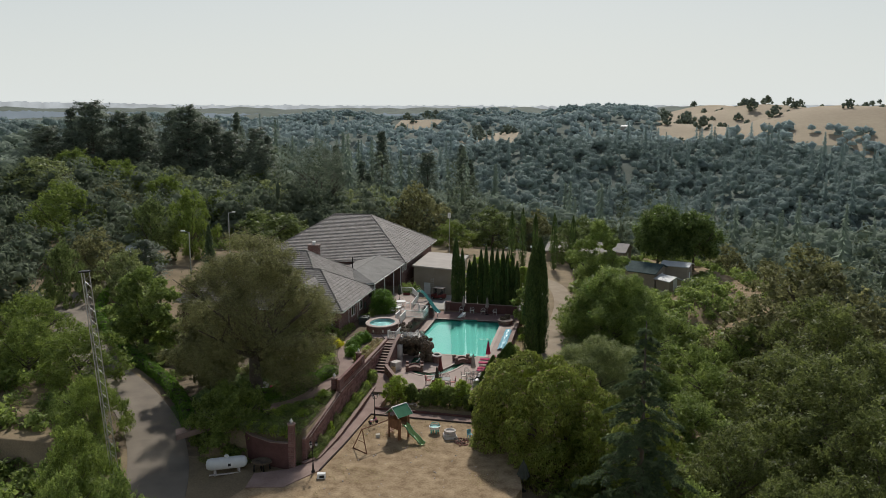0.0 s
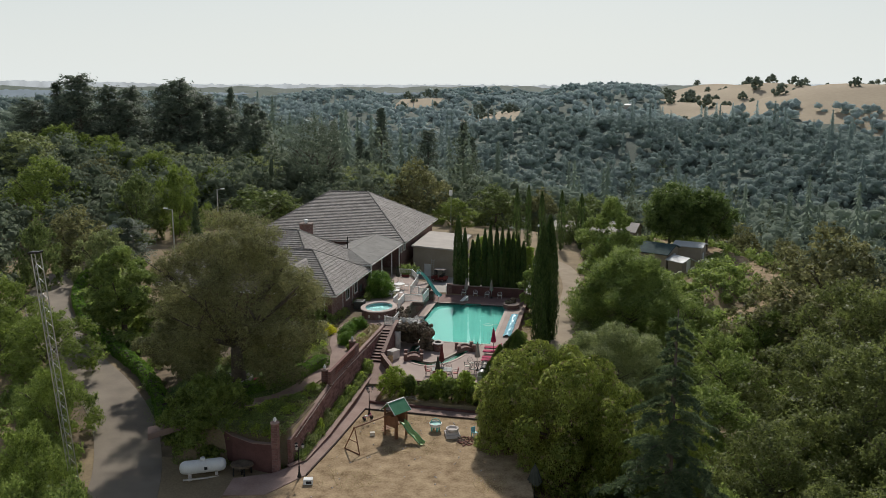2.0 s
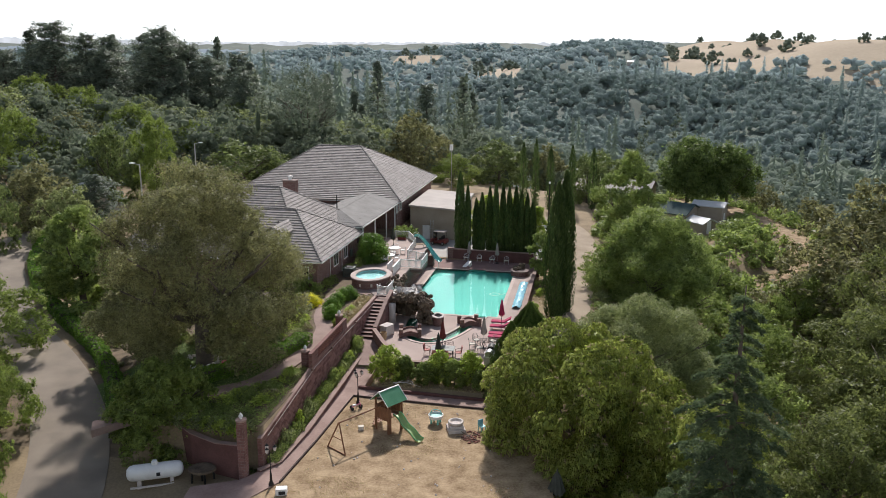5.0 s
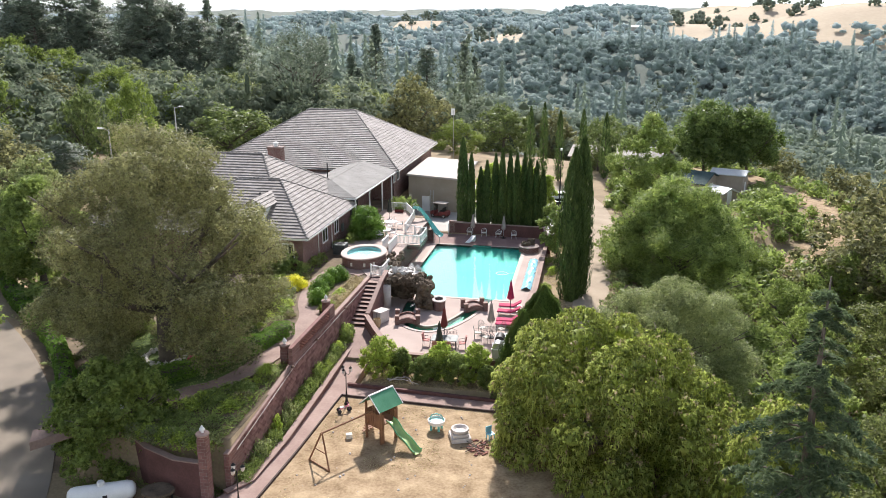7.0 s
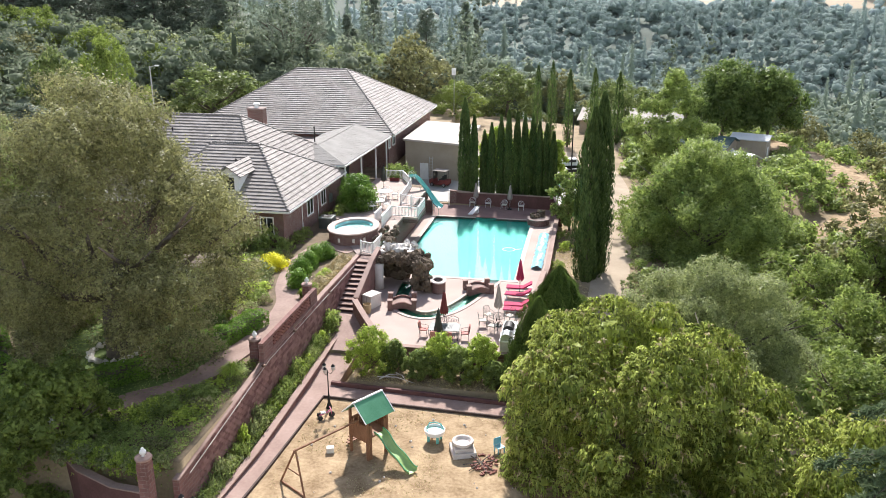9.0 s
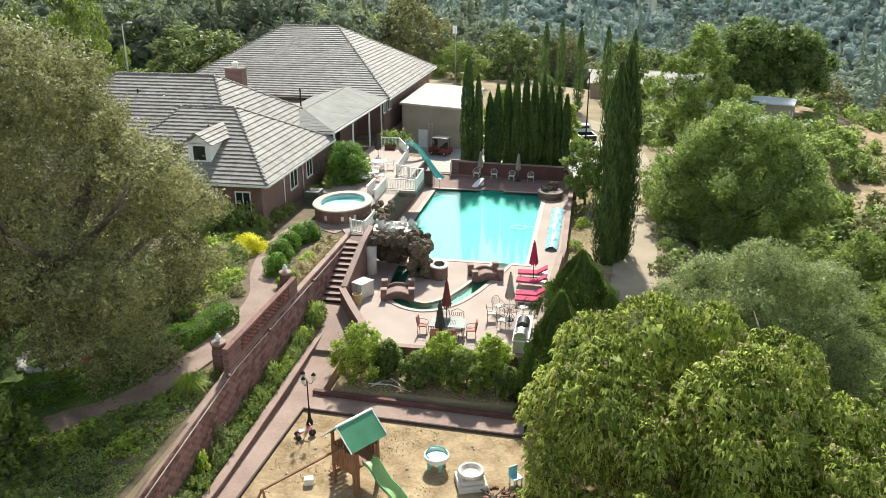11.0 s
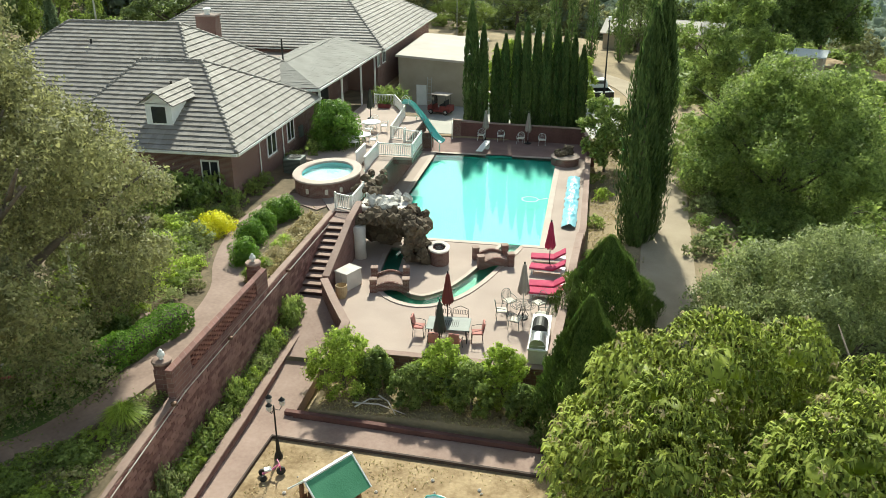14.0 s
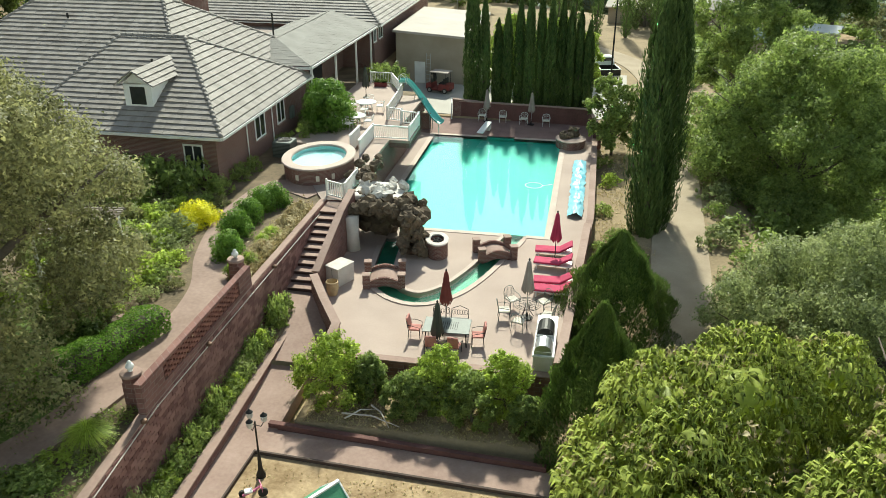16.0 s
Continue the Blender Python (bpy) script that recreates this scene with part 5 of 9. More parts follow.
def template(name, label, R, H, mat, seed, n, kind="round", leaf=0.22):
    """One tree of the woods, to be copied. kind: round, pine (open crown) or fir (pointed crown)."""
    ob = thing(name, label, "tree", (0, 0, 0))
    g = np.random.default_rng(seed)
    if kind in ("pine", "fir"):
        bm = bmesh.new()
        tube(bm, [(0, 0, -1), (0.15, 0, H * 0.5), (0, 0.1, H * 0.98)], [0.36, 0.25, 0.04], 7)
        C, N = [], []
        boughs = 64
        for i in range(boughs):
            u = (i + 0.5) / boughs
            a = i * 2.4 + g.uniform(-0.5, 0.5)
            wide = min(1.0, 0.6 + 1.2 * u) * (1.03 - u) ** 0.5 if kind == "pine" else (1.02 - u) ** 0.8
            L = R * 0.85 * wide * g.uniform(0.45, 1.15) + 0.4
            z = H * ((0.2 if kind == "pine" else 0.08) + (0.78 if kind == "pine" else 0.9) * u)
            lift = g.uniform(0.1, 0.45) if kind == "pine" else g.uniform(-0.3, -0.05)
            tube(bm, [(0, 0, z), (math.cos(a) * L * 0.9, math.sin(a) * L * 0.9, z + L * lift)], [0.05 + 0.012 * L, 0.02], 4, cap=False)
            m = n // boughs // 4
            for s in (0.45, 0.66, 0.85, 1.0):
                off = g.normal(0, 1, (m, 3)) * [0.13 * L + 0.16, 0.13 * L + 0.16, 0.09 * L + 0.16]
                C.append(np.array([math.cos(a) * L * s, math.sin(a) * L * s, z + L * lift * s]) + off)
                q = np.array([math.cos(a) * 0.6, math.sin(a) * 0.6, 0.7]) + off * 0.6
                N.append(q / np.linalg.norm(q, axis=1)[:, None])
        part("trunk", bm, M_bark, ob)
        C, N = np.concatenate(C), np.concatenate(N)
        v, f = leaves(g, C, N, np.full(len(C), leaf), 0.35, 0.7, True)
        CLUMP["n"] = np.repeat(N, 3, axis=0)
    else:
        part("trunk", trunk_bm(g, H * 0.4, 0.28, 6, R * 0.7, H * 0.85) if R > 2 else tube(bmesh.new(), [(0, 0, -0.2), (0, 0, H * 0.5)], [0.04, 0.02], 5), M_bark, ob, smooth=True)
        v, f = lobe_cloud(g, massed_lobes(g, R, H - 0.5, 0.5, 30, 0.02, (0.2, 0.32), 7, 0.2) if R > 2 else round_lobes(g, R, H, 0, 26, 0.02, (0.14, 0.3), 0.85, 0.2), n, leaf, 0.6, 0.08, 0.15, 0.25, True, 0.7, 12 if R > 2 else 6)
    part("crown", raw("crown", v, f, mat, clump=CLUMP["n"], mix=0.45), mat, ob)
    return ob


def plant(temp, R0, H0, rows):
    """Copies of a template tree at (x, y, radius, height), on the ground."""
    first = True
    for x, y, r, h in rows:
        h = max(h, r * 0.9)
        m = pose(x, y, H1(x, y) - 0.3, 0, 0, rng.uniform(0, 360)) @ Matrix.Diagonal((r / R0, r / R0, h / H0, 1))
        if first:
            temp.matrix_basis = m
            first = False
        else:
            c = copy_thing(temp, pose(0, 0, 0))
            c.matrix_basis = m


plant(template("broadleaf_tree", "rounded green tree in the woods behind the house", 6, 10, M_wood_tree, 101, 10500, leaf=0.2), 6, 10,
      [(-60.8, 27.5, 5.8, 12.8), (-41.5, 37.6, 9, 9.2), (-1.3, 77.2, 7.6, 9.7), (21.5, 86.4, 8.6, 12), (17.6, 50.5, 4.2, 8.5), (-42.1, 48.1, 6.2, 7), (-55.8, -6.2, 3.8, 10), (-68.4, 97.3, 8.4, 11.4)])
plant(template("broadleaf_tree", "broad dark green tree on the dry hillside", 7, 11, M_slope, 108, 34000, leaf=0.125), 7, 11,
      [(51.5, -5.6, 9.5, 14.9), (46.5, -27, 9.0, 13.4), (36.5, -36.1, 6.6, 9.2), (39.5, -45.9, 6.6, 10.9), (55, -18, 9, 14), (49, -38, 8, 13), (44.6, -16.5, 8.2, 10.6)])
plant(template("oak_tree", "olive-green oak in the woods", 6, 10, M_oak, 102, 10500, leaf=0.2), 6, 10,
      [(-58.9, 6.4, 6.5, 9.2), (-17.1, 64.9, 8.3, 13.1), (7.9, 90.1, 7.4, 10.8), (-88.2, 57.4, 8.1, 8.7), (52.2, 77.4, 8.3, 12), (59.5, 65.3, 7.2, 11), (55.6, 19.7, 9.7, 14.3), (47, 7.4, 7.9, 10.2), (58, 3, 9, 14)])
plant(template("broadleaf_tree", "leafy green tree at the edge of the estate", 6, 10, M_willow, 103, 22000, leaf=0.135), 6, 10,
      [(-82.4, 30.9, 8.8, 13.7), (-96, 74, 8, 12), (-80, 66, 7.5, 11), (-62, 60, 7, 10), (-112, 78, 8, 13), (-55.8, 33, 4.8, 13.6), (-8, 57.6, 5.1, 5.7), (-33.3, -35, 5.2, 7), (-23.3, -47.4, 3.5, 7.1), (-46.7, -26, 5.9, 8.3), (-17, -59, 3.6, 8.3), (-41.4, -33, 4.6, 7.5)])
plant(template("grey_tree", "grey-green tree on the hillside", 6, 10, M_grey, 104, 10500, leaf=0.2), 6, 10,
      [(-43.4, 90.6, 7.8, 10.6), (-56, 76, 8, 11), (-30, 84, 7, 11), (-22, 92, 7, 10), (-90.3, 86, 9.1, 10.6), (-75.1, 82.8, 9.4, 9.9), (-39.6, 102.3, 8.2, 11.6), (-105.4, 57.5, 11.3, 13), (39.6, 129.2, 7.3, 14), (48.1, 102.8, 6.5, 12), (-49.2, -1, 5, 9.7)])
plant(template("round_shrub", "green shrub on the dry slope", 4, 5, M_leafy, 105, 14000, leaf=0.105), 4, 5,
      [(33.1, -23.1, 4.9, 5.1), (31.6, -14.4, 3.8, 4), (37.5, -9.6, 5, 6.2), (44.1, 5.3, 4.7, 7), (35.1, 15, 4.6, 4.4), (31.2, -47.6, 4.1, 8.1), (30.1, 1.7, 4.8, 4.3), (37.4, 0.8, 4.5, 5.7), (-10.8, -63.4, 2.8, 6.5), (-14.9, -63.6, 2.8, 6.5), (-27, -44, 3, 5), (36, -60, 5, 8), (-21.5, -52, 3.2, 6)])
plant(template("pine_tree", "tall grey-green pine with an open crown", 6, 24, M_pine, 106, 9000, "pine", 0.34), 6, 24,
      [(-116.6, 92.8, 10.7, 24.9), (-110.4, 97.2, 7.8, 22.8), (-94.6, 106.7, 10.7, 27.1), (-103.5, 113.2, 7.0, 25), (-91.3, 114.3, 9.2, 23.9), (-103.9, 95.5, 7.7, 20), (-125.7, 86.2, 8.9, 18.3), (-68.2, 97.6, 6.2, 17.9), (-47.8, 224.2, 8.5, 24.9), (-50.4, 7.3, 4.9, 10), (-98, 118, 9, 25), (-84, 112, 8, 21), (-108, 104, 9, 23), (-122, 99, 8, 20), (-80, 121, 8, 22), (-74, 113, 7, 19), (-132, 92, 9, 17)])
plant(template("pine_tree", "dark pointed conifer standing above the woods", 5, 22, M_pine, 107, 8000, "fir", 0.32), 5, 22,
      [(-123.7, 93.9, 5.9, 23.1), (-93, 135.7, 5.0, 27.2), (-70.6, 107.6, 5.5, 20.5), (-66.7, 219.9, 7.6, 30.5), (-38, 256.6, 6.9, 31.8), (-33, 250, 6, 25), (-88, 104, 5, 20), (-60, 128, 5, 19), (-52, 140, 5, 18), (-44, 120, 4.5, 15), (-112, 112, 5, 24), (-64, 150, 5.5, 21)])
conifer("blue_spruce", "small blue-green spruce by the drive", "tree", (-41.7, 12.8, -0.6), 3.0, 11.7, 6000, 0.22, M_cedar, 110, tiers=9, power=0.9, droop=0.1)
bare = tree("bare_oak", "tall grey oak with thin foliage behind the house", "tree", (-45, 80, 1.5), 9.5, 21.4, 4, 13000, 0.2, M_pine, 111, lobes=60, trunk=0.7, low=0.15, size=(0.1, 0.2), limbs=16, shell=0.4, inner=0.0, per=10, wild=0.2, mix=0.45, loose=0.4)

# ---------------------------------------------------------------- woods and undergrowth
def far_conifer(g, R, H, tiers, arms, needles=0, leaf=0.3):
    """A far conifer: whorls of drooping boughs, each a bent blade, shortening to a leader."""
    V, N = [], []
    for j in range(tiers):
        u = j / tiers
        z = H * (0.14 + 0.84 * u)
        for k in range(arms):
            a = 6.2832 * k / arms + j * 1.1 + g.uniform(-0.3, 0.3)
            L = R * (1 - u) ** 0.8 * g.uniform(0.35, 1.35) + 0.2
            c, s = math.cos(a), math.sin(a)
            w, dz = L * 0.42, H / tiers
            root, tip = (0, 0, z + dz * 0.9), (c * L, s * L, z - 0.25 * L)
            left, right = (c * L * 0.55 - s * w, s * L * 0.55 + c * w, z - 0.1 * L), (c * L * 0.55 + s * w, s * L * 0.55 - c * w, z - 0.1 * L)
            V += [root, left, tip, root, tip, right]
            N += [(c * 0.8, s * 0.8, 0.6)] * 6
    V, N = np.array(V), np.array(N)
    f = np.arange(len(V)).reshape(-1, 3)
    if needles:
        i = g.integers(0, len(f), needles)
        w = g.dirichlet((1, 1, 1), needles)
        c = (V[f[i]] * w[..., None]).sum(1) + g.normal(0, 0.18, (needles, 3))
        v, f2 = leaves(g, c, N[f[i][:, 0]], np.full(needles, leaf), 0.4, 0.6, True)
        N = np.concatenate([N, np.repeat(N[f[i][:, 0]], 3, axis=0)])
        f = np.concatenate([f, f2 + len(V)])
        V = np.concatenate([V, v])
    return V, f, N / np.linalg.norm(N, axis=1)[:, None]


def soft_pine(seed, R, H, boughs, n, leaf):
    """A pine at middle distance: small needle masses at the ends of its boughs."""
    g = np.random.default_rng(seed)
    L = []
    for i in range(boughs):
        u = i / (boughs - 1)
        a, r = i * 2.4 + g.uniform(-0.5, 0.5), R * (1 - u) ** 0.6 * g.uniform(0.3, 1.0)
        L.append((r * math.cos(a), r * math.sin(a), H * (0.15 + 0.83 * u), R * (0.34 - 0.2 * u) * g.uniform(0.7, 1.2), 0.9))
    L.append((0, 0, H * 0.5, R * 0.25, 5.0))
    return clumps(g, L, n, leaf, 0.45)


def make_template(seed, lobes, n, R, H, leaf, core=0.72):
    g = np.random.default_rng(seed)
    size = (0.22, 0.4) if lobes > 10 else (0.3, 0.46) if lobes > 4 else (0.4, 0.6)
    return clumps(g, round_lobes(g, R, H, 0, lobes, 0.05, size, 0.85, 0.12), n, leaf, core)


def stamp(items, temps, name, label, mat, category="woods"):
    """Many copies of leaf templates joined into one mesh. items: (template, x, y, z, scale, turn)."""
    vs, fs, ns, k = [], [], [], 0
    for t, x, y, z, s, a in items:
        v, f, d = temps[t]
        c, sn = math.cos(a), math.sin(a)
        vs.append(np.stack([(v[:, 0] * c - v[:, 1] * sn) * s + x, (v[:, 0] * sn + v[:, 1] * c) * s + y, v[:, 2] * s + z], 1).astype(np.float32))
        fs.append(f + k)
        ns.append(np.stack([d[:, 0] * c - d[:, 1] * sn, d[:, 0] * sn + d[:, 1] * c, d[:, 2]], 1).astype(np.float32))
        k += len(v)
    return tagged(new(name, raw(name, np.concatenate(vs), np.concatenate(fs), mat, clump=np.concatenate(ns), mix=0.45)), label, category, kind="stuff")


mid = [make_template(1, 12, 700, 5.0, 8.5, 0.31, 0.5), make_template(2, 12, 760, 5.6, 9.5, 0.31, 0.5), make_template(4, 12, 640, 4.6, 7, 0.31, 0.5), soft_pine(3, 3.4, 15, 24, 520, 0.27)]
far = [make_template(5, 5, 165, 6.0, 8.5, 0.42, 0.72), make_template(6, 5, 165, 6.5, 8, 0.42, 0.72), far_conifer(np.random.default_rng(7), 2.4, 17, 15, 4, 60, 0.4), make_template(12, 11, 170, 5.2, 7.5, 0.42, 1.0)]
vfar = [make_template(8, 2, 14, 6.5, 8.5, 0.7, 0.95), make_template(9, 2, 14, 7.0, 8, 0.7, 0.95), far_conifer(np.random.default_rng(10), 3.0, 15, 7, 4)]
mids, fars, vfars, oaks = [], [], [], []
for i in range(11400):
    az = rng.uniform(-44, 26)
    d = math.sqrt(rng.uniform(125 ** 2, 1800 ** 2)) if i > 1800 else math.sqrt(rng.uniform(125 ** 2, 260 ** 2)) if i < 550 else math.sqrt(rng.uniform(260 ** 2, 720 ** 2))
    x, y = 22 + d * math.sin(radians(az)), -112 + d * math.cos(radians(az))
    if math.hypot(x + 8, y - 2) < 60 or (-10 < x < 58 and -20 < y < 84) or (-62 < x < 0 and -60 < y < 45):
        continue
    open_land = bool(grassy(np.array(x), np.array(y)))
    if open_land and rng.random() > 0.06:
        continue
    z = H1(x, y) - 0.6
    s, a = rng.uniform(0.65, 1.4), rng.uniform(0, 6.28)
    pine = not open_land and d < 1050 and az > -25 and rng.random() < (0.13 if az < -12 else 0.12)
    if open_land:
        oaks.append((3, x, y, z - 0.8, s * rng.uniform(1.0, 1.9), a))
    elif d < 260:
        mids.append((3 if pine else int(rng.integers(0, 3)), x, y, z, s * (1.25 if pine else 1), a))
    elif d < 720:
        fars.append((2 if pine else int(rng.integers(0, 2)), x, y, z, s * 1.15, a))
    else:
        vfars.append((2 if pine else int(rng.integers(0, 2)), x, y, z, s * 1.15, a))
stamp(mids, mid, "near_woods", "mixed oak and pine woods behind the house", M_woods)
stamp(oaks, far, "hill_oaks", "scattered dark round oaks on the dry hills", M_hilloak, "trees")
# from here outwards the leaf materials carry the haze of their distance
stamp([q for q in fars if math.hypot(q[1] - 22, q[2] + 112) < 430], far, "valley_woods", "oak and pine woods down the near side of the valley", M_valley_hazed)
stamp([q for q in fars if math.hypot(q[1] - 22, q[2] + 112) >= 430], far, "far_woods", "wooded valley slopes of oak and pine, leaves tinted with haze", M_farwood_hazed)
stamp(vfars, vfar, "hillside_woods", "distant wooded hillsides with haze painted into their leaves", M_farther_hazed)
bush = []
for q, (R, H) in enumerate(((1.6, 2.0), (1.3, 1.5))):
    g = np.random.default_rng(20 + q)
    v, f = lobe_cloud(g, round_lobes(g, R, H, 0, 13, 0.05, (0.28, 0.44)), 150, 0.22, 0.65, 0.08, 0.15, 0.5, True, 0.4)
    bush.append((v, f, CLUMP["n"]))
scrub = []
for i in range(4200):
    x, y = (rng.uniform(-75, 85), rng.uniform(-70, 70)) if i % 3 else (rng.uniform(-55, -10), rng.uniform(-68, -8))
    p = (np.array(x), np.array(y))
    below = x < -10 and y < np.interp(x, [-57, -52, -44, -36, -27.5, -21, -16, -12.6, -10], [2, -10, -20, -28.5, -35.5, -42, -49, -56, -64]) - 3
    if (-30 < x < 19.5 and y > -66 and not below) or near_line(*p, DRIVE)[0] < 3.8 or near_line(*p, LANE)[0] < 2.4 or near_line(*p, HILLROAD)[0] < 4.2:
        continue
    if (24 < x < 42 and 42 < y < 60) or (-62 < x < -2 and -10 < y < 45 and x > -52):
        continue
    if math.hypot(x - 21, y + 112) > 185 or rng.random() > 0.5 + 0.5 * math.sin(x / 5) * math.sin(y / 6.5):
        continue
    scrub.append((int(rng.integers(0, 2)), x, y, H1(x, y) - 0.2, rng.uniform(0.6, 1.6), rng.uniform(0, 6.28)))
scrub = scrub[:800]
for i in range(800):
    x, y = rng.uniform(20, 62), rng.uniform(6, 76)
    if near_line(np.array(x), np.array(y), HILLROAD)[0] < 2.6 or near_line(np.array(x), np.array(y), LANE)[0] < 2.6 or (26 < x < 41 and 44 < y < 58) or (14 < x < 30 and 50 < y < 69):
        continue
    scrub.append((int(rng.integers(0, 2)), x, y, H1(x, y) - 0.2, rng.uniform(0.5, 1.5), rng.uniform(0, 6.28)))
for i in range(560):
    x, y = (rng.uniform(19.8, 48), rng.uniform(-72, -4)) if i % 3 else (rng.uniform(-52, -13), rng.uniform(-66, -12))
    p = (np.array(x), np.array(y))
    if near_line(*p, DRIVE)[0] < 4.6 or near_line(*p, LANE)[0] < 5.0 or (x < 0 and y > np.interp(x, [-52, -44, -36, -27.5, -21, -16, -12.6], [-10, -20, -28.5, -35.5, -42, -49, -56]) - 3):
        continue
    scrub.append((int(rng.integers(0, 2)), x, y, H1(x, y) - 0.2, rng.uniform(0.8, 1.35), rng.uniform(0, 6.28)))
stamp(scrub, bush, "undergrowth", "dense green scrub on the dry slopes", M_leafy, "scrub")


# far ridges: backdrop strips that glow, with the haze painted into them
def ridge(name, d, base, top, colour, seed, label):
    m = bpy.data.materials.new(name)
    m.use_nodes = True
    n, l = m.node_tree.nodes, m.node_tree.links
    # the strip emits its haze tint and takes no sun
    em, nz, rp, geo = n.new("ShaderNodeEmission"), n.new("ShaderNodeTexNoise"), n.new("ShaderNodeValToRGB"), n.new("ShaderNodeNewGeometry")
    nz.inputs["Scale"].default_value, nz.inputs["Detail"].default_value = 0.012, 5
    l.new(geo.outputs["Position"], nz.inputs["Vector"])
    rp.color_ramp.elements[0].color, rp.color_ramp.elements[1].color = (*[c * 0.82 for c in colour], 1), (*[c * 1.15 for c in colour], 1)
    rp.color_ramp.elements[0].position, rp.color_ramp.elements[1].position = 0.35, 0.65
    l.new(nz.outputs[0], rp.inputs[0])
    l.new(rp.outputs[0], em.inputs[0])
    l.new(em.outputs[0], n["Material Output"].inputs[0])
    az = np.radians(np.linspace(-75, 55, 700))
    g = np.random.default_rng(seed)
    prof = sum(np.sin(az * k + g.uniform(0, 6)) / k ** 0.8 for k in (5, 9, 17, 31, 57)) * 0.22 + np.abs(g.normal(0, 0.06, 700))
    x, y = 22 + d * np.sin(az), -112 + d * np.cos(az)
    zt = base + (top - base) * (0.62 + 0.5 * prof)
    v = np.concatenate([np.stack([x, y, np.full(700, -120.0)], 1), np.stack([x, y, zt], 1), np.stack([x * 1.05, y * 1.05, zt - 40], 1)])
    i = np.arange(699)
    f = np.concatenate([np.stack([i, i + 1, i + 701, i + 700], 1), np.stack([i + 700, i + 701, i + 1401, i + 1400], 1)])
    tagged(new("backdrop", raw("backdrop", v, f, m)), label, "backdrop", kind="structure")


ridge("near_ridge", 1900, 10, 66, (0.36, 0.425, 0.48), 3, "glowing backdrop of a wooded ridge, painted hazy blue-grey")
ridge("far_ridge", 4300, 30, 155, (0.72, 0.77, 0.8), 4, "glowing backdrop of far hills, painted in pale blue haze")

# ---------------------------------------------------------------- pool terrace: built-in things
M_turq = material("turquoise_plastic", (0.12, 0.42, 0.38), (0.2, 0.55, 0.5), 1.0, 0.35, 0.0, 8.0)
M_greenslide = material("green_plastic", (0.05, 0.25, 0.12), (0.1, 0.36, 0.18), 1.0, 0.4, 0.0, 8.0)
M_limeslide = material("lime_plastic", (0.25, 0.38, 0.12), (0.36, 0.5, 0.2), 1.0, 0.4, 0.0, 8.0)
M_cedarwood = material("red_cedar", (0.16, 0.07, 0.035), (0.3, 0.15, 0.08), 2.0, 0.7, 0.3, 20.0)
M_iron = material("black_iron", (0.015, 0.015, 0.015), (0.04, 0.038, 0.035), 3.0, 0.5, 0.1, 30.0, metal=0.5)
M_steel = material("steel", (0.4, 0.4, 0.4), (0.6, 0.6, 0.6), 2.0, 0.3, 0.0, 20.0, metal=0.9)
M_redcloth = material("red_canvas", (0.36, 0.025, 0.075), (0.52, 0.055, 0.13), 2.0, 0.85, 0.3, 30.0)
M_maroon = material("maroon_canvas", (0.14, 0.03, 0.03), (0.24, 0.06, 0.05), 2.0, 0.85, 0.3, 30.0)
M_taupe = material("taupe_canvas", (0.3, 0.25, 0.22), (0.42, 0.36, 0.32), 2.0, 0.85, 0.3, 30.0)
M_darkcloth = material("dark_green_canvas", (0.04, 0.045, 0.035), (0.09, 0.095, 0.075), 2.0, 0.85, 0.3, 30.0)
M_pinkcloth = material("faded_red_cushion", (0.4, 0.14, 0.12), (0.58, 0.28, 0.24), 4.0, 0.85, 0.2, 30.0)
M_cream = material("cream_cushion", (0.58, 0.53, 0.44), (0.7, 0.65, 0.56), 3.0, 0.85, 0.2, 30.0)
M_greyplastic = material("grey_green_metal", (0.09, 0.11, 0.1), (0.15, 0.175, 0.155), 2.0, 0.55, 0.1, 20.0)
M_blueplastic = material("blue_cover", (0.07, 0.42, 0.58), (0.42, 0.74, 0.82), 1.2, 0.3, 0.6, 5.0)
M_bronze = material("bronze_metal", (0.1, 0.06, 0.04), (0.18, 0.11, 0.08), 4.0, 0.5, 0.1, 30.0, metal=0.6)
M_palestone = material("pale_stone", (0.5, 0.44, 0.4), (0.66, 0.6, 0.55), 2.0, 0.85, 0.3, 18.0)
M_whiterock = material("bleached_rock", (0.4, 0.36, 0.32), (0.72, 0.69, 0.64), 1.5, 0.9, 0.6, 9.0)
M_greenshingle = material("green_roofing", (0.05, 0.2, 0.1), (0.1, 0.3, 0.17), 1.5, 0.8, 0.3, 20.0)
M_black = material("black_rubber", (0.015, 0.015, 0.015), (0.035, 0.035, 0.035), 3.0, 0.7, 0.1, 20.0)
M_pinkplastic = material("pink_plastic", (0.6, 0.12, 0.25), (0.75, 0.25, 0.4), 3.0, 0.4, 0.0, 20.0)
M_wicker = material("woven_fibre", (0.35, 0.25, 0.14), (0.5, 0.38, 0.22), 5.0, 0.8, 0.5, 40.0)

# raised ground of the spa and the balcony
base = slab([(-7.7, -10.6), (-2.5, -19.4), (-1.32, -19.4), (-1.32, 2.5), (-3.2, 2.5), (-5.0, 6.0), (-7.7, 6.0)], [], -0.6, 2.1)
tagged(new("upper_terrace", mesh_of("upper_terrace", base, M_housebrick)), "dark brick base of the upper terrace", "terrace", kind="structure")
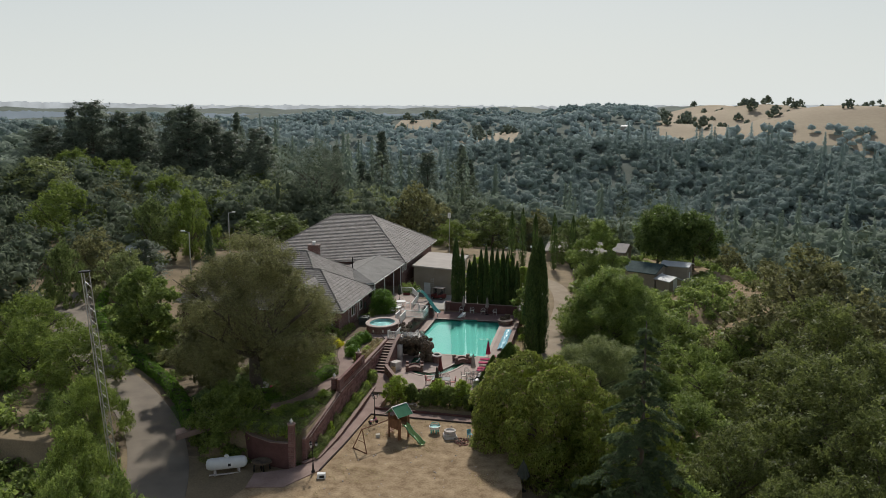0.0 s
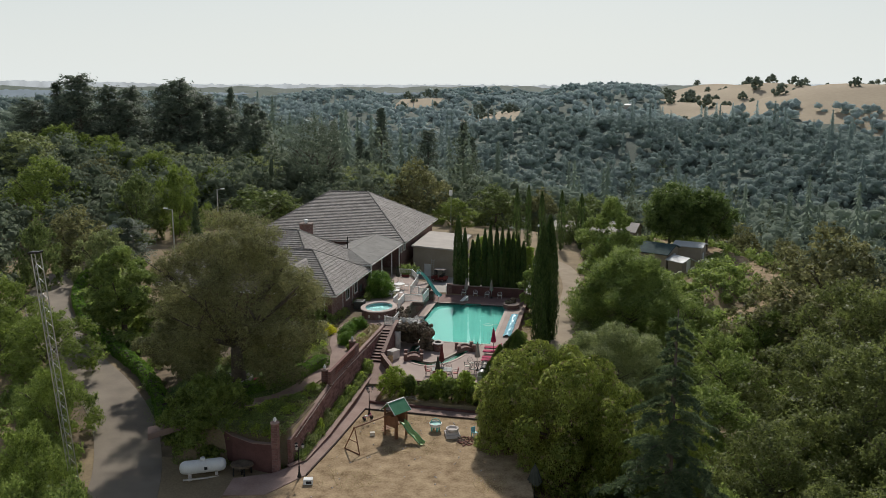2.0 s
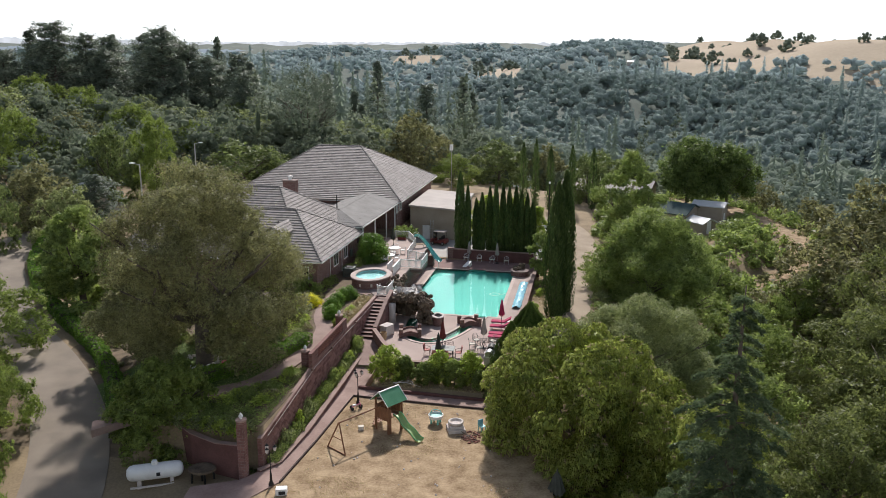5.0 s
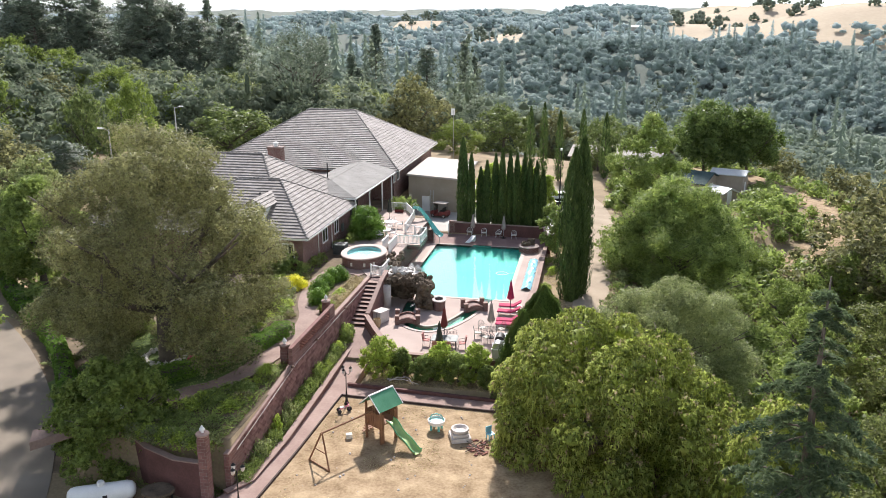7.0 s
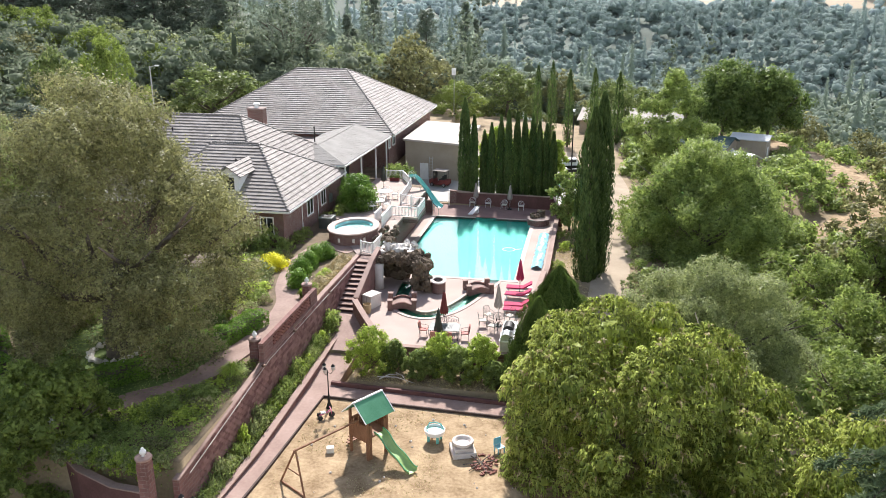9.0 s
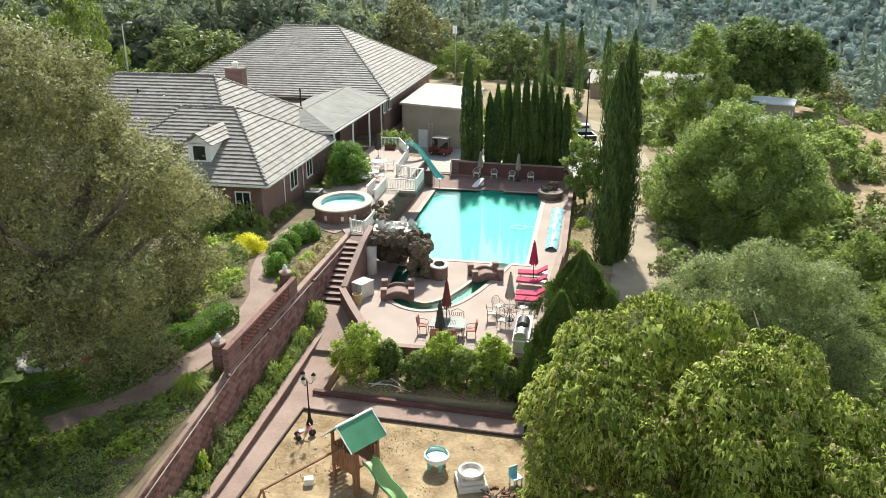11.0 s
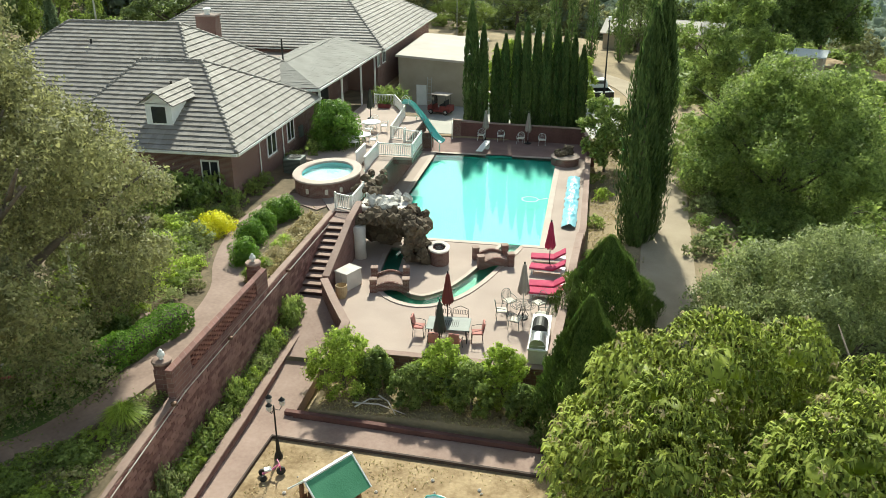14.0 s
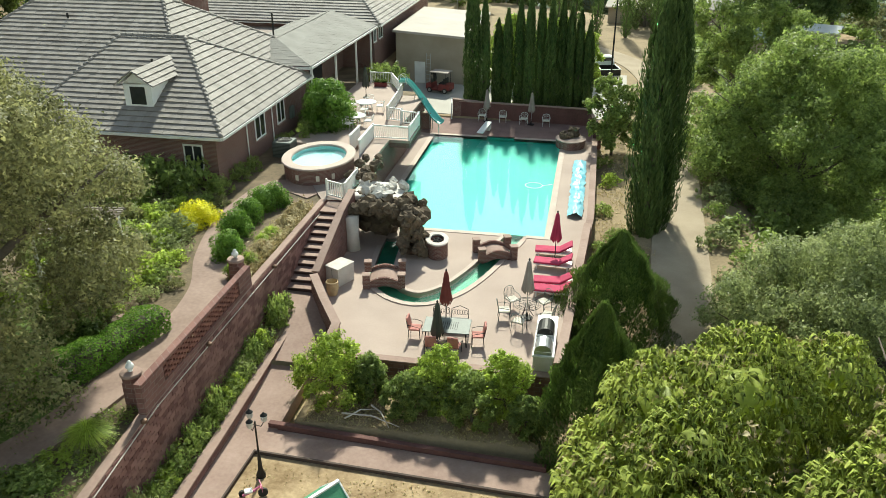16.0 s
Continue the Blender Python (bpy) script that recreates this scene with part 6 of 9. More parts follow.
tagged(new("upper_paving", mesh_of("upper_paving", slab([(-7.7, -10.6), (-2.4, -10.6), (-1.3, -19.4), (-1.3, -8.95), (0.1, -8.95), (0.0, -5.3), (-1.3, -5.2), (-1.3, 2.4), (-3.1, 2.4), (-4.9, 6.0), (-7.7, 6.0)], [], 2.1, 2.28), M_deck)), "pale paving of the upper terrace and balcony", "pavement", kind="structure")
part("fascia", boxes((-1.32, 0.02, -8.85, -5.4, 1.75, 2.1)), M_housebrick, bpy.data.objects["upper_terrace"])
tagged(new("stair_landing", mesh_of("stair_landing", boxes((-2.12, -0.9, -20.3, -19.3, -0.5, 2.02), bevel=0.01), M_conc)), "concrete landing at the head of the steps", "pavement", kind="structure")

M_spaplaster = material("pale_blue_plaster", (0.34, 0.56, 0.58), (0.42, 0.64, 0.66), 0.8, 0.6, 0.0, 8.0)
spa = thing("spa", "round raised brick spa with pale coping and light blue water", "hot tub", (-4.05, -14.95, 0))
bm = bmesh.new()
lathe(bm, [(2.0, 1.0), (2.0, 2.96), (1.6, 2.96), (1.6, 2.3)], 36, cap=False)
bmesh.ops.scale(bm, vec=(1, 1.28, 1), verts=bm.verts)
part("drum", bm, M_housebrick, spa)
bm = bmesh.new()
lathe(bm, [(1.58, 2.95), (2.1, 2.95), (2.14, 3.01), (2.1, 3.07), (1.6, 3.07), (1.55, 3.01), (1.58, 2.95)], 36, cap=False)
bmesh.ops.scale(bm, vec=(1, 1.28, 1), verts=bm.verts)
part("coping", bm, M_coping, spa)
bm = bmesh.new()
lathe(bm, [(1.585, 2.94), (1.585, 2.45), (0.01, 2.4)], 36, cap=False)
bmesh.ops.scale(bm, vec=(1, 1.28, 1), verts=bm.verts)
part("basin", bm, M_spaplaster, spa)
bm = bmesh.new()
bm.faces.new([bm.verts.new((1.59 * math.cos(k * math.pi / 18), 1.59 * math.sin(k * math.pi / 18), 2.88)) for k in range(36)])
bmesh.ops.scale(bm, vec=(1, 1.28, 1), verts=bm.verts)
part("spa_water", bm, M_water, spa).visible_shadow = False
for a in (-70, -45, -105):
    x, y = 2.0 * math.cos(radians(a)), 2.56 * math.sin(radians(a))
    bm = bmesh.new()
    box(bm, -0.03, 0.03, -0.1, 0.1, 2.3, 2.62, 0.02, pose(x, y, 0, 0, 0, a))
    part("niche_light", bm, M_cream, spa)


def railing(pts, z, label="white painted balustrade along the terrace", h=0.95, group="terrace balustrades", gap=0.13):
    ob = thing("balustrade", label, "railing", (0, 0, 0), group=group)
    for a, b in zip(pts, pts[1:]):
        a, b = Vector((*a, z)), Vector((*b, z))
        L = (b - a).length
        d = (b - a).normalized()
        r = Matrix.Translation(a) @ Matrix.Rotation(math.atan2(d.y, d.x), 4, "Z")
        bm = bmesh.new()
        box(bm, 0, L, -0.045, 0.045, h - 0.08, h, 0.01, r)
        part("top_rail", bm, M_white, ob)
        bm = bmesh.new()
        box(bm, 0, L, -0.03, 0.03, 0.08, 0.15, 0.0, r)
        part("bottom_rail", bm, M_white, ob)
        n = max(2, int(L / gap))
        for k in range(1, n):
            bm = bmesh.new()
            box(bm, k * L / n - 0.018, k * L / n + 0.018, -0.018, 0.018, 0.1, h - 0.05, 0.0, r)
            part("baluster", bm, M_white, ob)
        for s in (0, L):
            bm = bmesh.new()
            box(bm, s - 0.055, s + 0.055, -0.055, 0.055, 0, h + 0.06, 0.012, r)
            part("post", bm, M_white, ob)
    return ob


railing([(-2.4, -8.85), (0.02, -8.85), (-0.06, -5.4), (-1.4, -5.2)], 2.28)
railing([(-2.6, -4.4), (-2.9, 0.2), (-3.1, 2.3), (-4.8, 5.9), (-6.6, 5.9)], 2.28)
railing([(-1.4, -4.8), (-2.5, -4.5)], 2.28)
railing([(-2.3, -18.9), (-1.2, -19.35), (-1.2, -16.8)], 2.1)


def panel(a, b, z, h, name="solid_balustrade"):
    ob = thing(name, "solid white panelled balustrade", "railing", group="terrace balustrades")
    a, b = Vector((*a, z)), Vector((*b, z))
    L = (b - a).length
    r = Matrix.Translation(a) @ Matrix.Rotation(math.atan2(b.y - a.y, b.x - a.x), 4, "Z")
    bm = bmesh.new()
    box(bm, 0, L, -0.04, 0.04, 0, h, 0.01, r)
    part("panel", bm, M_white, ob)
    bm = bmesh.new()
    box(bm, -0.05, L + 0.05, -0.08, 0.08, h, h + 0.07, 0.015, r)
    part("cap", bm, M_white, ob)


panel((-2.45, -8.85), (-2.4, -12.2), 1.9, 1.25)
panel((-3.1, -9.6), (-3.1, -11.8), 2.2, 1.1)

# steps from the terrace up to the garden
# risers near-black: the shade under each tread is put into their brick
M_shaded_riser = material("shaded_brick_riser", (0.03, 0.018, 0.015), (0.085, 0.045, 0.037), 3.0, 0.9, 0.5, 14.0)
steps = thing("garden_steps", "flight of concrete steps between brick walls", "stairs")
for i in range(11):
    y1 = -20.3 - (10 - i) * 0.52
    bm = boxes((-2.12, -0.88, y1 - 0.54, y1, -0.5, 0.1825 * (i + 1) - 0.02))
    part("riser", bm, M_shaded_riser, steps)
    part("tread", boxes((-2.12, -0.88, y1 - 0.575, y1 - 0.002, 0.1825 * (i + 1) - 0.02, 0.1825 * (i + 1) + 0.02), bevel=0.008), M_conc, steps)
hr = thing("wall_conduit", "thin pale conduit clipped along the retaining wall", "conduit")
for y in (-22, -26, -30, -34, -38, -42, -46):
    z = 1.9 if y > -38 else 1.9 + (y + 38) * 0.12
    part("clip", boxes((-2.11, -2.06, y - 0.03, y + 0.03, z - 0.04, z + 0.04)), M_steel, hr)
part("pipe", tube(bmesh.new(), [(-2.075, -20.5, 1.9), (-2.075, -30, 1.9), (-2.075, -38, 1.9), (-2.075, -47.5, 0.76)], 0.02, 6), M_palestone, hr)
for y in (-34.2, -39.0, -27.5):
    wl = thing("wall_lamp", "small round bronze lamp on the retaining wall", "lamp", (-2.1, y, 2.02), group="lamps on the retaining wall")
    part("shade", lathe(bmesh.new(), [(0.02, 0.1), (0.1, 0.06), (0.12, -0.04), (0.09, -0.06)], 12, (0.1, 0, 0)), M_bronze, wl)
    part("arm", boxes((-0.03, 0.12, -0.02, 0.02, -0.02, 0.02)), M_bronze, wl)

# sloping wall at the corner of the terrace
wall_run("corner_wall", [(-0.75, -26.0, -0.5, 0.95), (0.4, -27.9, -0.8, 0.75), (1.45, -29.5, -1.0, 0.55), (1.45, -31.0, -1.2, 0.3)], 0.3, "sloping red brick wall at the terrace corner", M_housebrick, cap=0.07)


# grotto of dark rock over the stream
def rock_mesh(name, seed, sub=2):
    bm = bmesh.new()
    bmesh.ops.create_icosphere(bm, subdivisions=sub, radius=0.5)
    for v in bm.verts:
        n = v.co.normalized()
        k = 1 + 0.5 * noise.noise(n * 1.7 + Vector((seed * 3.1, 0, 0))) + 0.4 * noise.noise(n * 4.3 + Vector((0, seed * 2.7, 0))) + 0.25 * noise.noise(n * 9.0)
        v.co = n * 0.5 * k
    return mesh_of(name, bm, M_rock)


ROCKS = [rock_mesh("rock", s) for s in range(5)]
PALE = [m.copy() for m in ROCKS[:3]]
for m in PALE:
    m.materials[0] = M_whiterock
grotto = thing("rock_grotto", "arched grotto of dark rough lava rock over a stream", "rock formation")
g = np.random.default_rng(5)


def rock(owner, x, y, z, s, sz=None, pale=False):
    ob = new("rock", (PALE if pale else ROCKS)[int(g.integers(0, 3 if pale else 5))])
    ob.parent = owner
    ob.matrix_basis = pose(x, y, z, g.uniform(0, 360), g.uniform(-25, 25), g.uniform(0, 360)) @ Matrix.Diagonal((s, s * g.uniform(0.8, 1.15), sz or s * g.uniform(0.7, 1.0), 1))


for i in range(95):      # the pier towards the pool
    u = i / 95
    rock(grotto, 2.8 + 0.5 * g.uniform(-1, 1) + 0.25 * (1 - u), -20.9 + g.uniform(-0.7, 1.4), 0.1 + 2.45 * u, g.uniform(0.35, 0.72))
for i in range(60):      # the arch and roof
    u = i / 59
    rock(grotto, -0.6 + 3.3 * u, -20.4 + g.uniform(-0.35, 0.9), 2.05 + 0.25 * math.sin(math.pi * u) + g.uniform(-0.2, 0.15), g.uniform(0.4, 0.75))
for i in range(16):      # roof behind
    rock(grotto, g.uniform(-0.5, 2.8), g.uniform(-19.6, -18.3), 2.0 + g.uniform(-0.2, 0.25), g.uniform(0.9, 1.4), 0.8)
for i in range(10):      # back wall of the cave
    rock(grotto, g.uniform(-0.6, 3.0), -18.6 + g.uniform(-0.2, 0.2), g.uniform(0.2, 1.8), g.uniform(1.1, 1.5))
for i in range(14):      # rocks round the spa's outfall
    rock(grotto, -1.0 + g.uniform(-0.8, 0.8), g.uniform(-17.5, -13.8), 2.5 + g.uniform(0, 0.35), g.uniform(0.4, 0.8))
for i in range(12):      # sun-bleached stones on top
    rock(grotto, g.uniform(-0.6, 1.8), g.uniform(-19.6, -16.8), 2.55 + g.uniform(0, 0.15), g.uniform(0.45, 0.85), 0.4, True)
part("plaster_slab", boxes((-0.9, 1.9, -19.3, -16.9, 2.05, 2.42), bevel=0.12), M_whiterock, grotto, "bleached rock shelf")
bm = bmesh.new()
lathe(bm, [(0.42, 0), (0.36, 0.8), (0.4, 1.9)], 12, (-0.35, -20.9, 0))
for v in bm.verts:
    v.co += Vector((noise.noise(v.co * 2) * 0.12, noise.noise(v.co * 2 + Vector((5, 0, 0))) * 0.12, 0))
part("pier", bm, M_palestone, grotto, "pale concrete pier", smooth=True)


def bridge(at, rz, L, w, label):
    ob = thing("foot_bridge", label, "bridge", at, rz, group="bridges over the stream")
    bm = bmesh.new()
    n = 10
    top, bot = [], []
    for i in range(n + 1):
        x = -L / 2 + L * i / n
        z = 0.12 + 0.3 * math.sin(math.pi * i / n)
        top.append([bm.verts.new((x, s * w / 2, z)) for s in (-1, 1)])
        bot.append([bm.verts.new((x, s * w / 2, z - 0.14)) for s in (-1, 1)])
    for i in range(n):
        bm.faces.new((top[i][0], top[i + 1][0], top[i + 1][1], top[i][1]))
        bm.faces.new((bot[i][1], bot[i + 1][1], bot[i + 1][0], bot[i][0]))
    part("walkway", bm, M_conc, ob)
    for s in (-1, 1):
        bm = bmesh.new()
        rows = []
        for i in range(n + 1):
            x = -L / 2 + L * i / n
            z = 0.12 + 0.3 * math.sin(math.pi * i / n)
            y0, y1 = s * w / 2, s * (w / 2 + 0.14)
            rows.append([bm.verts.new(p) for p in ((x, y0, z - 0.3), (x, y1, z - 0.3), (x, y1, z + 0.16), (x, y0, z + 0.16))])
        for u, v in zip(rows, rows[1:]):
            for k in range(4):
                bm.faces.new((u[k], u[(k + 1) % 4], v[(k + 1) % 4], v[k]))
        bm.faces.new(rows[0])
        bm.faces.new(rows[-1][::-1])
        bmesh.ops.recalc_face_normals(bm, faces=bm.faces)
        part("parapet", bm, M_housebrick, ob)
        for e in (-1, 1):
            p = part("pier", boxes((e * L / 2 - 0.17, e * L / 2 + 0.17, s * (w / 2 + 0.07) - 0.17, s * (w / 2 + 0.07) + 0.17, 0, 0.72), bevel=0.01), M_housebrick, ob)
            part("pier_cap", boxes((e * L / 2 - 0.2, e * L / 2 + 0.2, s * (w / 2 + 0.07) - 0.2, s * (w / 2 + 0.07) + 0.2, 0.72, 0.78), bevel=0.015), M_conc, p)
    return ob


bridge((2.25, -24.2, 0), 12, 1.7, 1.3, "small arched brick bridge below the grotto")
bridge((7.2, -20.3, 0), 22, 1.7, 1.1, "small arched brick bridge near the pool")

pit = thing("fire_pit", "oval brick fire pit with a pale stone top", "fire pit", (4.2, -20.7, 0), 15)
bm = bmesh.new()
lathe(bm, [(0.56, 0), (0.56, 0.82), (0.34, 0.82), (0.34, 0.7)], 24)
bmesh.ops.scale(bm, vec=(1, 1.45, 1), verts=bm.verts)
part("drum", bm, M_housebrick, pit)
bm = bmesh.new()
lathe(bm, [(0.36, 0.82), (0.6, 0.82), (0.63, 0.87), (0.6, 0.91), (0.37, 0.91), (0.35, 0.86)], 24, cap=False)
bmesh.ops.scale(bm, vec=(1, 1.45, 1), verts=bm.verts)
part("rim", bm, M_palestone, pit)
bm = bmesh.new()
for k in range(14):
    a = k * 2.4
    r = 0.06 * math.sqrt(k)
    bmesh.ops.create_icosphere(bm, subdivisions=1, radius=0.07, matrix=Matrix.Translation((r * math.cos(a), r * 1.45 * math.sin(a), 0.8)))
part("coals", bm, M_black, pit)

# water slide beside the pool
slide = thing("pool_slide", "turquoise water slide on steel legs at the pool", "slide")
pts = smooth_line([(-3.1, 1.7, 3.45), (-2.5, 1.75, 3.4), (-1.7, 1.7, 2.5), (-0.8, 1.4, 1.4), (-0.15, 0.9, 0.85), (0.35, 0.4, 0.72)], 18)
bm = bmesh.new()
rows = []
for i, p in enumerate(pts):
    a, b = Vector(pts[max(i - 1, 0)]), Vector(pts[min(i + 1, len(pts) - 1)])
    d = (b - a).normalized()
    s = Vector((d.y, -d.x, 0)).normalized()
    up = s.cross(d)
    if up.z < 0:
        up = -up
    rows.append([bm.verts.new(Vector(p) + s * 0.36 * math.cos(t) + up * (0.3 - 0.3 * math.sin(t))) for t in np.linspace(0, math.pi, 9)])
for u, v in zip(rows, rows[1:]):
    for k in range(8):
        bm.faces.new((u[k], u[k + 1], v[k + 1], v[k]))
ch = part("chute", bm, M_turq, slide, smooth=True)
sol = ch.modifiers.new("thickness", "SOLIDIFY")
sol.thickness = 0.03
for x, y, z in ((-1.9, 1.45, 2.6), (-1.7, 1.95, 2.5), (-0.6, 1.0, 1.15), (-0.5, 1.5, 1.15), (0.2, 0.3, 0.7)):
    part("leg", tube(bmesh.new(), [(x, y, 0.0), (x, y, z)], 0.03, 8), M_steel, slide)
for s in (-0.3, 0.3):
    part("grab_rail", tube(bmesh.new(), [(-3.1, 1.7 + s, 2.3), (-3.15, 1.7 + s, 4.0), (-2.9, 1.7 + s, 4.15), (-2.6, 1.7 + s, 3.9), (-2.5, 1.7 + s, 3.4)], 0.022, 8), M_white, slide)
wall_run("slide_plinth", [(-2.6, 1.25, -0.1, 1.25), (-0.6, 1.5, -0.1, 1.25)], 0.5, "dark brick plinth below the slide", M_housebrick, cap=0.06)
gate = thing("garden_gate", "open white wooden gate at the back of the terrace", "gate", (0.55, 4.2, 0), 100)
part("gate_panel", boxes((0, 1.5, -0.03, 0.03, 0.1, 1.35), bevel=0.01), M_white, gate)
for x in (0.06, 1.44):
    part("stile", boxes((x - 0.06, x + 0.06, -0.045, 0.045, 0.05, 1.42), bevel=0.01), M_white, gate)
wall_run("gate_wall", [(0.5, 5.0, -0.2, 1.5), (2.6, 5.6, -0.2, 1.2)], 0.3, "low dark brick wall by the gate", M_housebrick, cap=0.06)

board = thing("diving_board", "white diving board on a low stand", "diving board", (3.72, 1.2, 0), -5)
part("plank", boxes((-0.25, 0.25, -1.9, 1.2, 0.5, 0.56), bevel=0.015), M_white, board)
part("stand", boxes((-0.22, 0.22, 0.5, 1.1, 0, 0.5), bevel=0.02), M_white, board)
ftn = thing("rock_fountain", "low round brick basin with dark rocks beside the pool", "fountain", (10.3, -1.0, 0))
bm = bmesh.new()
lathe(bm, [(1.05, 0), (1.05, 0.55), (0.8, 0.55), (0.8, 0.35)], 24)
part("basin_wall", bm, M_housebrick, ftn)
bm = bmesh.new()
lathe(bm, [(0.78, 0.55), (1.1, 0.55), (1.12, 0.62), (0.8, 0.62)], 24)
part("coping", bm, M_mortar, ftn)
for i in range(9):
    rock(ftn, g.uniform(-0.6, 0.6), g.uniform(-0.2, 0.8), 0.6 + g.uniform(0, 0.4), g.uniform(0.4, 0.7))
cover = thing("pool_cover", "crumpled blue plastic pool cover on the paving", "pool cover", (11.15, -9.5, 0.02))
bm = bmesh.new()
nx_, ny_ = 12, 60
grid = [[bm.verts.new((-0.45 + 0.9 * i / nx_ + 0.12 * noise.noise((i, j * 0.3, 1)), -5.0 + 10 * j / ny_, 0.06 + 0.22 * math.sin(math.pi * i / nx_) * (0.6 + 0.6 * noise.noise((i * 0.5, j * 0.4, 0)) + (0.5 if j < 14 else 0)))) for i in range(nx_ + 1)] for j in range(ny_ + 1)]
for j in range(ny_):
    for i in range(nx_):
        bm.faces.new((grid[j][i], grid[j][i + 1], grid[j + 1][i + 1], grid[j + 1][i]))
part("sheet", bm, M_blueplastic, cover, smooth=True)
ring = thing("pool_cleaner_hose", "white floating hose loop in the pool", "pool cleaner", (8.35, -9.4, -0.08))
part("hose", tube(bmesh.new(), [(0.55 * math.cos(k * math.pi / 12), 0.5 * math.sin(k * math.pi / 12), 0) for k in range(25)] + [(1.0, 0.3, 0), (1.15, 0.4, 0)], 0.04, 6), M_white, ring)

# ---------------------------------------------------------------- loose furniture of the terrace
def umbrella(at, h, mat, label, base=True, lean=0, wide=1.0):
    ob = thing("patio_umbrella", label, "umbrella", at, lean, group="closed patio umbrellas")
    part("pole", tube(bmesh.new(), [(0, 0, 0.02), (0, 0, h + 0.08)], 0.025, 8), M_iron if mat is not M_taupe else M_steel, ob)
    bm = bmesh.new()
    prof = [(r * wide if z > 0.3 else r, h - z) for r, z in ((0.22, 1.55), (0.24, 1.4), (0.19, 1.0), (0.13, 0.5), (0.08, 0.12), (0.03, 0))]
    seg = 24
    rows = [[bm.verts.new((r * (1 + 0.28 * math.cos(8 * 2 * math.pi * k / seg + i * 0.4)) * math.cos(2 * math.pi * k / seg), r * (1 + 0.28 * math.cos(8 * 2 * math.pi * k / seg + i * 0.4)) * math.sin(2 * math.pi * k / seg), z + (0.12 * math.cos(3 * k) if i == 0 else 0))) for k in range(seg)] for i, (r, z) in enumerate(prof)]
    for u, v in zip(rows, rows[1:]):
        for k in range(seg):
            bm.faces.new((u[k], u[(k + 1) % seg], v[(k + 1) % seg], v[k]))
    bm.faces.new(rows[-1])
    part("canopy", bm, mat, ob, smooth=True)
    bm = bmesh.new()
    lathe(bm, [(0.03, h), (0.05, h + 0.05), (0.01, h + 0.12)], 8)
    part("finial", bm, M_iron, ob)
    if base:
        bm = bmesh.new()
        lathe(bm, [(0.28, 0), (0.27, 0.05), (0.06, 0.09), (0.04, 0.3)], 14)
        part("foot", bm, M_iron, ob)
    return ob


umbrella((10.35, -20.47, 0), 2.75, M_redcloth, "closed bright red patio umbrella beside the loungers")
umbrella((9.45, -26.5, 0), 2.9, M_taupe, "closed taupe patio umbrella through an iron table")
umbrella((6.0, -27.9, 0), 2.75, M_maroon, "closed maroon patio umbrella behind the dining bench")
umbrella((6.0, -29.9, 0), 2.3, M_darkcloth, "closed dark green patio umbrella at the dining table")
umbrella((3.4, 4.3, 0), 2.6, M_taupe, "closed pale patio umbrella by the back wall")
umbrella((7.0, 4.0, 0), 2.6, M_taupe, "closed pale patio umbrella by the back wall")
umbrella((16.9, -47.53, H1(16.9, -47.53)), 2.75, M_darkcloth, "half-closed faded grey-green umbrella at the edge of the yard", wide=2.0)
umbrella((-5.7, 1.2, 2.28), 2.4, M_darkcloth, "closed dark patio umbrella on the upper terrace")


def lounger(at, rz):
    ob = thing("sun_lounger", "sun lounger with a bright pink-red mattress", "sun lounger", at, rz, group="red sun loungers")
    part("frame", boxes((-0.95, 0.95, -0.36, 0.36, 0.26, 0.31), bevel=0.01), M_white, ob)
    part("mattress", boxes((-0.97, 0.35, -0.35, 0.35, 0.31, 0.42), bevel=0.04), M_redcloth, ob)
    bm = bmesh.new()
    box(bm, 0, 0.75, -0.35, 0.35, 0, 0.11, 0.04, Matrix.Translation((0.34, 0, 0.33)) @ Matrix.Rotation(radians(-32), 4, "Y"))
    part("backrest", bm, M_redcloth, ob)
    for x in (-0.8, 0.75):
        for y in (-0.3, 0.3):
            part("leg", boxes((x - 0.03, x + 0.03, y - 0.03, y + 0.03, 0, 0.27)), M_white, ob)
    return ob


l0 = lounger((10.25, -19.75, 0), 2)
for x, y, r in ((10.3, -21.2, -4), (10.45, -23.25, 3), (10.5, -24.15, -2)):
    copy_thing(l0, pose(x, y, 0, 0, 0, r))


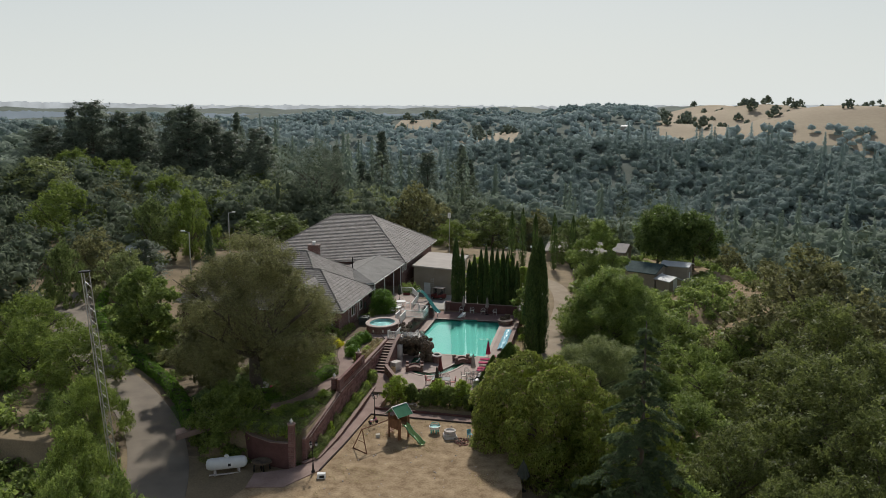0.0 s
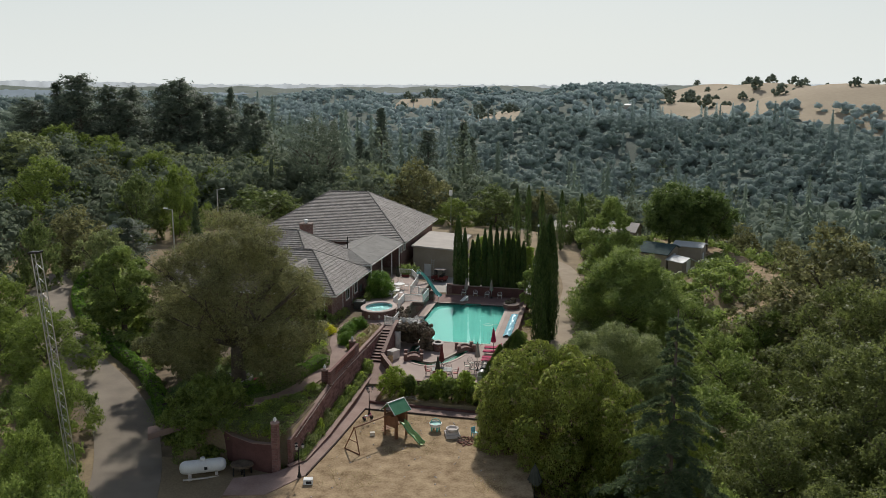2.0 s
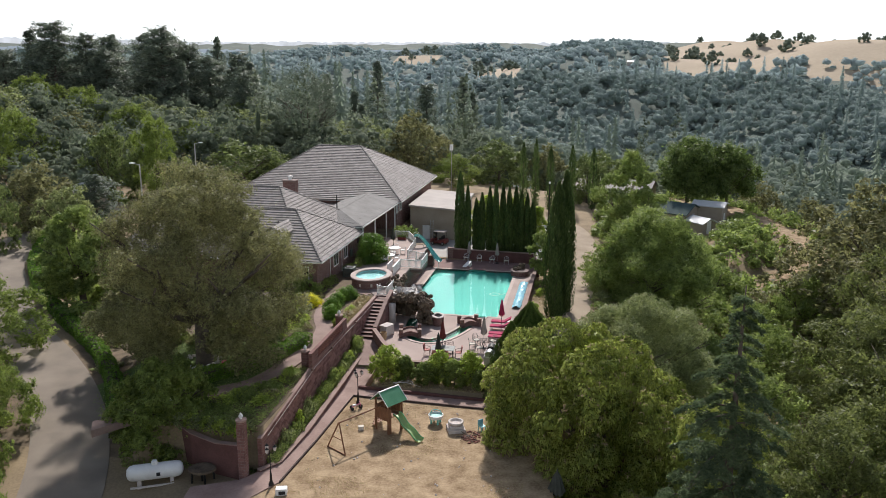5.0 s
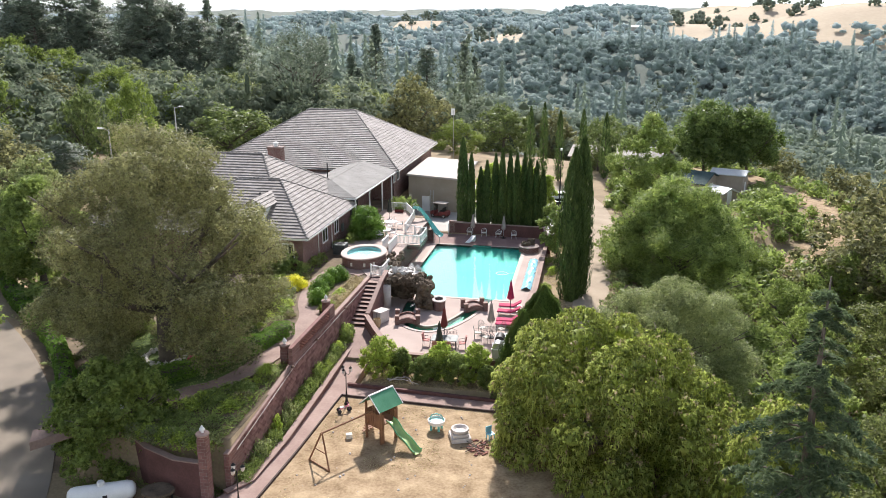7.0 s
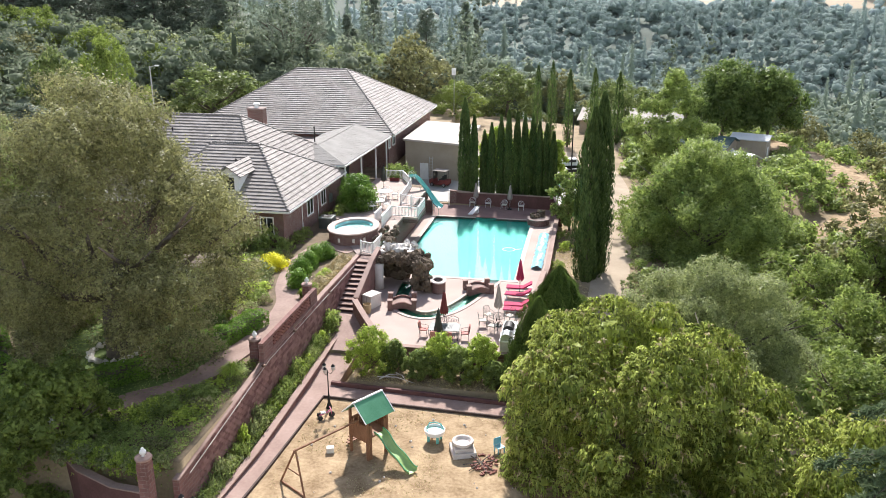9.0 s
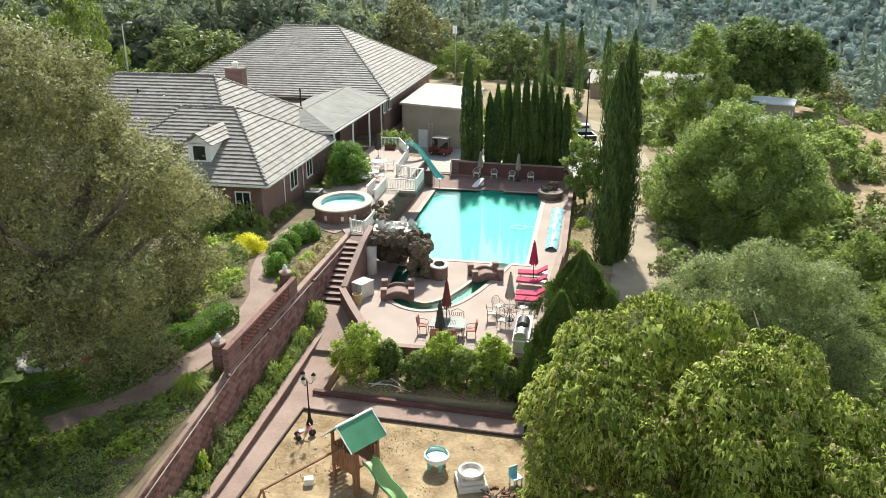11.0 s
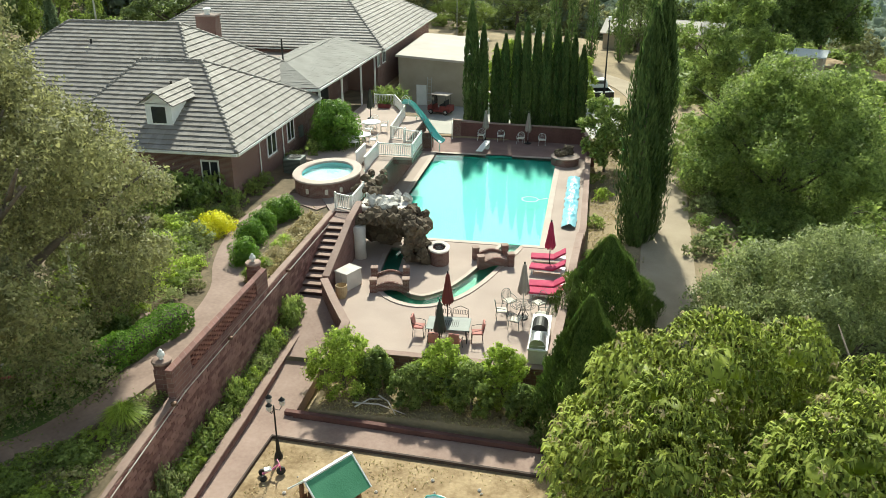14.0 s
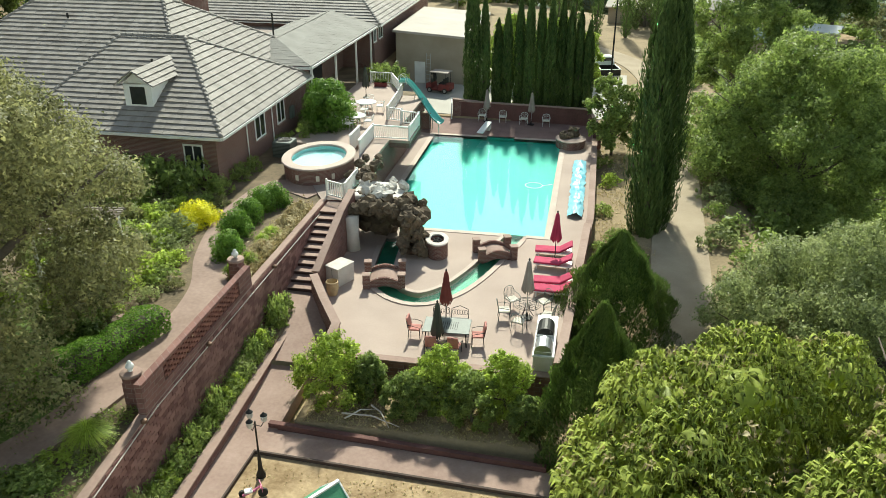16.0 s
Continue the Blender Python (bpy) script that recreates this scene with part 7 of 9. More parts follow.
def iron_chair(at, rz, cushion, label, group, parts_mat=None, back_h=1.0):
    ob = thing("patio_chair", label, "chair", at, rz, group=group)
    im = parts_mat or M_iron
    bm = bmesh.new()
    box(bm, -0.25, 0.25, -0.24, 0.24, 0.42, 0.5, 0.03)
    part("seat", bm, cushion, ob)
    bm = bmesh.new()
    arch = [(-0.26, 0.24, 0.4), (-0.28, 0.3, 0.75), (-0.2, 0.34, back_h - 0.06), (0, 0.36, back_h), (0.2, 0.34, back_h - 0.06), (0.28, 0.3, 0.75), (0.26, 0.24, 0.4)]
    tube(bm, arch, 0.016, 6)
    part("back_frame", bm, im, ob)
    bm = bmesh.new()
    for k in range(-3, 4):
        x = k * 0.068
        tube(bm, [(x, 0.26, 0.46), (x * 1.1, 0.32, back_h - 0.06 - abs(k) * 0.012)], 0.007, 4)
    part("back_bars", bm, im, ob)
    for x in (-1, 1):
        part("arm", tube(bmesh.new(), [(x * 0.27, 0.29, 0.7), (x * 0.31, 0.0, 0.68), (x * 0.3, -0.24, 0.62), (x * 0.27, -0.25, 0.42)], 0.014, 6), im, ob)
        for y in (-0.23, 0.23):
            part("leg", tube(bmesh.new(), [(x * 0.24, y, 0.44), (x * 0.27, y * 1.15, 0.0)], 0.016, 6), im, ob)
    if cushion is M_pinkcloth:
        bm = bmesh.new()
        box(bm, -0.24, 0.24, -0.05, 0.05, 0, 0.52, 0.04, Matrix.Translation((0, 0.24, 0.5)) @ Matrix.Rotation(radians(-10), 4, "X"))
        part("back_cushion", bm, cushion, ob)
    return ob


# round iron table with cream cushioned chairs
tab = thing("round_table", "round iron mesh table with glass top", "table", (9.45, -26.5, 0))
bm = bmesh.new()
for r in (0.2, 0.36, 0.52, 0.62):
    tube(bm, [(r * math.cos(k * math.pi / 12), r * math.sin(k * math.pi / 12), 0.72) for k in range(25)], 0.012, 5)
for k in range(12):
    a = k * math.pi / 6
    tube(bm, [(0.05 * math.cos(a), 0.05 * math.sin(a), 0.72), (0.62 * math.cos(a), 0.62 * math.sin(a), 0.72)], 0.008, 4)
part("top", bm, M_iron, tab)
for k in range(4):
    a = k * math.pi / 2 + 0.7
    part("leg", tube(bmesh.new(), [(0.1 * math.cos(a), 0.1 * math.sin(a), 0.7), (0.16 * math.cos(a), 0.16 * math.sin(a), 0.35), (0.38 * math.cos(a), 0.38 * math.sin(a), 0)], 0.016, 6), M_iron, tab)
c0 = iron_chair((8.7, -25.7, 0), 40, M_cream, "grey wrought-iron chair with a cream cushion", "chairs round the iron table", M_greyplastic)
for x, y, r in ((10.15, -25.65, -42), (8.45, -26.75, 100), (10.4, -26.8, -105), (9.2, -27.6, 165)):
    copy_thing(c0, pose(x, y, 0, 0, 0, r))

# dining table with faded red chairs
din = thing("dining_table", "rectangular grey-green metal mesh dining table", "table", (6.25, -29.0, 0), 3)
part("tabletop", boxes((-1.0, 1.0, -0.62, 0.62, 0.69, 0.73), bevel=0.015), M_greyplastic, din)
bm = bmesh.new()
for k in range(-5, 6):
    box(bm, k * 0.09 - 0.015, k * 0.09 + 0.015, -0.3, 0.3, 0.731, 0.738)
part("table_pattern", bm, M_black, din)
for x in (-0.85, 0.85):
    for y in (-0.5, 0.5):
        part("leg", tube(bmesh.new(), [(x, y, 0.7), (x * 1.02, y * 1.02, 0.35), (x * 1.04, y * 1.05, 0)], 0.028, 8), M_iron, din)
p0 = iron_chair((4.85, -29.0, 0), 90, M_pinkcloth, "iron armchair with a faded red cushion", "chairs round the dining table")
for x, y, r in ((7.6, -29.1, -80), (5.8, -30.15, 182), (6.75, -30.1, 176)):
    copy_thing(p0, pose(x, y, 0, 0, 0, r))
bench = thing("iron_bench", "black wrought-iron bench with scrolled back", "bench", (6.2, -28.0, 0), 3)
part("seat", boxes((-0.8, 0.8, -0.22, 0.22, 0.4, 0.44), bevel=0.01), M_iron, bench)
for s in (-0.41, 0.41):
    bm = bmesh.new()
    tube(bm, [(s - 0.38, 0.22, 0.44), (s - 0.36, 0.26, 0.85), (s, 0.28, 1.0), (s + 0.36, 0.26, 0.85), (s + 0.38, 0.22, 0.44)], 0.018, 6)
    for k in range(6):
        x0 = s - 0.28 + 0.11 * k
        tube(bm, [(x0 + 0.07 * math.cos(t), 0.26, 0.68 + 0.12 * math.sin(t)) for t in np.linspace(0, 6.28, 13)], 0.009, 4)
    part("scrolled_back", bm, M_iron, bench)
for x in (-0.72, 0, 0.72):
    for y in (-0.18, 0.18):
        part("leg", tube(bmesh.new(), [(x, y, 0.42), (x, y * 1.1, 0)], 0.016, 6), M_iron, bench)

# grill counter along the east wall
cnt = thing("grill_counter", "white tiled barbecue counter along the terrace wall", "counter", (10.45, -29.3, 0))
part("body", boxes((-0.38, 0.42, -1.6, 1.6, 0, 0.82), bevel=0.01), M_palestone, cnt)
part("worktop", boxes((-0.42, 0.46, -1.64, 1.64, 0.82, 0.9), bevel=0.015), M_white, cnt)
for y, L in ((0.2, 0.9), (-1.2, 0.75)):
    gr = thing("barbecue_grill", "steel barbecue grill with a dark curved hood", "grill", (10.45, -29.3 + y, 0.9), group="grills on the counter")
    part("firebox", boxes((-0.36, 0.36, -L / 2, L / 2, 0, 0.16), bevel=0.02), M_steel, gr)
    bm = bmesh.new()
    rows = [[bm.verts.new((0.34 * math.cos(t), s * L / 2, 0.16 + 0.3 * math.sin(t))) for t in np.linspace(0, math.pi, 10)] for s in (-1, 1)]
    for k in range(9):
        bm.faces.new((rows[0][k], rows[0][k + 1], rows[1][k + 1], rows[1][k]))
    bm.faces.new(rows[0])
    bm.faces.new(rows[1][::-1])
    part("hood", bm, M_steel if y < 0 else M_iron, gr, smooth=False)
    part("handle", tube(bmesh.new(), [(-0.38, -L * 0.35, 0.28), (-0.38, L * 0.35, 0.28)], 0.02, 6), M_steel, gr)
# storage box, planter basket, white stepping lights
sb = thing("storage_cabinet", "off-white garden storage cabinet by the steps", "cabinet", (0.1, -24.6, 0), -26)
part("body", boxes((-0.42, 0.42, -0.56, 0.56, 0, 0.9), bevel=0.02), M_palestone, sb)
part("lid", boxes((-0.45, 0.45, -0.59, 0.59, 0.9, 0.97), bevel=0.02), M_palestone, sb)
part("door_gap", boxes((-0.01, 0.01, -0.566, -0.556, 0.05, 0.88)), M_black, sb)
bk = thing("woven_basket", "tall tan woven planter basket", "planter", (0.15, -26.0, 0))
bm = bmesh.new()
lathe(bm, [(0.22, 0), (0.3, 0.3), (0.3, 0.7), (0.26, 0.72), (0.25, 0.4)], 16)
part("basket", bm, M_wicker, bk)
# white chairs along the back wall and on the upper terrace
w0 = iron_chair((3.0, 4.4, 0), 0, M_cream, "white metal garden chair by the back wall", "white chairs by the back wall", M_white, 0.9)
for x, y, r in ((4.7, 4.3, 5), (6.4, 4.0, -8), (8.2, 3.8, 4)):
    copy_thing(w0, pose(x, y, 0, 0, 0, r))
t0 = thing("white_table", "round white garden table", "table", (-4.6, -2.6, 2.28), group="white tables on the upper terrace")
bm = bmesh.new()
lathe(bm, [(0.05, 0.68), (0.72, 0.68), (0.74, 0.71), (0.72, 0.74), (0.02, 0.74)], 28)
part("tabletop", bm, M_white, t0)
for k in range(4):
    a = k * math.pi / 2 + 0.5
    part("leg", tube(bmesh.new(), [(0.3 * math.cos(a), 0.3 * math.sin(a), 0.7), (0.45 * math.cos(a), 0.45 * math.sin(a), 0)], 0.03, 6), M_white, t0)
copy_thing(t0, pose(-4.4, -6.2, 2.28, 0, 0, 20))
u0 = iron_chair((-5.7, -2.4, 2.28), 90, M_white, "white plastic garden chair on the upper terrace", "white chairs on the upper terrace", M_white, 0.9)
for x, y, r in ((-4.7, -1.4, 0), (-3.6, -2.5, -85), (-4.5, -3.7, 175), (-5.5, -6.3, 95), (-4.3, -5.1, 5), (-3.4, -6.4, -90), (-4.6, -7.3, 170)):
    copy_thing(u0, pose(x, y, 2.28, 0, 0, r))
pl = thing("planter_box", "terracotta planter box on the upper terrace", "planter", (-5.5, 4.9, 2.28))
part("trough", boxes((-0.5, 0.5, -0.2, 0.2, 0, 0.35), bevel=0.02), M_maroon, pl)
v_, f_ = lobe_cloud(np.random.default_rng(4), [(x, 0, 0.45, 0.22, 0.8) for x in (-0.35, 0, 0.35)], 300, 0.06)
part("plants", raw("plants", v_, f_, M_green), M_green, pl)

# ---------------------------------------------------------------- house details
def window(owner, x0, x1, y, z0, z1, axis="y", label="white-framed window"):
    """A window on a wall: axis y looks south at that y, axis x looks east at that x (x0, x1 are then y values)."""
    t = lambda a, b, c, d, e, f: (a, b, c, d, e, f) if axis == "y" else (c, d, a, b, e, f)
    s = -1 if axis == "y" else 1
    o = lambda p, q: (min(y + s * p, y + s * q), max(y + s * p, y + s * q))
    w = part("window", boxes(t(x0, x1, *o(-0.02, 0.02), z0, z1)), M_glass_dark, owner, label)
    for a, b, c, d in ((x0 - 0.08, x1 + 0.08, z1, z1 + 0.1), (x0 - 0.08, x1 + 0.08, z0 - 0.1, z0), (x0 - 0.08, x0, z0, z1), (x1, x1 + 0.08, z0, z1), ((x0 + x1) / 2 - 0.03, (x0 + x1) / 2 + 0.03, z0, z1)):
        part("frame", boxes(t(a, b, *o(0, 0.06), c, d)), M_white, w)
    part("sill", boxes(t(x0 - 0.12, x1 + 0.12, *o(0, 0.14), z0 - 0.16, z0 - 0.1)), M_conc, w)


window(house, -10.6, -9.6, -18.6, 3.1, 4.4)
window(house, -13.2, -11.8, -8.7, 3.2, 4.6, "x")
window(house, -9.6, -8.4, -8.7, 3.2, 4.6, "x")
window(house, 14.0, 15.2, -8.0, 4.4, 5.5, "x")
window(house, 12.2, 13.0, -8.0, 4.4, 5.5, "x")
part("patio_door", boxes((-10.95, -10.9, 3.2, 6.2, 2.0, 4.4)), M_glass_dark, house, "dark glazed patio door")
for x, y, z, h in ((-12.9, 1.2, 7.0, 1.5), (-22, -10.5, 9.3, 0.7), (-14.5, -14.0, 7.6, 0.5)):
    part("vent_pipe", tube(bmesh.new(), [(x, y, z - 0.6), (x, y, z + h)], 0.07, 8), M_iron, house)
part("electric_box", boxes((-8.68, -8.5, -7.5, -6.9, 2.9, 3.7), bevel=0.02), M_greyplastic, house)
for y in (-10.6, -14.6):
    part("downpipe", tube(bmesh.new(), [(-8.62, y, 2.0), (-8.62, y, 5.1)], 0.04, 6), M_white, house)
ac = thing("air_conditioner", "dark grey-green air conditioning unit beside the house", "air conditioner", (-7.2, -12.4, 2.0), 0)
part("casing", boxes((-0.6, 0.6, -0.6, 0.6, 0, 1.0), bevel=0.05), M_greyplastic, ac)
bm = bmesh.new()
for r in (0.12, 0.24, 0.36, 0.46):
    tube(bm, [(r * math.cos(k * math.pi / 10), r * math.sin(k * math.pi / 10), 1.03) for k in range(21)], 0.012, 4)
part("fan_grille", bm, M_iron, ac)
bm = bmesh.new()
lathe(bm, [(0.48, 1.0), (0.48, 1.01)], 20)
part("fan_well", bm, M_black, ac)
bm = bmesh.new()
for k in range(9):
    box(bm, -0.61, 0.61, -0.61, 0.61, 0.12 + k * 0.09, 0.14 + k * 0.09)
part("louvre", bm, M_iron, ac)
lad = thing("ladder", "pale aluminium ladder leaning on the outbuilding", "ladder", (-3.6, 15.1, 0.14))
for x in (-0.2, 0.2):
    part("stile", tube(bmesh.new(), [(x, -0.5, 0), (x, 0.12, 2.8)], 0.03, 6), M_steel, lad)
for k in range(8):
    part("rung", tube(bmesh.new(), [(-0.2, -0.5 + 0.08 * k, 0.3 + 0.33 * k), (0.2, -0.5 + 0.08 * k, 0.3 + 0.33 * k)], 0.016, 5), M_steel, lad)


# ---------------------------------------------------------------- vehicles
def wheel(owner, x, y, r, w):
    bm = bmesh.new()
    lathe(bm, [(r * 0.6, -w / 2), (r * 0.95, -w / 2), (r, -w / 4), (r, w / 4), (r * 0.95, w / 2), (r * 0.6, w / 2)], 18)
    bmesh.ops.transform(bm, matrix=Matrix.Translation((x, y, r)) @ Matrix.Rotation(radians(90), 4, "Y"), verts=bm.verts)
    t = part("wheel", bm, M_black, owner)
    bm = bmesh.new()
    lathe(bm, [(r * 0.58, -w * 0.52), (r * 0.2, -w * 0.45), (r * 0.2, w * 0.45), (r * 0.58, w * 0.52)], 14)
    bmesh.ops.transform(bm, matrix=Matrix.Translation((x, y, r)) @ Matrix.Rotation(radians(90), 4, "Y"), verts=bm.verts)
    part("rim", bm, M_steel, t)


def shell(bm, sections):
    """A skin through cross-sections (y, half width bottom, half width top, z bottom, z top)."""
    rows = []
    for y, wb, wt, z0, z1 in sections:
        rows.append([bm.verts.new(p) for p in ((-wb, y, z0), (wb, y, z0), (wb, y, z0 + (z1 - z0) * 0.6), (wt, y, z1), (-wt, y, z1), (-wb, y, z0 + (z1 - z0) * 0.6))])
    for a, b in zip(rows, rows[1:]):
        for k in range(6):
            bm.faces.new((a[k], a[(k + 1) % 6], b[(k + 1) % 6], b[k]))
    bm.faces.new(rows[0][::-1])
    bm.faces.new(rows[-1])
    bmesh.ops.recalc_face_normals(bm, faces=bm.faces)
    return bm


truck = thing("pickup_truck", "white pickup truck with a dark open bed, parked", "truck", (12.5, 21.8, 0.14), 14)
part("body", shell(bmesh.new(), [(2.75, 0.85, 0.75, 0.5, 0.95), (2.6, 0.95, 0.88, 0.4, 1.1), (1.2, 0.97, 0.92, 0.4, 1.18), (-0.6, 0.97, 0.93, 0.4, 1.18), (-0.62, 0.97, 0.95, 0.4, 1.15)]), M_white, truck)
cabp = part("cab", shell(bmesh.new(), [(1.3, 0.9, 0.85, 1.1, 1.2), (0.75, 0.9, 0.74, 1.1, 1.88), (-0.35, 0.9, 0.74, 1.1, 1.9), (-0.6, 0.9, 0.84, 1.1, 1.25)]), M_white, truck)
part("windscreen", boxes((-0.66, 0.66, -0.5, -0.46, 1.3, 1.78)), M_glass_dark, cabp)
for s in (-1, 1):
    part("side_window", boxes((s * 0.86 - 0.02, s * 0.86 + 0.02, -0.25, 0.65, 1.32, 1.75)), M_glass_dark, cabp)
part("bed", boxes((-0.97, 0.97, -2.8, -0.64, 0.55, 0.62), (-0.97, -0.9, -2.8, -0.64, 0.62, 1.15), (0.9, 0.97, -2.8, -0.64, 0.62, 1.15), (-0.9, 0.9, -2.8, -2.73, 0.62, 1.15), (-0.9, 0.9, -0.7, -0.64, 0.62, 1.15)), M_iron, truck)
part("bed_rail", boxes((-1.0, -0.88, -2.8, -0.64, 1.15, 1.2), (0.88, 1.0, -2.8, -0.64, 1.15, 1.2), (-1.0, 1.0, -2.85, -2.73, 1.15, 1.2)), M_white, truck)
part("bumper", boxes((-0.9, 0.9, -2.95, -2.82, 0.45, 0.6), bevel=0.03), M_steel, truck)
for x in (-0.88, 0.88):
    for y in (1.75, -1.75):
        wheel(truck, x, y, 0.37, 0.24)
cart = thing("golf_cart", "dark maroon golf cart with a grey canopy", "golf cart", (-2.0, 12.4, 0.14), 75)
part("body", shell(bmesh.new(), [(1.15, 0.5, 0.45, 0.3, 0.75), (0.6, 0.6, 0.55, 0.25, 0.85), (0.55, 0.6, 0.6, 0.25, 0.4), (-0.1, 0.6, 0.6, 0.25, 0.4), (-0.15, 0.6, 0.58, 0.25, 0.8), (-1.15, 0.58, 0.5, 0.3, 0.85)]), M_maroon, cart)
part("seat", boxes((-0.5, 0.5, -0.55, -0.1, 0.8, 0.92), (-0.5, 0.5, -0.65, -0.55, 0.8, 1.3), bevel=0.03), M_black, cart)
part("canopy", boxes((-0.62, 0.62, -1.0, 0.75, 1.82, 1.9), bevel=0.03), M_taupe, cart)
for x in (-0.55, 0.55):
    for y, y2 in ((0.65, 0.5), (-0.8, -0.8)):
        part("canopy_post", tube(bmesh.new(), [(x, y, 0.7), (x, y2, 1.84)], 0.02, 6), M_iron, cart)
    for y in (0.75, -0.75):
        wheel(cart, x, y, 0.24, 0.18)
part("windscreen", boxes((-0.55, 0.55, 0.62, 0.64, 0.85, 1.8)), M_glass_dark, cart)

# ---------------------------------------------------------------- the play yard
play = thing("play_tower", "red cedar play tower with a green roof, slide and swing frame", "playset", (4.55, -41.3, -1.14), -33)
for x in (-0.65, 0.65):
    for y in (-0.65, 0.65):
        part("post", boxes((x - 0.06, x + 0.06, y - 0.06, y + 0.06, 0, 2.5), bevel=0.01), M_cedarwood, play)
part("platform", boxes((-0.7, 0.7, -0.7, 0.7, 1.2, 1.28), bevel=0.01), M_cedarwood, play)
for k in range(9):
    s = -0.64 + 0.16 * k
    for a in ((s - 0.065, s + 0.065, -0.72, -0.69, 1.0, 1.95), (s - 0.065, s + 0.065, 0.69, 0.72, 1.0, 1.95), (-0.72, -0.69, s - 0.065, s + 0.065, 1.0, 1.95)):
        part("slat", boxes(a), M_cedarwood, play)
for k in (0, 1, 7, 8):
    s = -0.64 + 0.16 * k
    part("slat", boxes((0.69, 0.72, s - 0.065, s + 0.065, 0.0, 1.95)), M_cedarwood, play)
for sgn, m, nm in ((1, M_greenshingle, "green roof panel"), (-1, M_taupe, "pale sunlit roof panel")):
    bm = bmesh.new()
    box(bm, 0, 1.25, -0.95, 0.95, -0.02, 0.02, 0.0, Matrix.Translation((0, 0, 3.12)) @ Matrix.Rotation(radians(42 if sgn > 0 else 138), 4, "Y"))
    part("roof_panel", bm, M_greenshingle, play, nm)
for y in (-0.96, 0.96):
    for sgn in (-1, 1):
        part("bargeboard", tube(bmesh.new(), [(0, y, 3.14), (sgn * 0.95, y, 2.28)], 0.035, 5), M_white, play)
part("ridge_board", boxes((-0.05, 0.05, -0.98, 0.98, 3.1, 3.17)), M_white, play)
bm = bmesh.new()
rows = []
for p in smooth_line([(0.7, 0.05, 1.3), (1.1, 0.05, 1.22), (1.7, 0.05, 0.7), (2.3, 0.05, 0.5), (2.9, 0.05, 0.12), (3.2, 0.05, 0.1)], 14):
    rows.append([bm.verts.new((p[0], p[1] + y, p[2] + z)) for y, z in ((-0.3, 0.2), (-0.27, 0.02), (0, 0), (0.27, 0.02), (0.3, 0.2))])
for u, v in zip(rows, rows[1:]):
    for k in range(4):
        bm.faces.new((u[k], u[k + 1], v[k + 1], v[k]))
sl = part("slide", bm, M_limeslide, play, "wavy green plastic slide", smooth=True)
for s in (-0.3, 0.3):
    part("slide_edge", tube(bmesh.new(), [(p[0], p[1] + s, p[2] + 0.2) for p in smooth_line([(0.7, 0.05, 1.3), (1.1, 0.05, 1.22), (1.7, 0.05, 0.7), (2.3, 0.05, 0.5), (2.9, 0.05, 0.12), (3.2, 0.05, 0.1)], 14)], 0.03, 5), M_greenslide, play)
part("swing_beam", tube(bmesh.new(), [(0, -0.7, 2.05), (-0.1, -4.6, 2.0)], 0.06, 6), M_cedarwood, play)
for s in (-0.95, 0.95):
    part("swing_leg", tube(bmesh.new(), [(-0.1, -4.5, 2.05), (-0.1 + s, -4.8, 0)], 0.05, 6), M_cedarwood, play)
part("swing_brace", tube(bmesh.new(), [(-0.6, -4.65, 0.9), (0.4, -4.65, 0.9)], 0.035, 6), M_cedarwood, play)
part("ground_beam", tube(bmesh.new(), [(-1.05, -4.8, 0.05), (0.85, -4.8, 0.05)], 0.05, 6), M_cedarwood, play)
for k in range(5):
    part("ladder_rung", boxes((-0.95 - 0.1 * (4 - k), -0.75 - 0.1 * (4 - k), -0.45, 0.45, 0.22 * k + 0.1, 0.22 * k + 0.15)), M_cedarwood, play)

tub = thing("water_table", "round white and turquoise toy water table", "toy", (7.7, -39.7, -1.14))
for k in range(4):
    a = k * math.pi / 2 + 0.6
    part("leg", boxes((0.36 * math.cos(a) - 0.07, 0.36 * math.cos(a) + 0.07, 0.36 * math.sin(a) - 0.07, 0.36 * math.sin(a) + 0.07, 0, 0.5), bevel=0.02), M_turq, tub)
bm = bmesh.new()
lathe(bm, [(0.3, 0.42), (0.52, 0.45), (0.56, 0.68), (0.5, 0.7), (0.46, 0.52)], 22)
part("basin", bm, M_white, tub)
bm = bmesh.new()
lathe(bm, [(0.46, 0.56), (0.46, 0.57)], 22)
part("tub_water", bm, M_turq, tub)
part("arch_handle", tube(bmesh.new(), [(-0.45, 0.1, 0.68), (-0.3, 0.12, 0.95), (0, 0.13, 1.02), (0.3, 0.12, 0.95), (0.45, 0.1, 0.68)], 0.035, 6), M_turq, tub)
stone = thing("stone_basin", "pale pink stone plinth with a round basin", "fountain", (9.35, -40.6, -1.14), 20)
part("plinth", boxes((-0.62, 0.62, -0.62, 0.62, 0, 0.3), bevel=0.04), M_palestone, stone)
part("block", boxes((-0.5, 0.5, -0.5, 0.5, 0.3, 0.5), bevel=0.04), M_palestone, stone)
bm = bmesh.new()
lathe(bm, [(0.42, 0.48), (0.56, 0.62), (0.55, 0.74), (0.44, 0.74), (0.32, 0.6), (0.08, 0.58)], 26)
part("bowl", bm, M_palestone, stone)
chair_b = thing("toy_chair", "small pale blue plastic chair on the sand", "chair", (11.2, -40.2, -1.14), 40)
part("seat", boxes((-0.22, 0.22, -0.22, 0.22, 0.3, 0.35), bevel=0.02), M_blueplastic, chair_b)
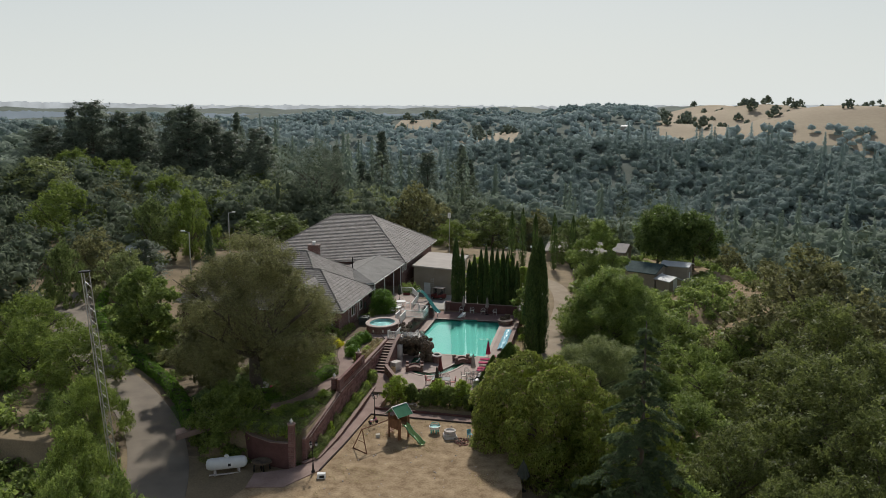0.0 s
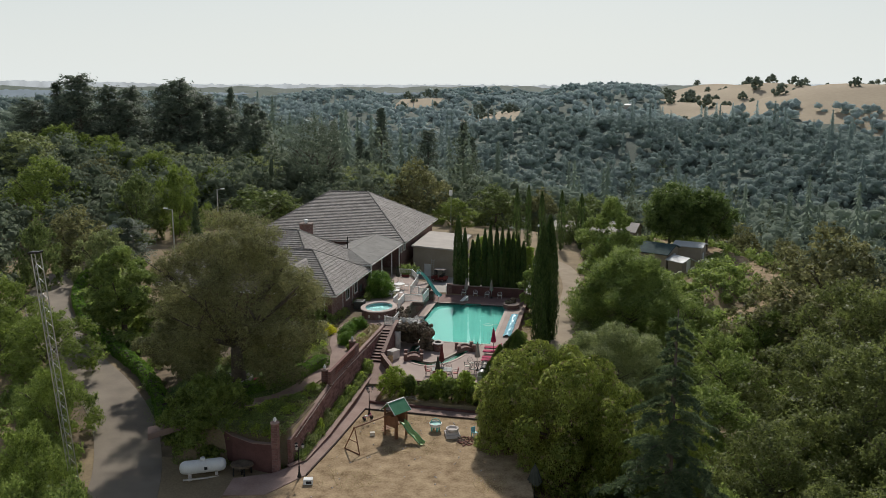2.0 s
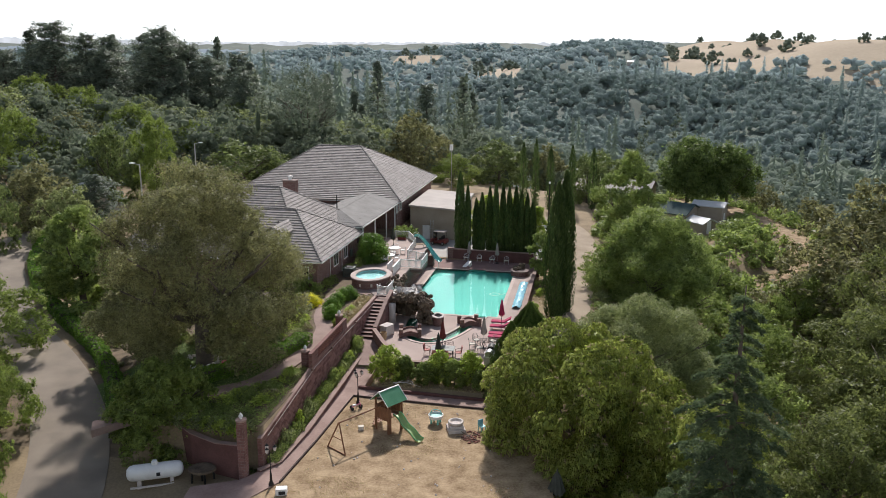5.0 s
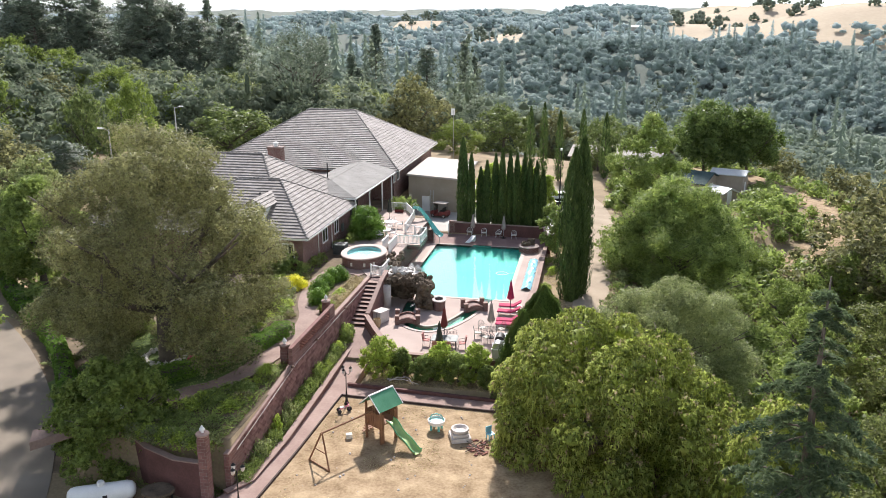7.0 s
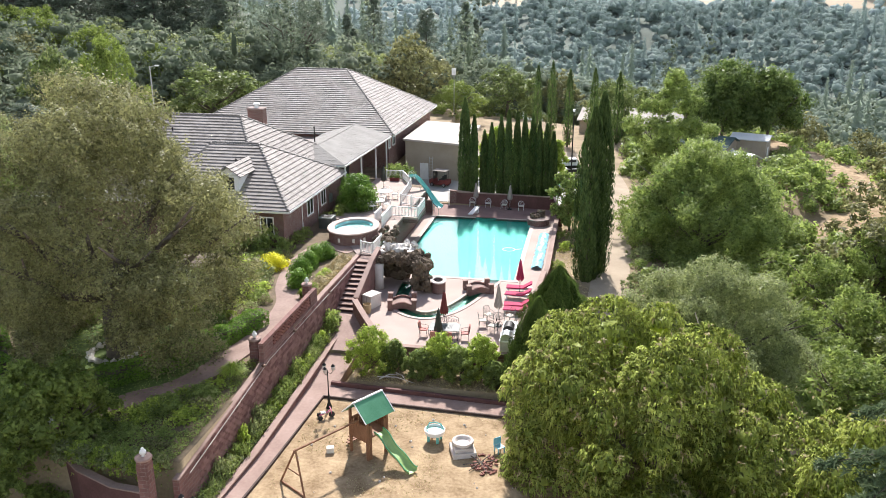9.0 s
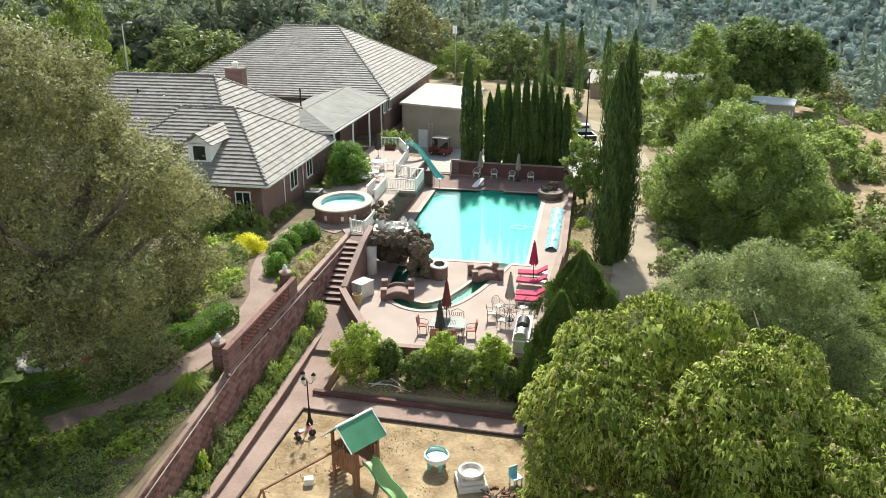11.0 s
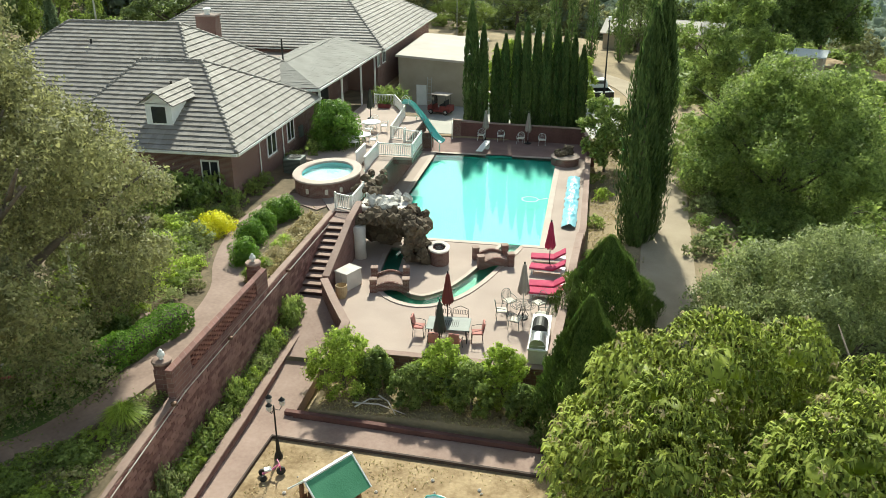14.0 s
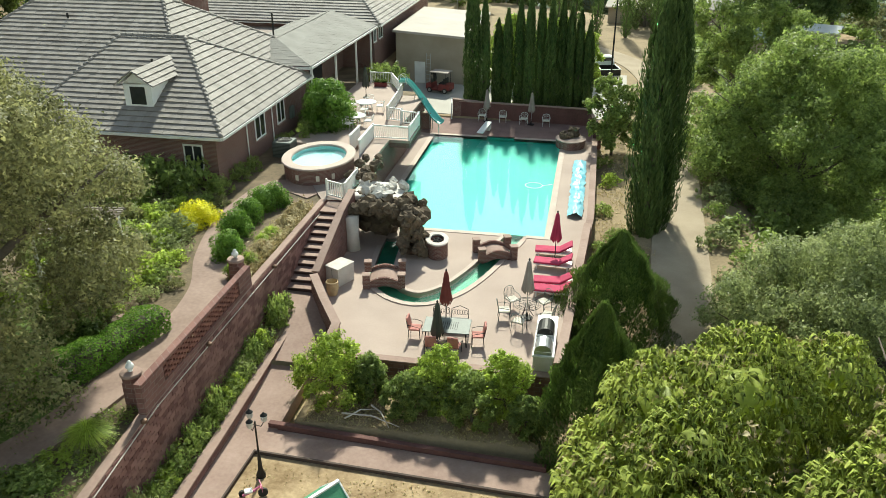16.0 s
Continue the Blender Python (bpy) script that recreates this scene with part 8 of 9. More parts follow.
part("backrest", boxes((-0.22, 0.22, 0.2, 0.25, 0.35, 0.75), bevel=0.02), M_blueplastic, chair_b)
for x in (-0.18, 0.18):
    for y in (-0.18, 0.18):
        part("leg", boxes((x - 0.025, x + 0.025, y - 0.025, y + 0.025, 0, 0.3)), M_blueplastic, chair_b)
pile = thing("brick_heap", "heap of old red bricks and sticks on the sand", "rubble", (10.6, -41.5, -1.14))
gp = np.random.default_rng(9)
brick_me = mesh_of("brick", boxes((-0.1, 0.1, -0.05, 0.05, -0.035, 0.035), bevel=0.006), M_brick)
for k in range(46):
    b = new("brick", brick_me)
    b.parent = pile
    r = gp.uniform(0, 1) ** 0.7
    a = gp.uniform(0, 6.28)
    b.matrix_basis = pose(0.75 * r * math.cos(a), 0.95 * r * math.sin(a), 0.04 + 0.1 * (1 - r) * gp.uniform(0, 1), gp.uniform(-15, 15), gp.uniform(-15, 15), gp.uniform(0, 360))
for k in range(4):
    a = gp.uniform(0, 3.1)
    part("stick", tube(bmesh.new(), [(-0.9 * math.cos(a) - 0.2, -0.9 * math.sin(a), 0.08), (0.7 * math.cos(a) - 0.2, 0.7 * math.sin(a), 0.16)], 0.03, 6), M_bark, pile)
trike = thing("toy_tricycle", "pink and white toy tricycle by the lamp post", "toy", (1.25, -38.5, -1.14), 30)
part("frame", tube(bmesh.new(), [(-0.35, 0, 0.2), (0.05, 0, 0.32), (0.3, 0, 0.48), (0.34, 0, 0.18)], 0.045, 6), M_pinkplastic, trike)
part("saddle", boxes((-0.28, 0.0, -0.12, 0.12, 0.32, 0.4), bevel=0.03), M_white, trike)
part("handlebar", tube(bmesh.new(), [(0.26, -0.22, 0.55), (0.3, 0, 0.5), (0.26, 0.22, 0.55)], 0.025, 6), M_pinkplastic, trike)
for x, y, r in ((0.34, 0, 0.17), (-0.34, -0.2, 0.13), (-0.34, 0.2, 0.13)):
    bm = bmesh.new()
    lathe(bm, [(r, -0.04), (r, 0.04)], 14)
    bmesh.ops.transform(bm, matrix=Matrix.Translation((x, y, r)) @ Matrix.Rotation(radians(90), 4, "X"), verts=bm.verts)
    part("wheel", bm, M_black, trike)
blk = thing("pale_block", "small pale yellow block on the sand", "block", (2.6, -41.8, -1.14), 20)
part("block_body", boxes((-0.2, 0.2, -0.17, 0.17, 0, 0.3), bevel=0.03), M_cream, blk)


def garden_lamp(at, h, heads, label):
    ob = thing("garden_lamp", label, "lamp", at, 0, group="garden lamps")
    bm = bmesh.new()
    lathe(bm, [(0.17, 0), (0.17, 0.08), (0.09, 0.3), (0.06, 0.8), (0.035, 1.0), (0.03, h)], 10)
    part("post", bm, M_iron, ob)
    for k in range(heads):
        a = k * 2 * math.pi / heads + 0.4
        x, y = (0.32 * math.cos(a), 0.32 * math.sin(a)) if heads > 1 else (0, 0)
        if heads > 1:
            part("arm", tube(bmesh.new(), [(0, 0, h - 0.15), (x * 0.6, y * 0.6, h - 0.25), (x, y, h - 0.05)], 0.016, 6), M_iron, ob)
        bm = bmesh.new()
        lathe(bm, [(0.04, -0.08), (0.1, 0.0), (0.11, 0.14), (0.05, 0.2)], 10, (x, y, h))
        hd = part("lantern", bm, M_palestone, ob, "frosted lantern")
        bm = bmesh.new()
        lathe(bm, [(0.13, 0.2), (0.05, 0.28), (0.01, 0.34)], 10, (x, y, h))
        part("lantern_cap", bm, M_iron, hd)
    return ob


garden_lamp((1.08, -37.4, -1.14), 2.4, 3, "black three-armed garden lamp in the play yard")
garden_lamp((-0.75, -50.4, -1.1), 2.4, 3, "black three-armed garden lamp beside the path")
tall = thing("lamp_post", "tall thin dark lamp post behind the pool", "lamp", (13.0, 9.0, 0.0))
part("pole", tube(bmesh.new(), [(0, 0, -0.3), (0, 0, 9.6)], [0.09, 0.05], 8), M_iron, tall)
part("lamp_head", boxes((-0.12, 0.12, -0.3, 0.1, 9.55, 9.8), bevel=0.03), M_white, tall)
for x, y, h, s in ((-35.9, -4.6, 13.6, 1), (-41.4, 19.9, 12.0, -1)):
    ob = thing("light_pole", "tall pale metal light pole by the drive", "lamp", (x, y, H1(x, y)), group="light poles by the drive")
    part("pole", tube(bmesh.new(), [(0, 0, -0.3), (0, 0, h)], [0.14, 0.08], 8), M_steel, ob)
    part("arm", tube(bmesh.new(), [(0, 0, h - 0.1), (-0.9 * s, 0, h + 0.15)], 0.05, 6), M_steel, ob)
    part("lamp_head", boxes((min(-1.3 * s, -0.7 * s), max(-1.3 * s, -0.7 * s), -0.14, 0.14, h + 0.05, h + 0.22), bevel=0.03), M_white, ob)
ant = thing("antenna_pole", "thin pale antenna pole behind the house", "antenna", (-5.0, 39, 0.2))
part("pole", tube(bmesh.new(), [(0, 0, -0.3), (0, 0, 10.6)], 0.05, 6), M_steel, ant)
part("dish", boxes((-0.35, 0.25, -0.03, 0.03, 9.9, 10.9), bevel=0.02), M_white, ant)
mast = thing("lattice_mast", "tall thin steel lattice mast", "mast", (-14.7, -57.2, H1(-14.7, -57.2)))
mast.matrix_basis = pose(-14.7, -57.2, H1(-14.7, -57.2), 0, -4.9, 0)
top_ = 17.0 - H1(-16.3, -57.2)
tri_ = [(0.34 * math.cos(a), 0.34 * math.sin(a)) for a in (0.3, 2.4, 4.5)]
for x, y in tri_:
    part("mast_leg", tube(bmesh.new(), [(x, y, -0.3), (x, y, top_)], 0.035, 6), M_steel, mast)
bm = bmesh.new()
k, z = 0, 0.0
while z < top_ - 0.5:
    for i in range(3):
        a, b = tri_[i], tri_[(i + 1) % 3]
        if (k + i) % 2:
            a, b = b, a
        tube(bm, [(*a, z), (*b, z + 0.5)], 0.016, 4)
    z += 0.5
    k += 1
part("lacing", bm, M_steel, mast)
part("mast_head", boxes((-0.4, 0.4, -0.3, 0.3, top_, top_ + 0.12), bevel=0.02), M_iron, mast)
tank = thing("propane_tank", "white horizontal propane tank on the ground", "tank", (-8.55, -50.6, -1.62), 26)
bm = bmesh.new()
lathe(bm, [(0.05, -1.75), (0.3, -1.7), (0.46, -1.55), (0.52, -1.3), (0.52, 1.3), (0.46, 1.55), (0.3, 1.7), (0.05, 1.75)], 24)
bmesh.ops.transform(bm, matrix=Matrix.Translation((0, 0, 0.8)) @ Matrix.Rotation(radians(90), 4, "Y"), verts=bm.verts)
part("vessel", bm, M_white, tank, smooth=True)
bm = bmesh.new()
lathe(bm, [(0.2, 0), (0.2, 0.18), (0.16, 0.24)], 14, (0, 0, 1.28))
part("valve_dome", bm, M_white, tank)
for x in (-1.0, 1.0):
    part("foot", boxes((x - 0.12, x + 0.12, -0.35, 0.35, -0.2, 0.4), bevel=0.02), M_palestone, tank)
part("skid", boxes((-1.5, 1.5, -0.62, -0.5, 0, 0.1)), M_palestone, tank)
part("warning_diamond", boxes((0.1, 0.34, -0.535, -0.52, 0.68, 0.92)), M_black, tank, "dark warning mark")
stump = thing("stone_table", "rough stone slab on dark metal legs", "table", (-5.6, -50.0, -1.6), 10)
bm = bmesh.new()
lathe(bm, [(0.5, 0.8), (0.75, 0.84), (0.72, 0.98), (0.4, 1.02)], 12)
for v in bm.verts:
    v.co.x *= 1.2
    v.co += Vector((0.1 * noise.noise(v.co * 3), 0.1 * noise.noise(v.co * 3 + Vector((4, 0, 0))), 0))
part("slab", bm, M_rock, stump)
for x, y in ((-0.6, -0.4), (-0.2, 0.4), (0.3, -0.5), (0.7, 0.2), (0.0, -0.1)):
    part("leg", tube(bmesh.new(), [(x, y, -0.2), (x * 0.9, y * 0.9, 0.85)], 0.07, 7), M_iron, stump)
wb = thing("white_box", "small white utility box on the ground", "box", (0.25, -51.2, -1.14), 15)
part("box_body", boxes((-0.35, 0.35, -0.25, 0.25, 0, 0.42), bevel=0.03), M_white, wb)
part("box_opening", boxes((-0.15, 0.25, -0.262, -0.25, 0.08, 0.3)), M_black, wb)


# ---------------------------------------------------------------- garden planting
def hedge(pts, w, h, mat, label, seed, dens=190, leaf=0.09, name="hedge"):
    """A clipped hedge along (x, y) points, its leaves on a rounded box."""
    g2 = np.random.default_rng(seed)
    line = np.array(smooth_line(pts, max(12, len(pts) * 8)))
    seg = np.linalg.norm(np.diff(line, axis=0), axis=1)
    L = seg.sum()
    n = int(L * (w + 2 * h) * dens)
    s = g2.uniform(0, L, n)
    cum = np.concatenate([[0], np.cumsum(seg)])
    x, y = np.interp(s, cum, line[:, 0]), np.interp(s, cum, line[:, 1])
    i = np.clip(np.searchsorted(cum, s) - 1, 0, len(seg) - 1)
    d = (line[i + 1] - line[i]) / seg[i][:, None]
    a = g2.uniform(-0.15, math.pi + 0.15, n)
    bump = 1 + 0.08 * np.sin(s * 2.1) + 0.06 * np.sin(s * 5.3 + a * 2)
    ca, sa = np.cos(a), np.sin(a)
    k = 1 / np.maximum(np.abs(ca), np.abs(sa)) ** 0.7 * bump
    off, up = ca * k * w / 2, np.clip(sa * k, 0, 1.15) * h * 0.95
    low = g2.uniform(0, 1, n) < 0.3
    up = np.where(low, g2.uniform(0, 0.8, n) * h, up)
    off = np.where(low, np.sign(ca) * w / 2 * bump, off)
    c = np.stack([x - d[:, 1] * off, y + d[:, 0] * off, height(x, y) + up], 1)
    nr = np.stack([-d[:, 1] * ca, d[:, 0] * ca, sa + 0.2], 1)
    ob = thing(name, label, "hedge")
    v, f = leaves(g2, c, nr, np.full(n, leaf), 0.55)
    part("foliage", raw("foliage", v, f, mat), mat, ob)
    m = line[::4]
    z = height(m[:, 0], m[:, 1])
    bm = bmesh.new()
    for k in range(len(m) - 1):
        tube(bm, [(m[k][0], m[k][1], z[k] + h * 0.45), (m[k + 1][0], m[k + 1][1], z[k + 1] + h * 0.45)], min(w, h) * 0.4, 6)
    part("branch_core", bm, M_bark, ob)


hedge([(-54, 3), (-50.5, -5), (-46.5, -11.5), (-40.5, -18.5), (-33, -25.5), (-25, -32), (-19.5, -38), (-15.5, -44)], 1.2, 1.3, M_hedge, "clipped green hedge along the drive", 201, 90, 0.12)
hedge([(-4.6, -33.2), (-5.3, -35.2), (-6.4, -37.4), (-7.6, -39.4), (-9.3, -41.4), (-11.5, -43)], 1.35, 1.0, M_hedge, "clipped low hedge along the brick path", 202, 480, 0.055)
for i, (x, y, r) in enumerate(((-4.50, -26.90, 0.72), (-5.20, -24.40, 0.74), (-5.20, -22.80, 0.76), (-5.20, -21.20, 0.68), (-4.70, -20.50, 0.70))):
    tree("boxwood", "clipped boxwood ball beside the garden path", "shrub", (x, y, 2.0), r, 1.25, 0.0, 6500, 0.045, M_hedge, 210 + i, lobes=12, trunk=0.05, low=0.0, size=(0.6, 0.72), limbs=2, group="boxwood balls by the path", tri=True, shell=0.08)
tree("yellow_shrub", "bright yellow rounded shrub by the path", "shrub", (-7.75, -23.4, 2.0), 1.3, 1.05, 0.0, 9000, 0.045, M_yellow, 220, tri=True, lobes=20, trunk=0.05, low=0.0, size=(0.4, 0.5), limbs=2)
tree("round_shrub", "small rounded green shrub by the hedge", "shrub", (-6.9, -34.6, 1.8), 0.9, 1.1, 0.0, 2600, 0.07, M_green, 221, lobes=14, trunk=0.05, low=0.0, limbs=2)


def tuft(at, r, h, n, mat, label, seed, name="grass_clump"):
    """A clump of long arching blades."""
    g2 = np.random.default_rng(seed)
    ob = thing(name, label, "grass", at)
    a, L = g2.uniform(0, 6.28, n), g2.uniform(0.6, 1.1, n)
    c, s = np.cos(a), np.sin(a)
    b = np.stack([c * 0.08 * r, s * 0.08 * r, 0 * a], 1)
    q = np.sqrt(g2.uniform(0.02, 1, n)) * L
    m = np.stack([c * r * 0.5 * q, s * r * 0.5 * q, h * L * (1.05 - 0.4 * q)], 1)
    t = np.stack([c * r * q, s * r * q, h * L * (1.25 - 0.95 * q * g2.uniform(0.8, 1.1, n))], 1)
    sd = np.stack([-s, c, 0 * a], 1) * 0.013
    v = np.stack([b, m + sd, t, m - sd], 1).reshape(-1, 3)
    part("foliage", raw("foliage", v, np.arange(4 * n, dtype=np.int32).reshape(n, 4), mat), mat, ob)
    return ob


tuft((-3.3, -40.1, 1.65), 1.1, 0.95, 1000, M_bright, "arching clump of long grass by the path", 230)
for i, (x, y, r) in enumerate(((-3.2, -27.6, 0.7), (-3.1, -26.2, 0.8), (-3.3, -24.6, 0.75), (-3.1, -23.2, 0.7), (-3.4, -25.5, 0.6), (-3.2, -22.0, 0.6), (-3.5, -28.9, 0.5), (-3.0, -21.2, 0.5))):
    tuft((x, y, 2.0), r, 0.7, 420, M_drygrass if i % 2 else M_bright, "clump of pale feathery grass above the steps", 231 + i)

gs = []
for i, (m, lb) in enumerate(((M_leafy, "low green garden shrub"), (M_bright, "low bright green garden shrub"), (M_grey, "low grey-green garden shrub"), (M_oak, "low olive garden shrub"))):
    gs.append(template("garden_shrub", lb + " in the flower bed", 1.0, 1.0, m, 240 + i, 800, leaf=0.085))
used = set()


def shrub(i, x, y, z, s, sz=None):
    m = pose(x, y, z, 0, 0, rng.uniform(0, 360)) @ Matrix.Diagonal((s, s, sz or s * rng.uniform(0.7, 1.1), 1))
    if i not in used:
        used.add(i)
        gs[i].matrix_basis = m
        gs[i]["category"] = "shrub"
    else:
        copy_thing(gs[i], pose(0, 0, 0)).matrix_basis = m


for k in range(22):                       # planting strip below the wall
    y = -27.6 - k * 0.93
    z = np.interp(-y, [26.5, 32, 40, 48.3], [-0.05, -0.55, -0.85, -1.1])
    if rng.random() < 0.85:
        shrub(int(rng.choice([0, 1, 2, 0])), -1.72 + rng.uniform(-0.12, 0.12), y, float(z) - 0.1, rng.uniform(0.4, 0.75), rng.uniform(0.6, 1.5))
for k in range(95):                       # bed between path and house
    x, y = rng.uniform(-14, -6.6), rng.uniform(-34.5, -20.5)
    if math.hypot(x + 11.3, y + 38.5) < 3 or (x > -7.6 and y > -27.5) or math.hypot(x + 7.75, y + 23.4) < 1.6:
        continue
    shrub(int(rng.choice([0, 1, 2, 2, 3])), x, y, H1(x, y) - 0.05, rng.uniform(0.5, 1.0))
for i, x, y, s, sz in ((2, -8.2, -24.8, 1.15, 1.1), (1, -7.3, -29.0, 1.2, 1.0), (1, -7.6, -30.6, 1.0, 0.9), (0, -6.3, -29.6, 0.9, 0.7), (3, -5.6, -30.2, 0.6, 0.5), (2, -8.9, -26.6, 1.0, 0.9),
                       (2, -9.3, -27.9, 1.1, 0.9), (3, -9.1, -29.3, 0.9, 0.9), (3, -11.0, -24.6, 1.0, 1.3), (2, -6.1, -31.2, 0.6, 0.5), (1, -6.7, -27.8, 0.7, 0.6), (2, -7.6, -26.9, 0.9, 0.8),
                       (0, -8.3, -31.8, 0.9, 0.8), (0, -10.2, -26.0, 1.1, 1.0), (3, -10.6, -30.4, 1.1, 1.0), (2, -7.5, -25.7, 0.7, 0.7), (0, -9.8, -22.8, 0.9, 0.8), (1, -6.9, -32.6, 0.5, 0.4)):
    shrub(i, x, y, 1.98, s, sz)
for k in range(40):                       # bank between the path and the retaining wall
    y = rng.uniform(-47.2, -39.5)
    x = rng.uniform(-3.0 - 0.9 * max(0.6, (-39 - y)), -3.0) if y > -44 else rng.uniform(-9.5, -3.0)
    pd, _ = near_line(np.array(x), np.array(y), [(-15, -47.5, 0), (-11, -45.2, 0), (-8, -43.4, 0), (-5.6, -41.2, 0), (-4.3, -37.2, 0)])
    if pd < 1.3:
        continue
    shrub(int(rng.choice([0, 0, 1, 3])), x, y, H1(x, y) - 0.05, rng.uniform(0.5, 1.0), rng.uniform(0.35, 0.7))
for x, y, s in ((-9.7, -19.9, 1.7), (-11.4, -20.2, 2.0), (-13, -20.4, 1.9), (-12.2, -21.5, 1.4), (-8.3, -19.6, 0.9), (-8.2, -17.0, 0.8), (-8.1, -15.4, 0.7), (-8.0, -10.4, 0.7), (-15.5, -20.4, 1.1), (-5.2, 7.2, 1.5), (-6.2, 7.6, 1.4), (-7.0, -5.0, 0.9), (-7.1, -8.8, 1.0)):
    shrub(0, x, y, 2.0, s, s * 1.2)
for k in range(15):                       # along the foot of the bank
    x = -8.8 + 0.4 * k
    shrub(k % 3, x, -47.7 + 0.25 * math.sin(k * 2.3) - 0.05 * k, H1(x, -47.7) - 0.2, 0.8, 0.8)
for x, y, s in ((12.8, -12, 0.8), (13.2, -7, 0.9), (12.9, -17.5, 1.0), (13.5, -15.6, 0.8), (14, -28.5, 1.1), (13.4, -20.5, 0.7), (12.7, -3, 0.9), (14.6, -31, 1.1), (15.5, -33, 1.2)):
    shrub(int(rng.choice([0, 1, 2])), x, y, H1(x, y) - 0.1, s)
for k in range(13):                       # ragged edge of the lane
    x, y = 19.7 + 0.5 * math.sin(k * 2.7), -24 + 2.1 * k
    shrub((0, 2, 3)[k % 3], x, y, H1(x, y) - 0.15, 1.15 + 0.35 * math.sin(k * 1.9))
for x, y, s in ((-17, -36, 1.2), (-22, -35, 1.3), (-25, -29.5, 1.4), (-20, -31, 1.5), (-16, -33, 1.2), (-29, -25, 1.5)):
    shrub(int(rng.choice([0, 2, 3])), x, y, H1(x, y) - 0.1, s)
for i, x in enumerate(np.linspace(2.8, 11.0, 8)):   # bright creeper behind the cypresses
    tree("creeper_bush", "tall bright green creeper hedge behind the cypresses", "shrub", (float(x), 17.5 + 0.7 * math.sin(i * 2.1), 0.1), 1.6, 5.6 + 0.9 * math.sin(i * 1.7), 0.1, 3600, 0.13, M_bright, 260 + i, tri=True, lobes=24, trunk=0.08, low=0.0, limbs=3, group="creeper behind the cypresses")

# stones, wagon and crate under the oak, white pergola
ring_ = thing("stone_ring", "ring of pale stones round the oak's foot", "stones", (-11.3, -38.5, H1(-11.3, -38.5)))
for k in range(18):
    a = k * 0.349
    rock(ring_, 1.35 * math.cos(a), 1.35 * math.sin(a), 0.1, g.uniform(0.35, 0.55), 0.3, True)
wag = thing("garden_wagon", "small red garden wagon on the lawn", "wagon", (-8.9, -38.9, H1(-8.9, -38.9)), 15)
part("tray", boxes((-0.45, 0.45, -0.3, 0.3, 0.22, 0.45), bevel=0.03), M_redcloth, wag)
for x in (-0.32, 0.32):
    for y in (-0.32, 0.32):
        wheel(wag, x, y, 0.14, 0.06)
part("handle", tube(bmesh.new(), [(0.45, 0, 0.3), (0.95, 0, 0.55)], 0.02, 6), M_iron, wag)
crate = thing("garden_chest", "grey plastic storage chest on the lawn", "chest", (-7.5, -38.4, H1(-7.5, -38.4)), 12)
part("chest_body", boxes((-0.5, 0.5, -0.28, 0.28, 0, 0.42), bevel=0.03), M_taupe, crate)
part("lid", boxes((-0.53, 0.53, -0.31, 0.31, 0.42, 0.5), bevel=0.03), M_greyplastic, crate)
perg = thing("garden_pergola", "white lattice pergola with a slatted grey roof", "pergola", (-10.2, -29.5, 2.0), 12)
for x in (-1.4, 1.4):
    for y in (-1.2, 1.2):
        part("post", boxes((x - 0.06, x + 0.06, y - 0.06, y + 0.06, 0, 2.4)), M_white, perg)
for k in range(12):
    part("slat", boxes((-1.7, 1.7, -1.45 + 0.26 * k, -1.4 + 0.26 * k, 2.4, 2.5)), M_taupe, perg)
bm = bmesh.new()
for k in range(14):
    s = -1.4 + 2.8 * k / 13
    tube(bm, [(s, -1.2, 0.3), (min(1.4, s + 0.8), -1.2, 0.3 + min(0.8, 1.4 - s))], 0.02, 4)
    tube(bm, [(s, -1.2, 0.3), (max(-1.4, s - 0.8), -1.2, 0.3 + min(0.8, s + 1.4))], 0.02, 4)
part("lattice", bm, M_white, perg)

for k, (x, y, r) in enumerate(((-6.3, -33.0, 20), (-7.1, -32.9, 65), (-5.6, -32.5, 40), (-9.4, -24.0, 10), (-9.9, -25.3, 75))):
    st_ = thing("flagstone", "flat reddish flagstone in the garden bed", "stone", (x, y, H1(x, y) - 0.02), r, group="flagstones in the bed")
    bm = bmesh.new()
    prism(bm, [(-0.4, -0.25), (0.32, -0.32), (0.42, 0.2), (-0.1, 0.33), (-0.42, 0.18)], 0, 0.1)
    part("slab", bm, M_conc, st_)

# dead branches in the shrub bed
for i, (x0, y0, x1, y1) in enumerate(((3.0, -33.9, 5.4, -34.3), (4.0, -33.2, 5.0, -34.4), (3.2, -34.2, 4.2, -33.4))):
    br_ = thing("dead_branch", "dry grey branch lying in the shrub bed", "branch", (0, 0, 0), group="dry branches in the bed")
    part("stem", tube(bmesh.new(), [(x0, y0, -0.72), ((x0 + x1) / 2, (y0 + y1) / 2 + 0.1, -0.6), (x1, y1, -0.74)], [0.04, 0.03, 0.015], 6), M_palestone, br_)

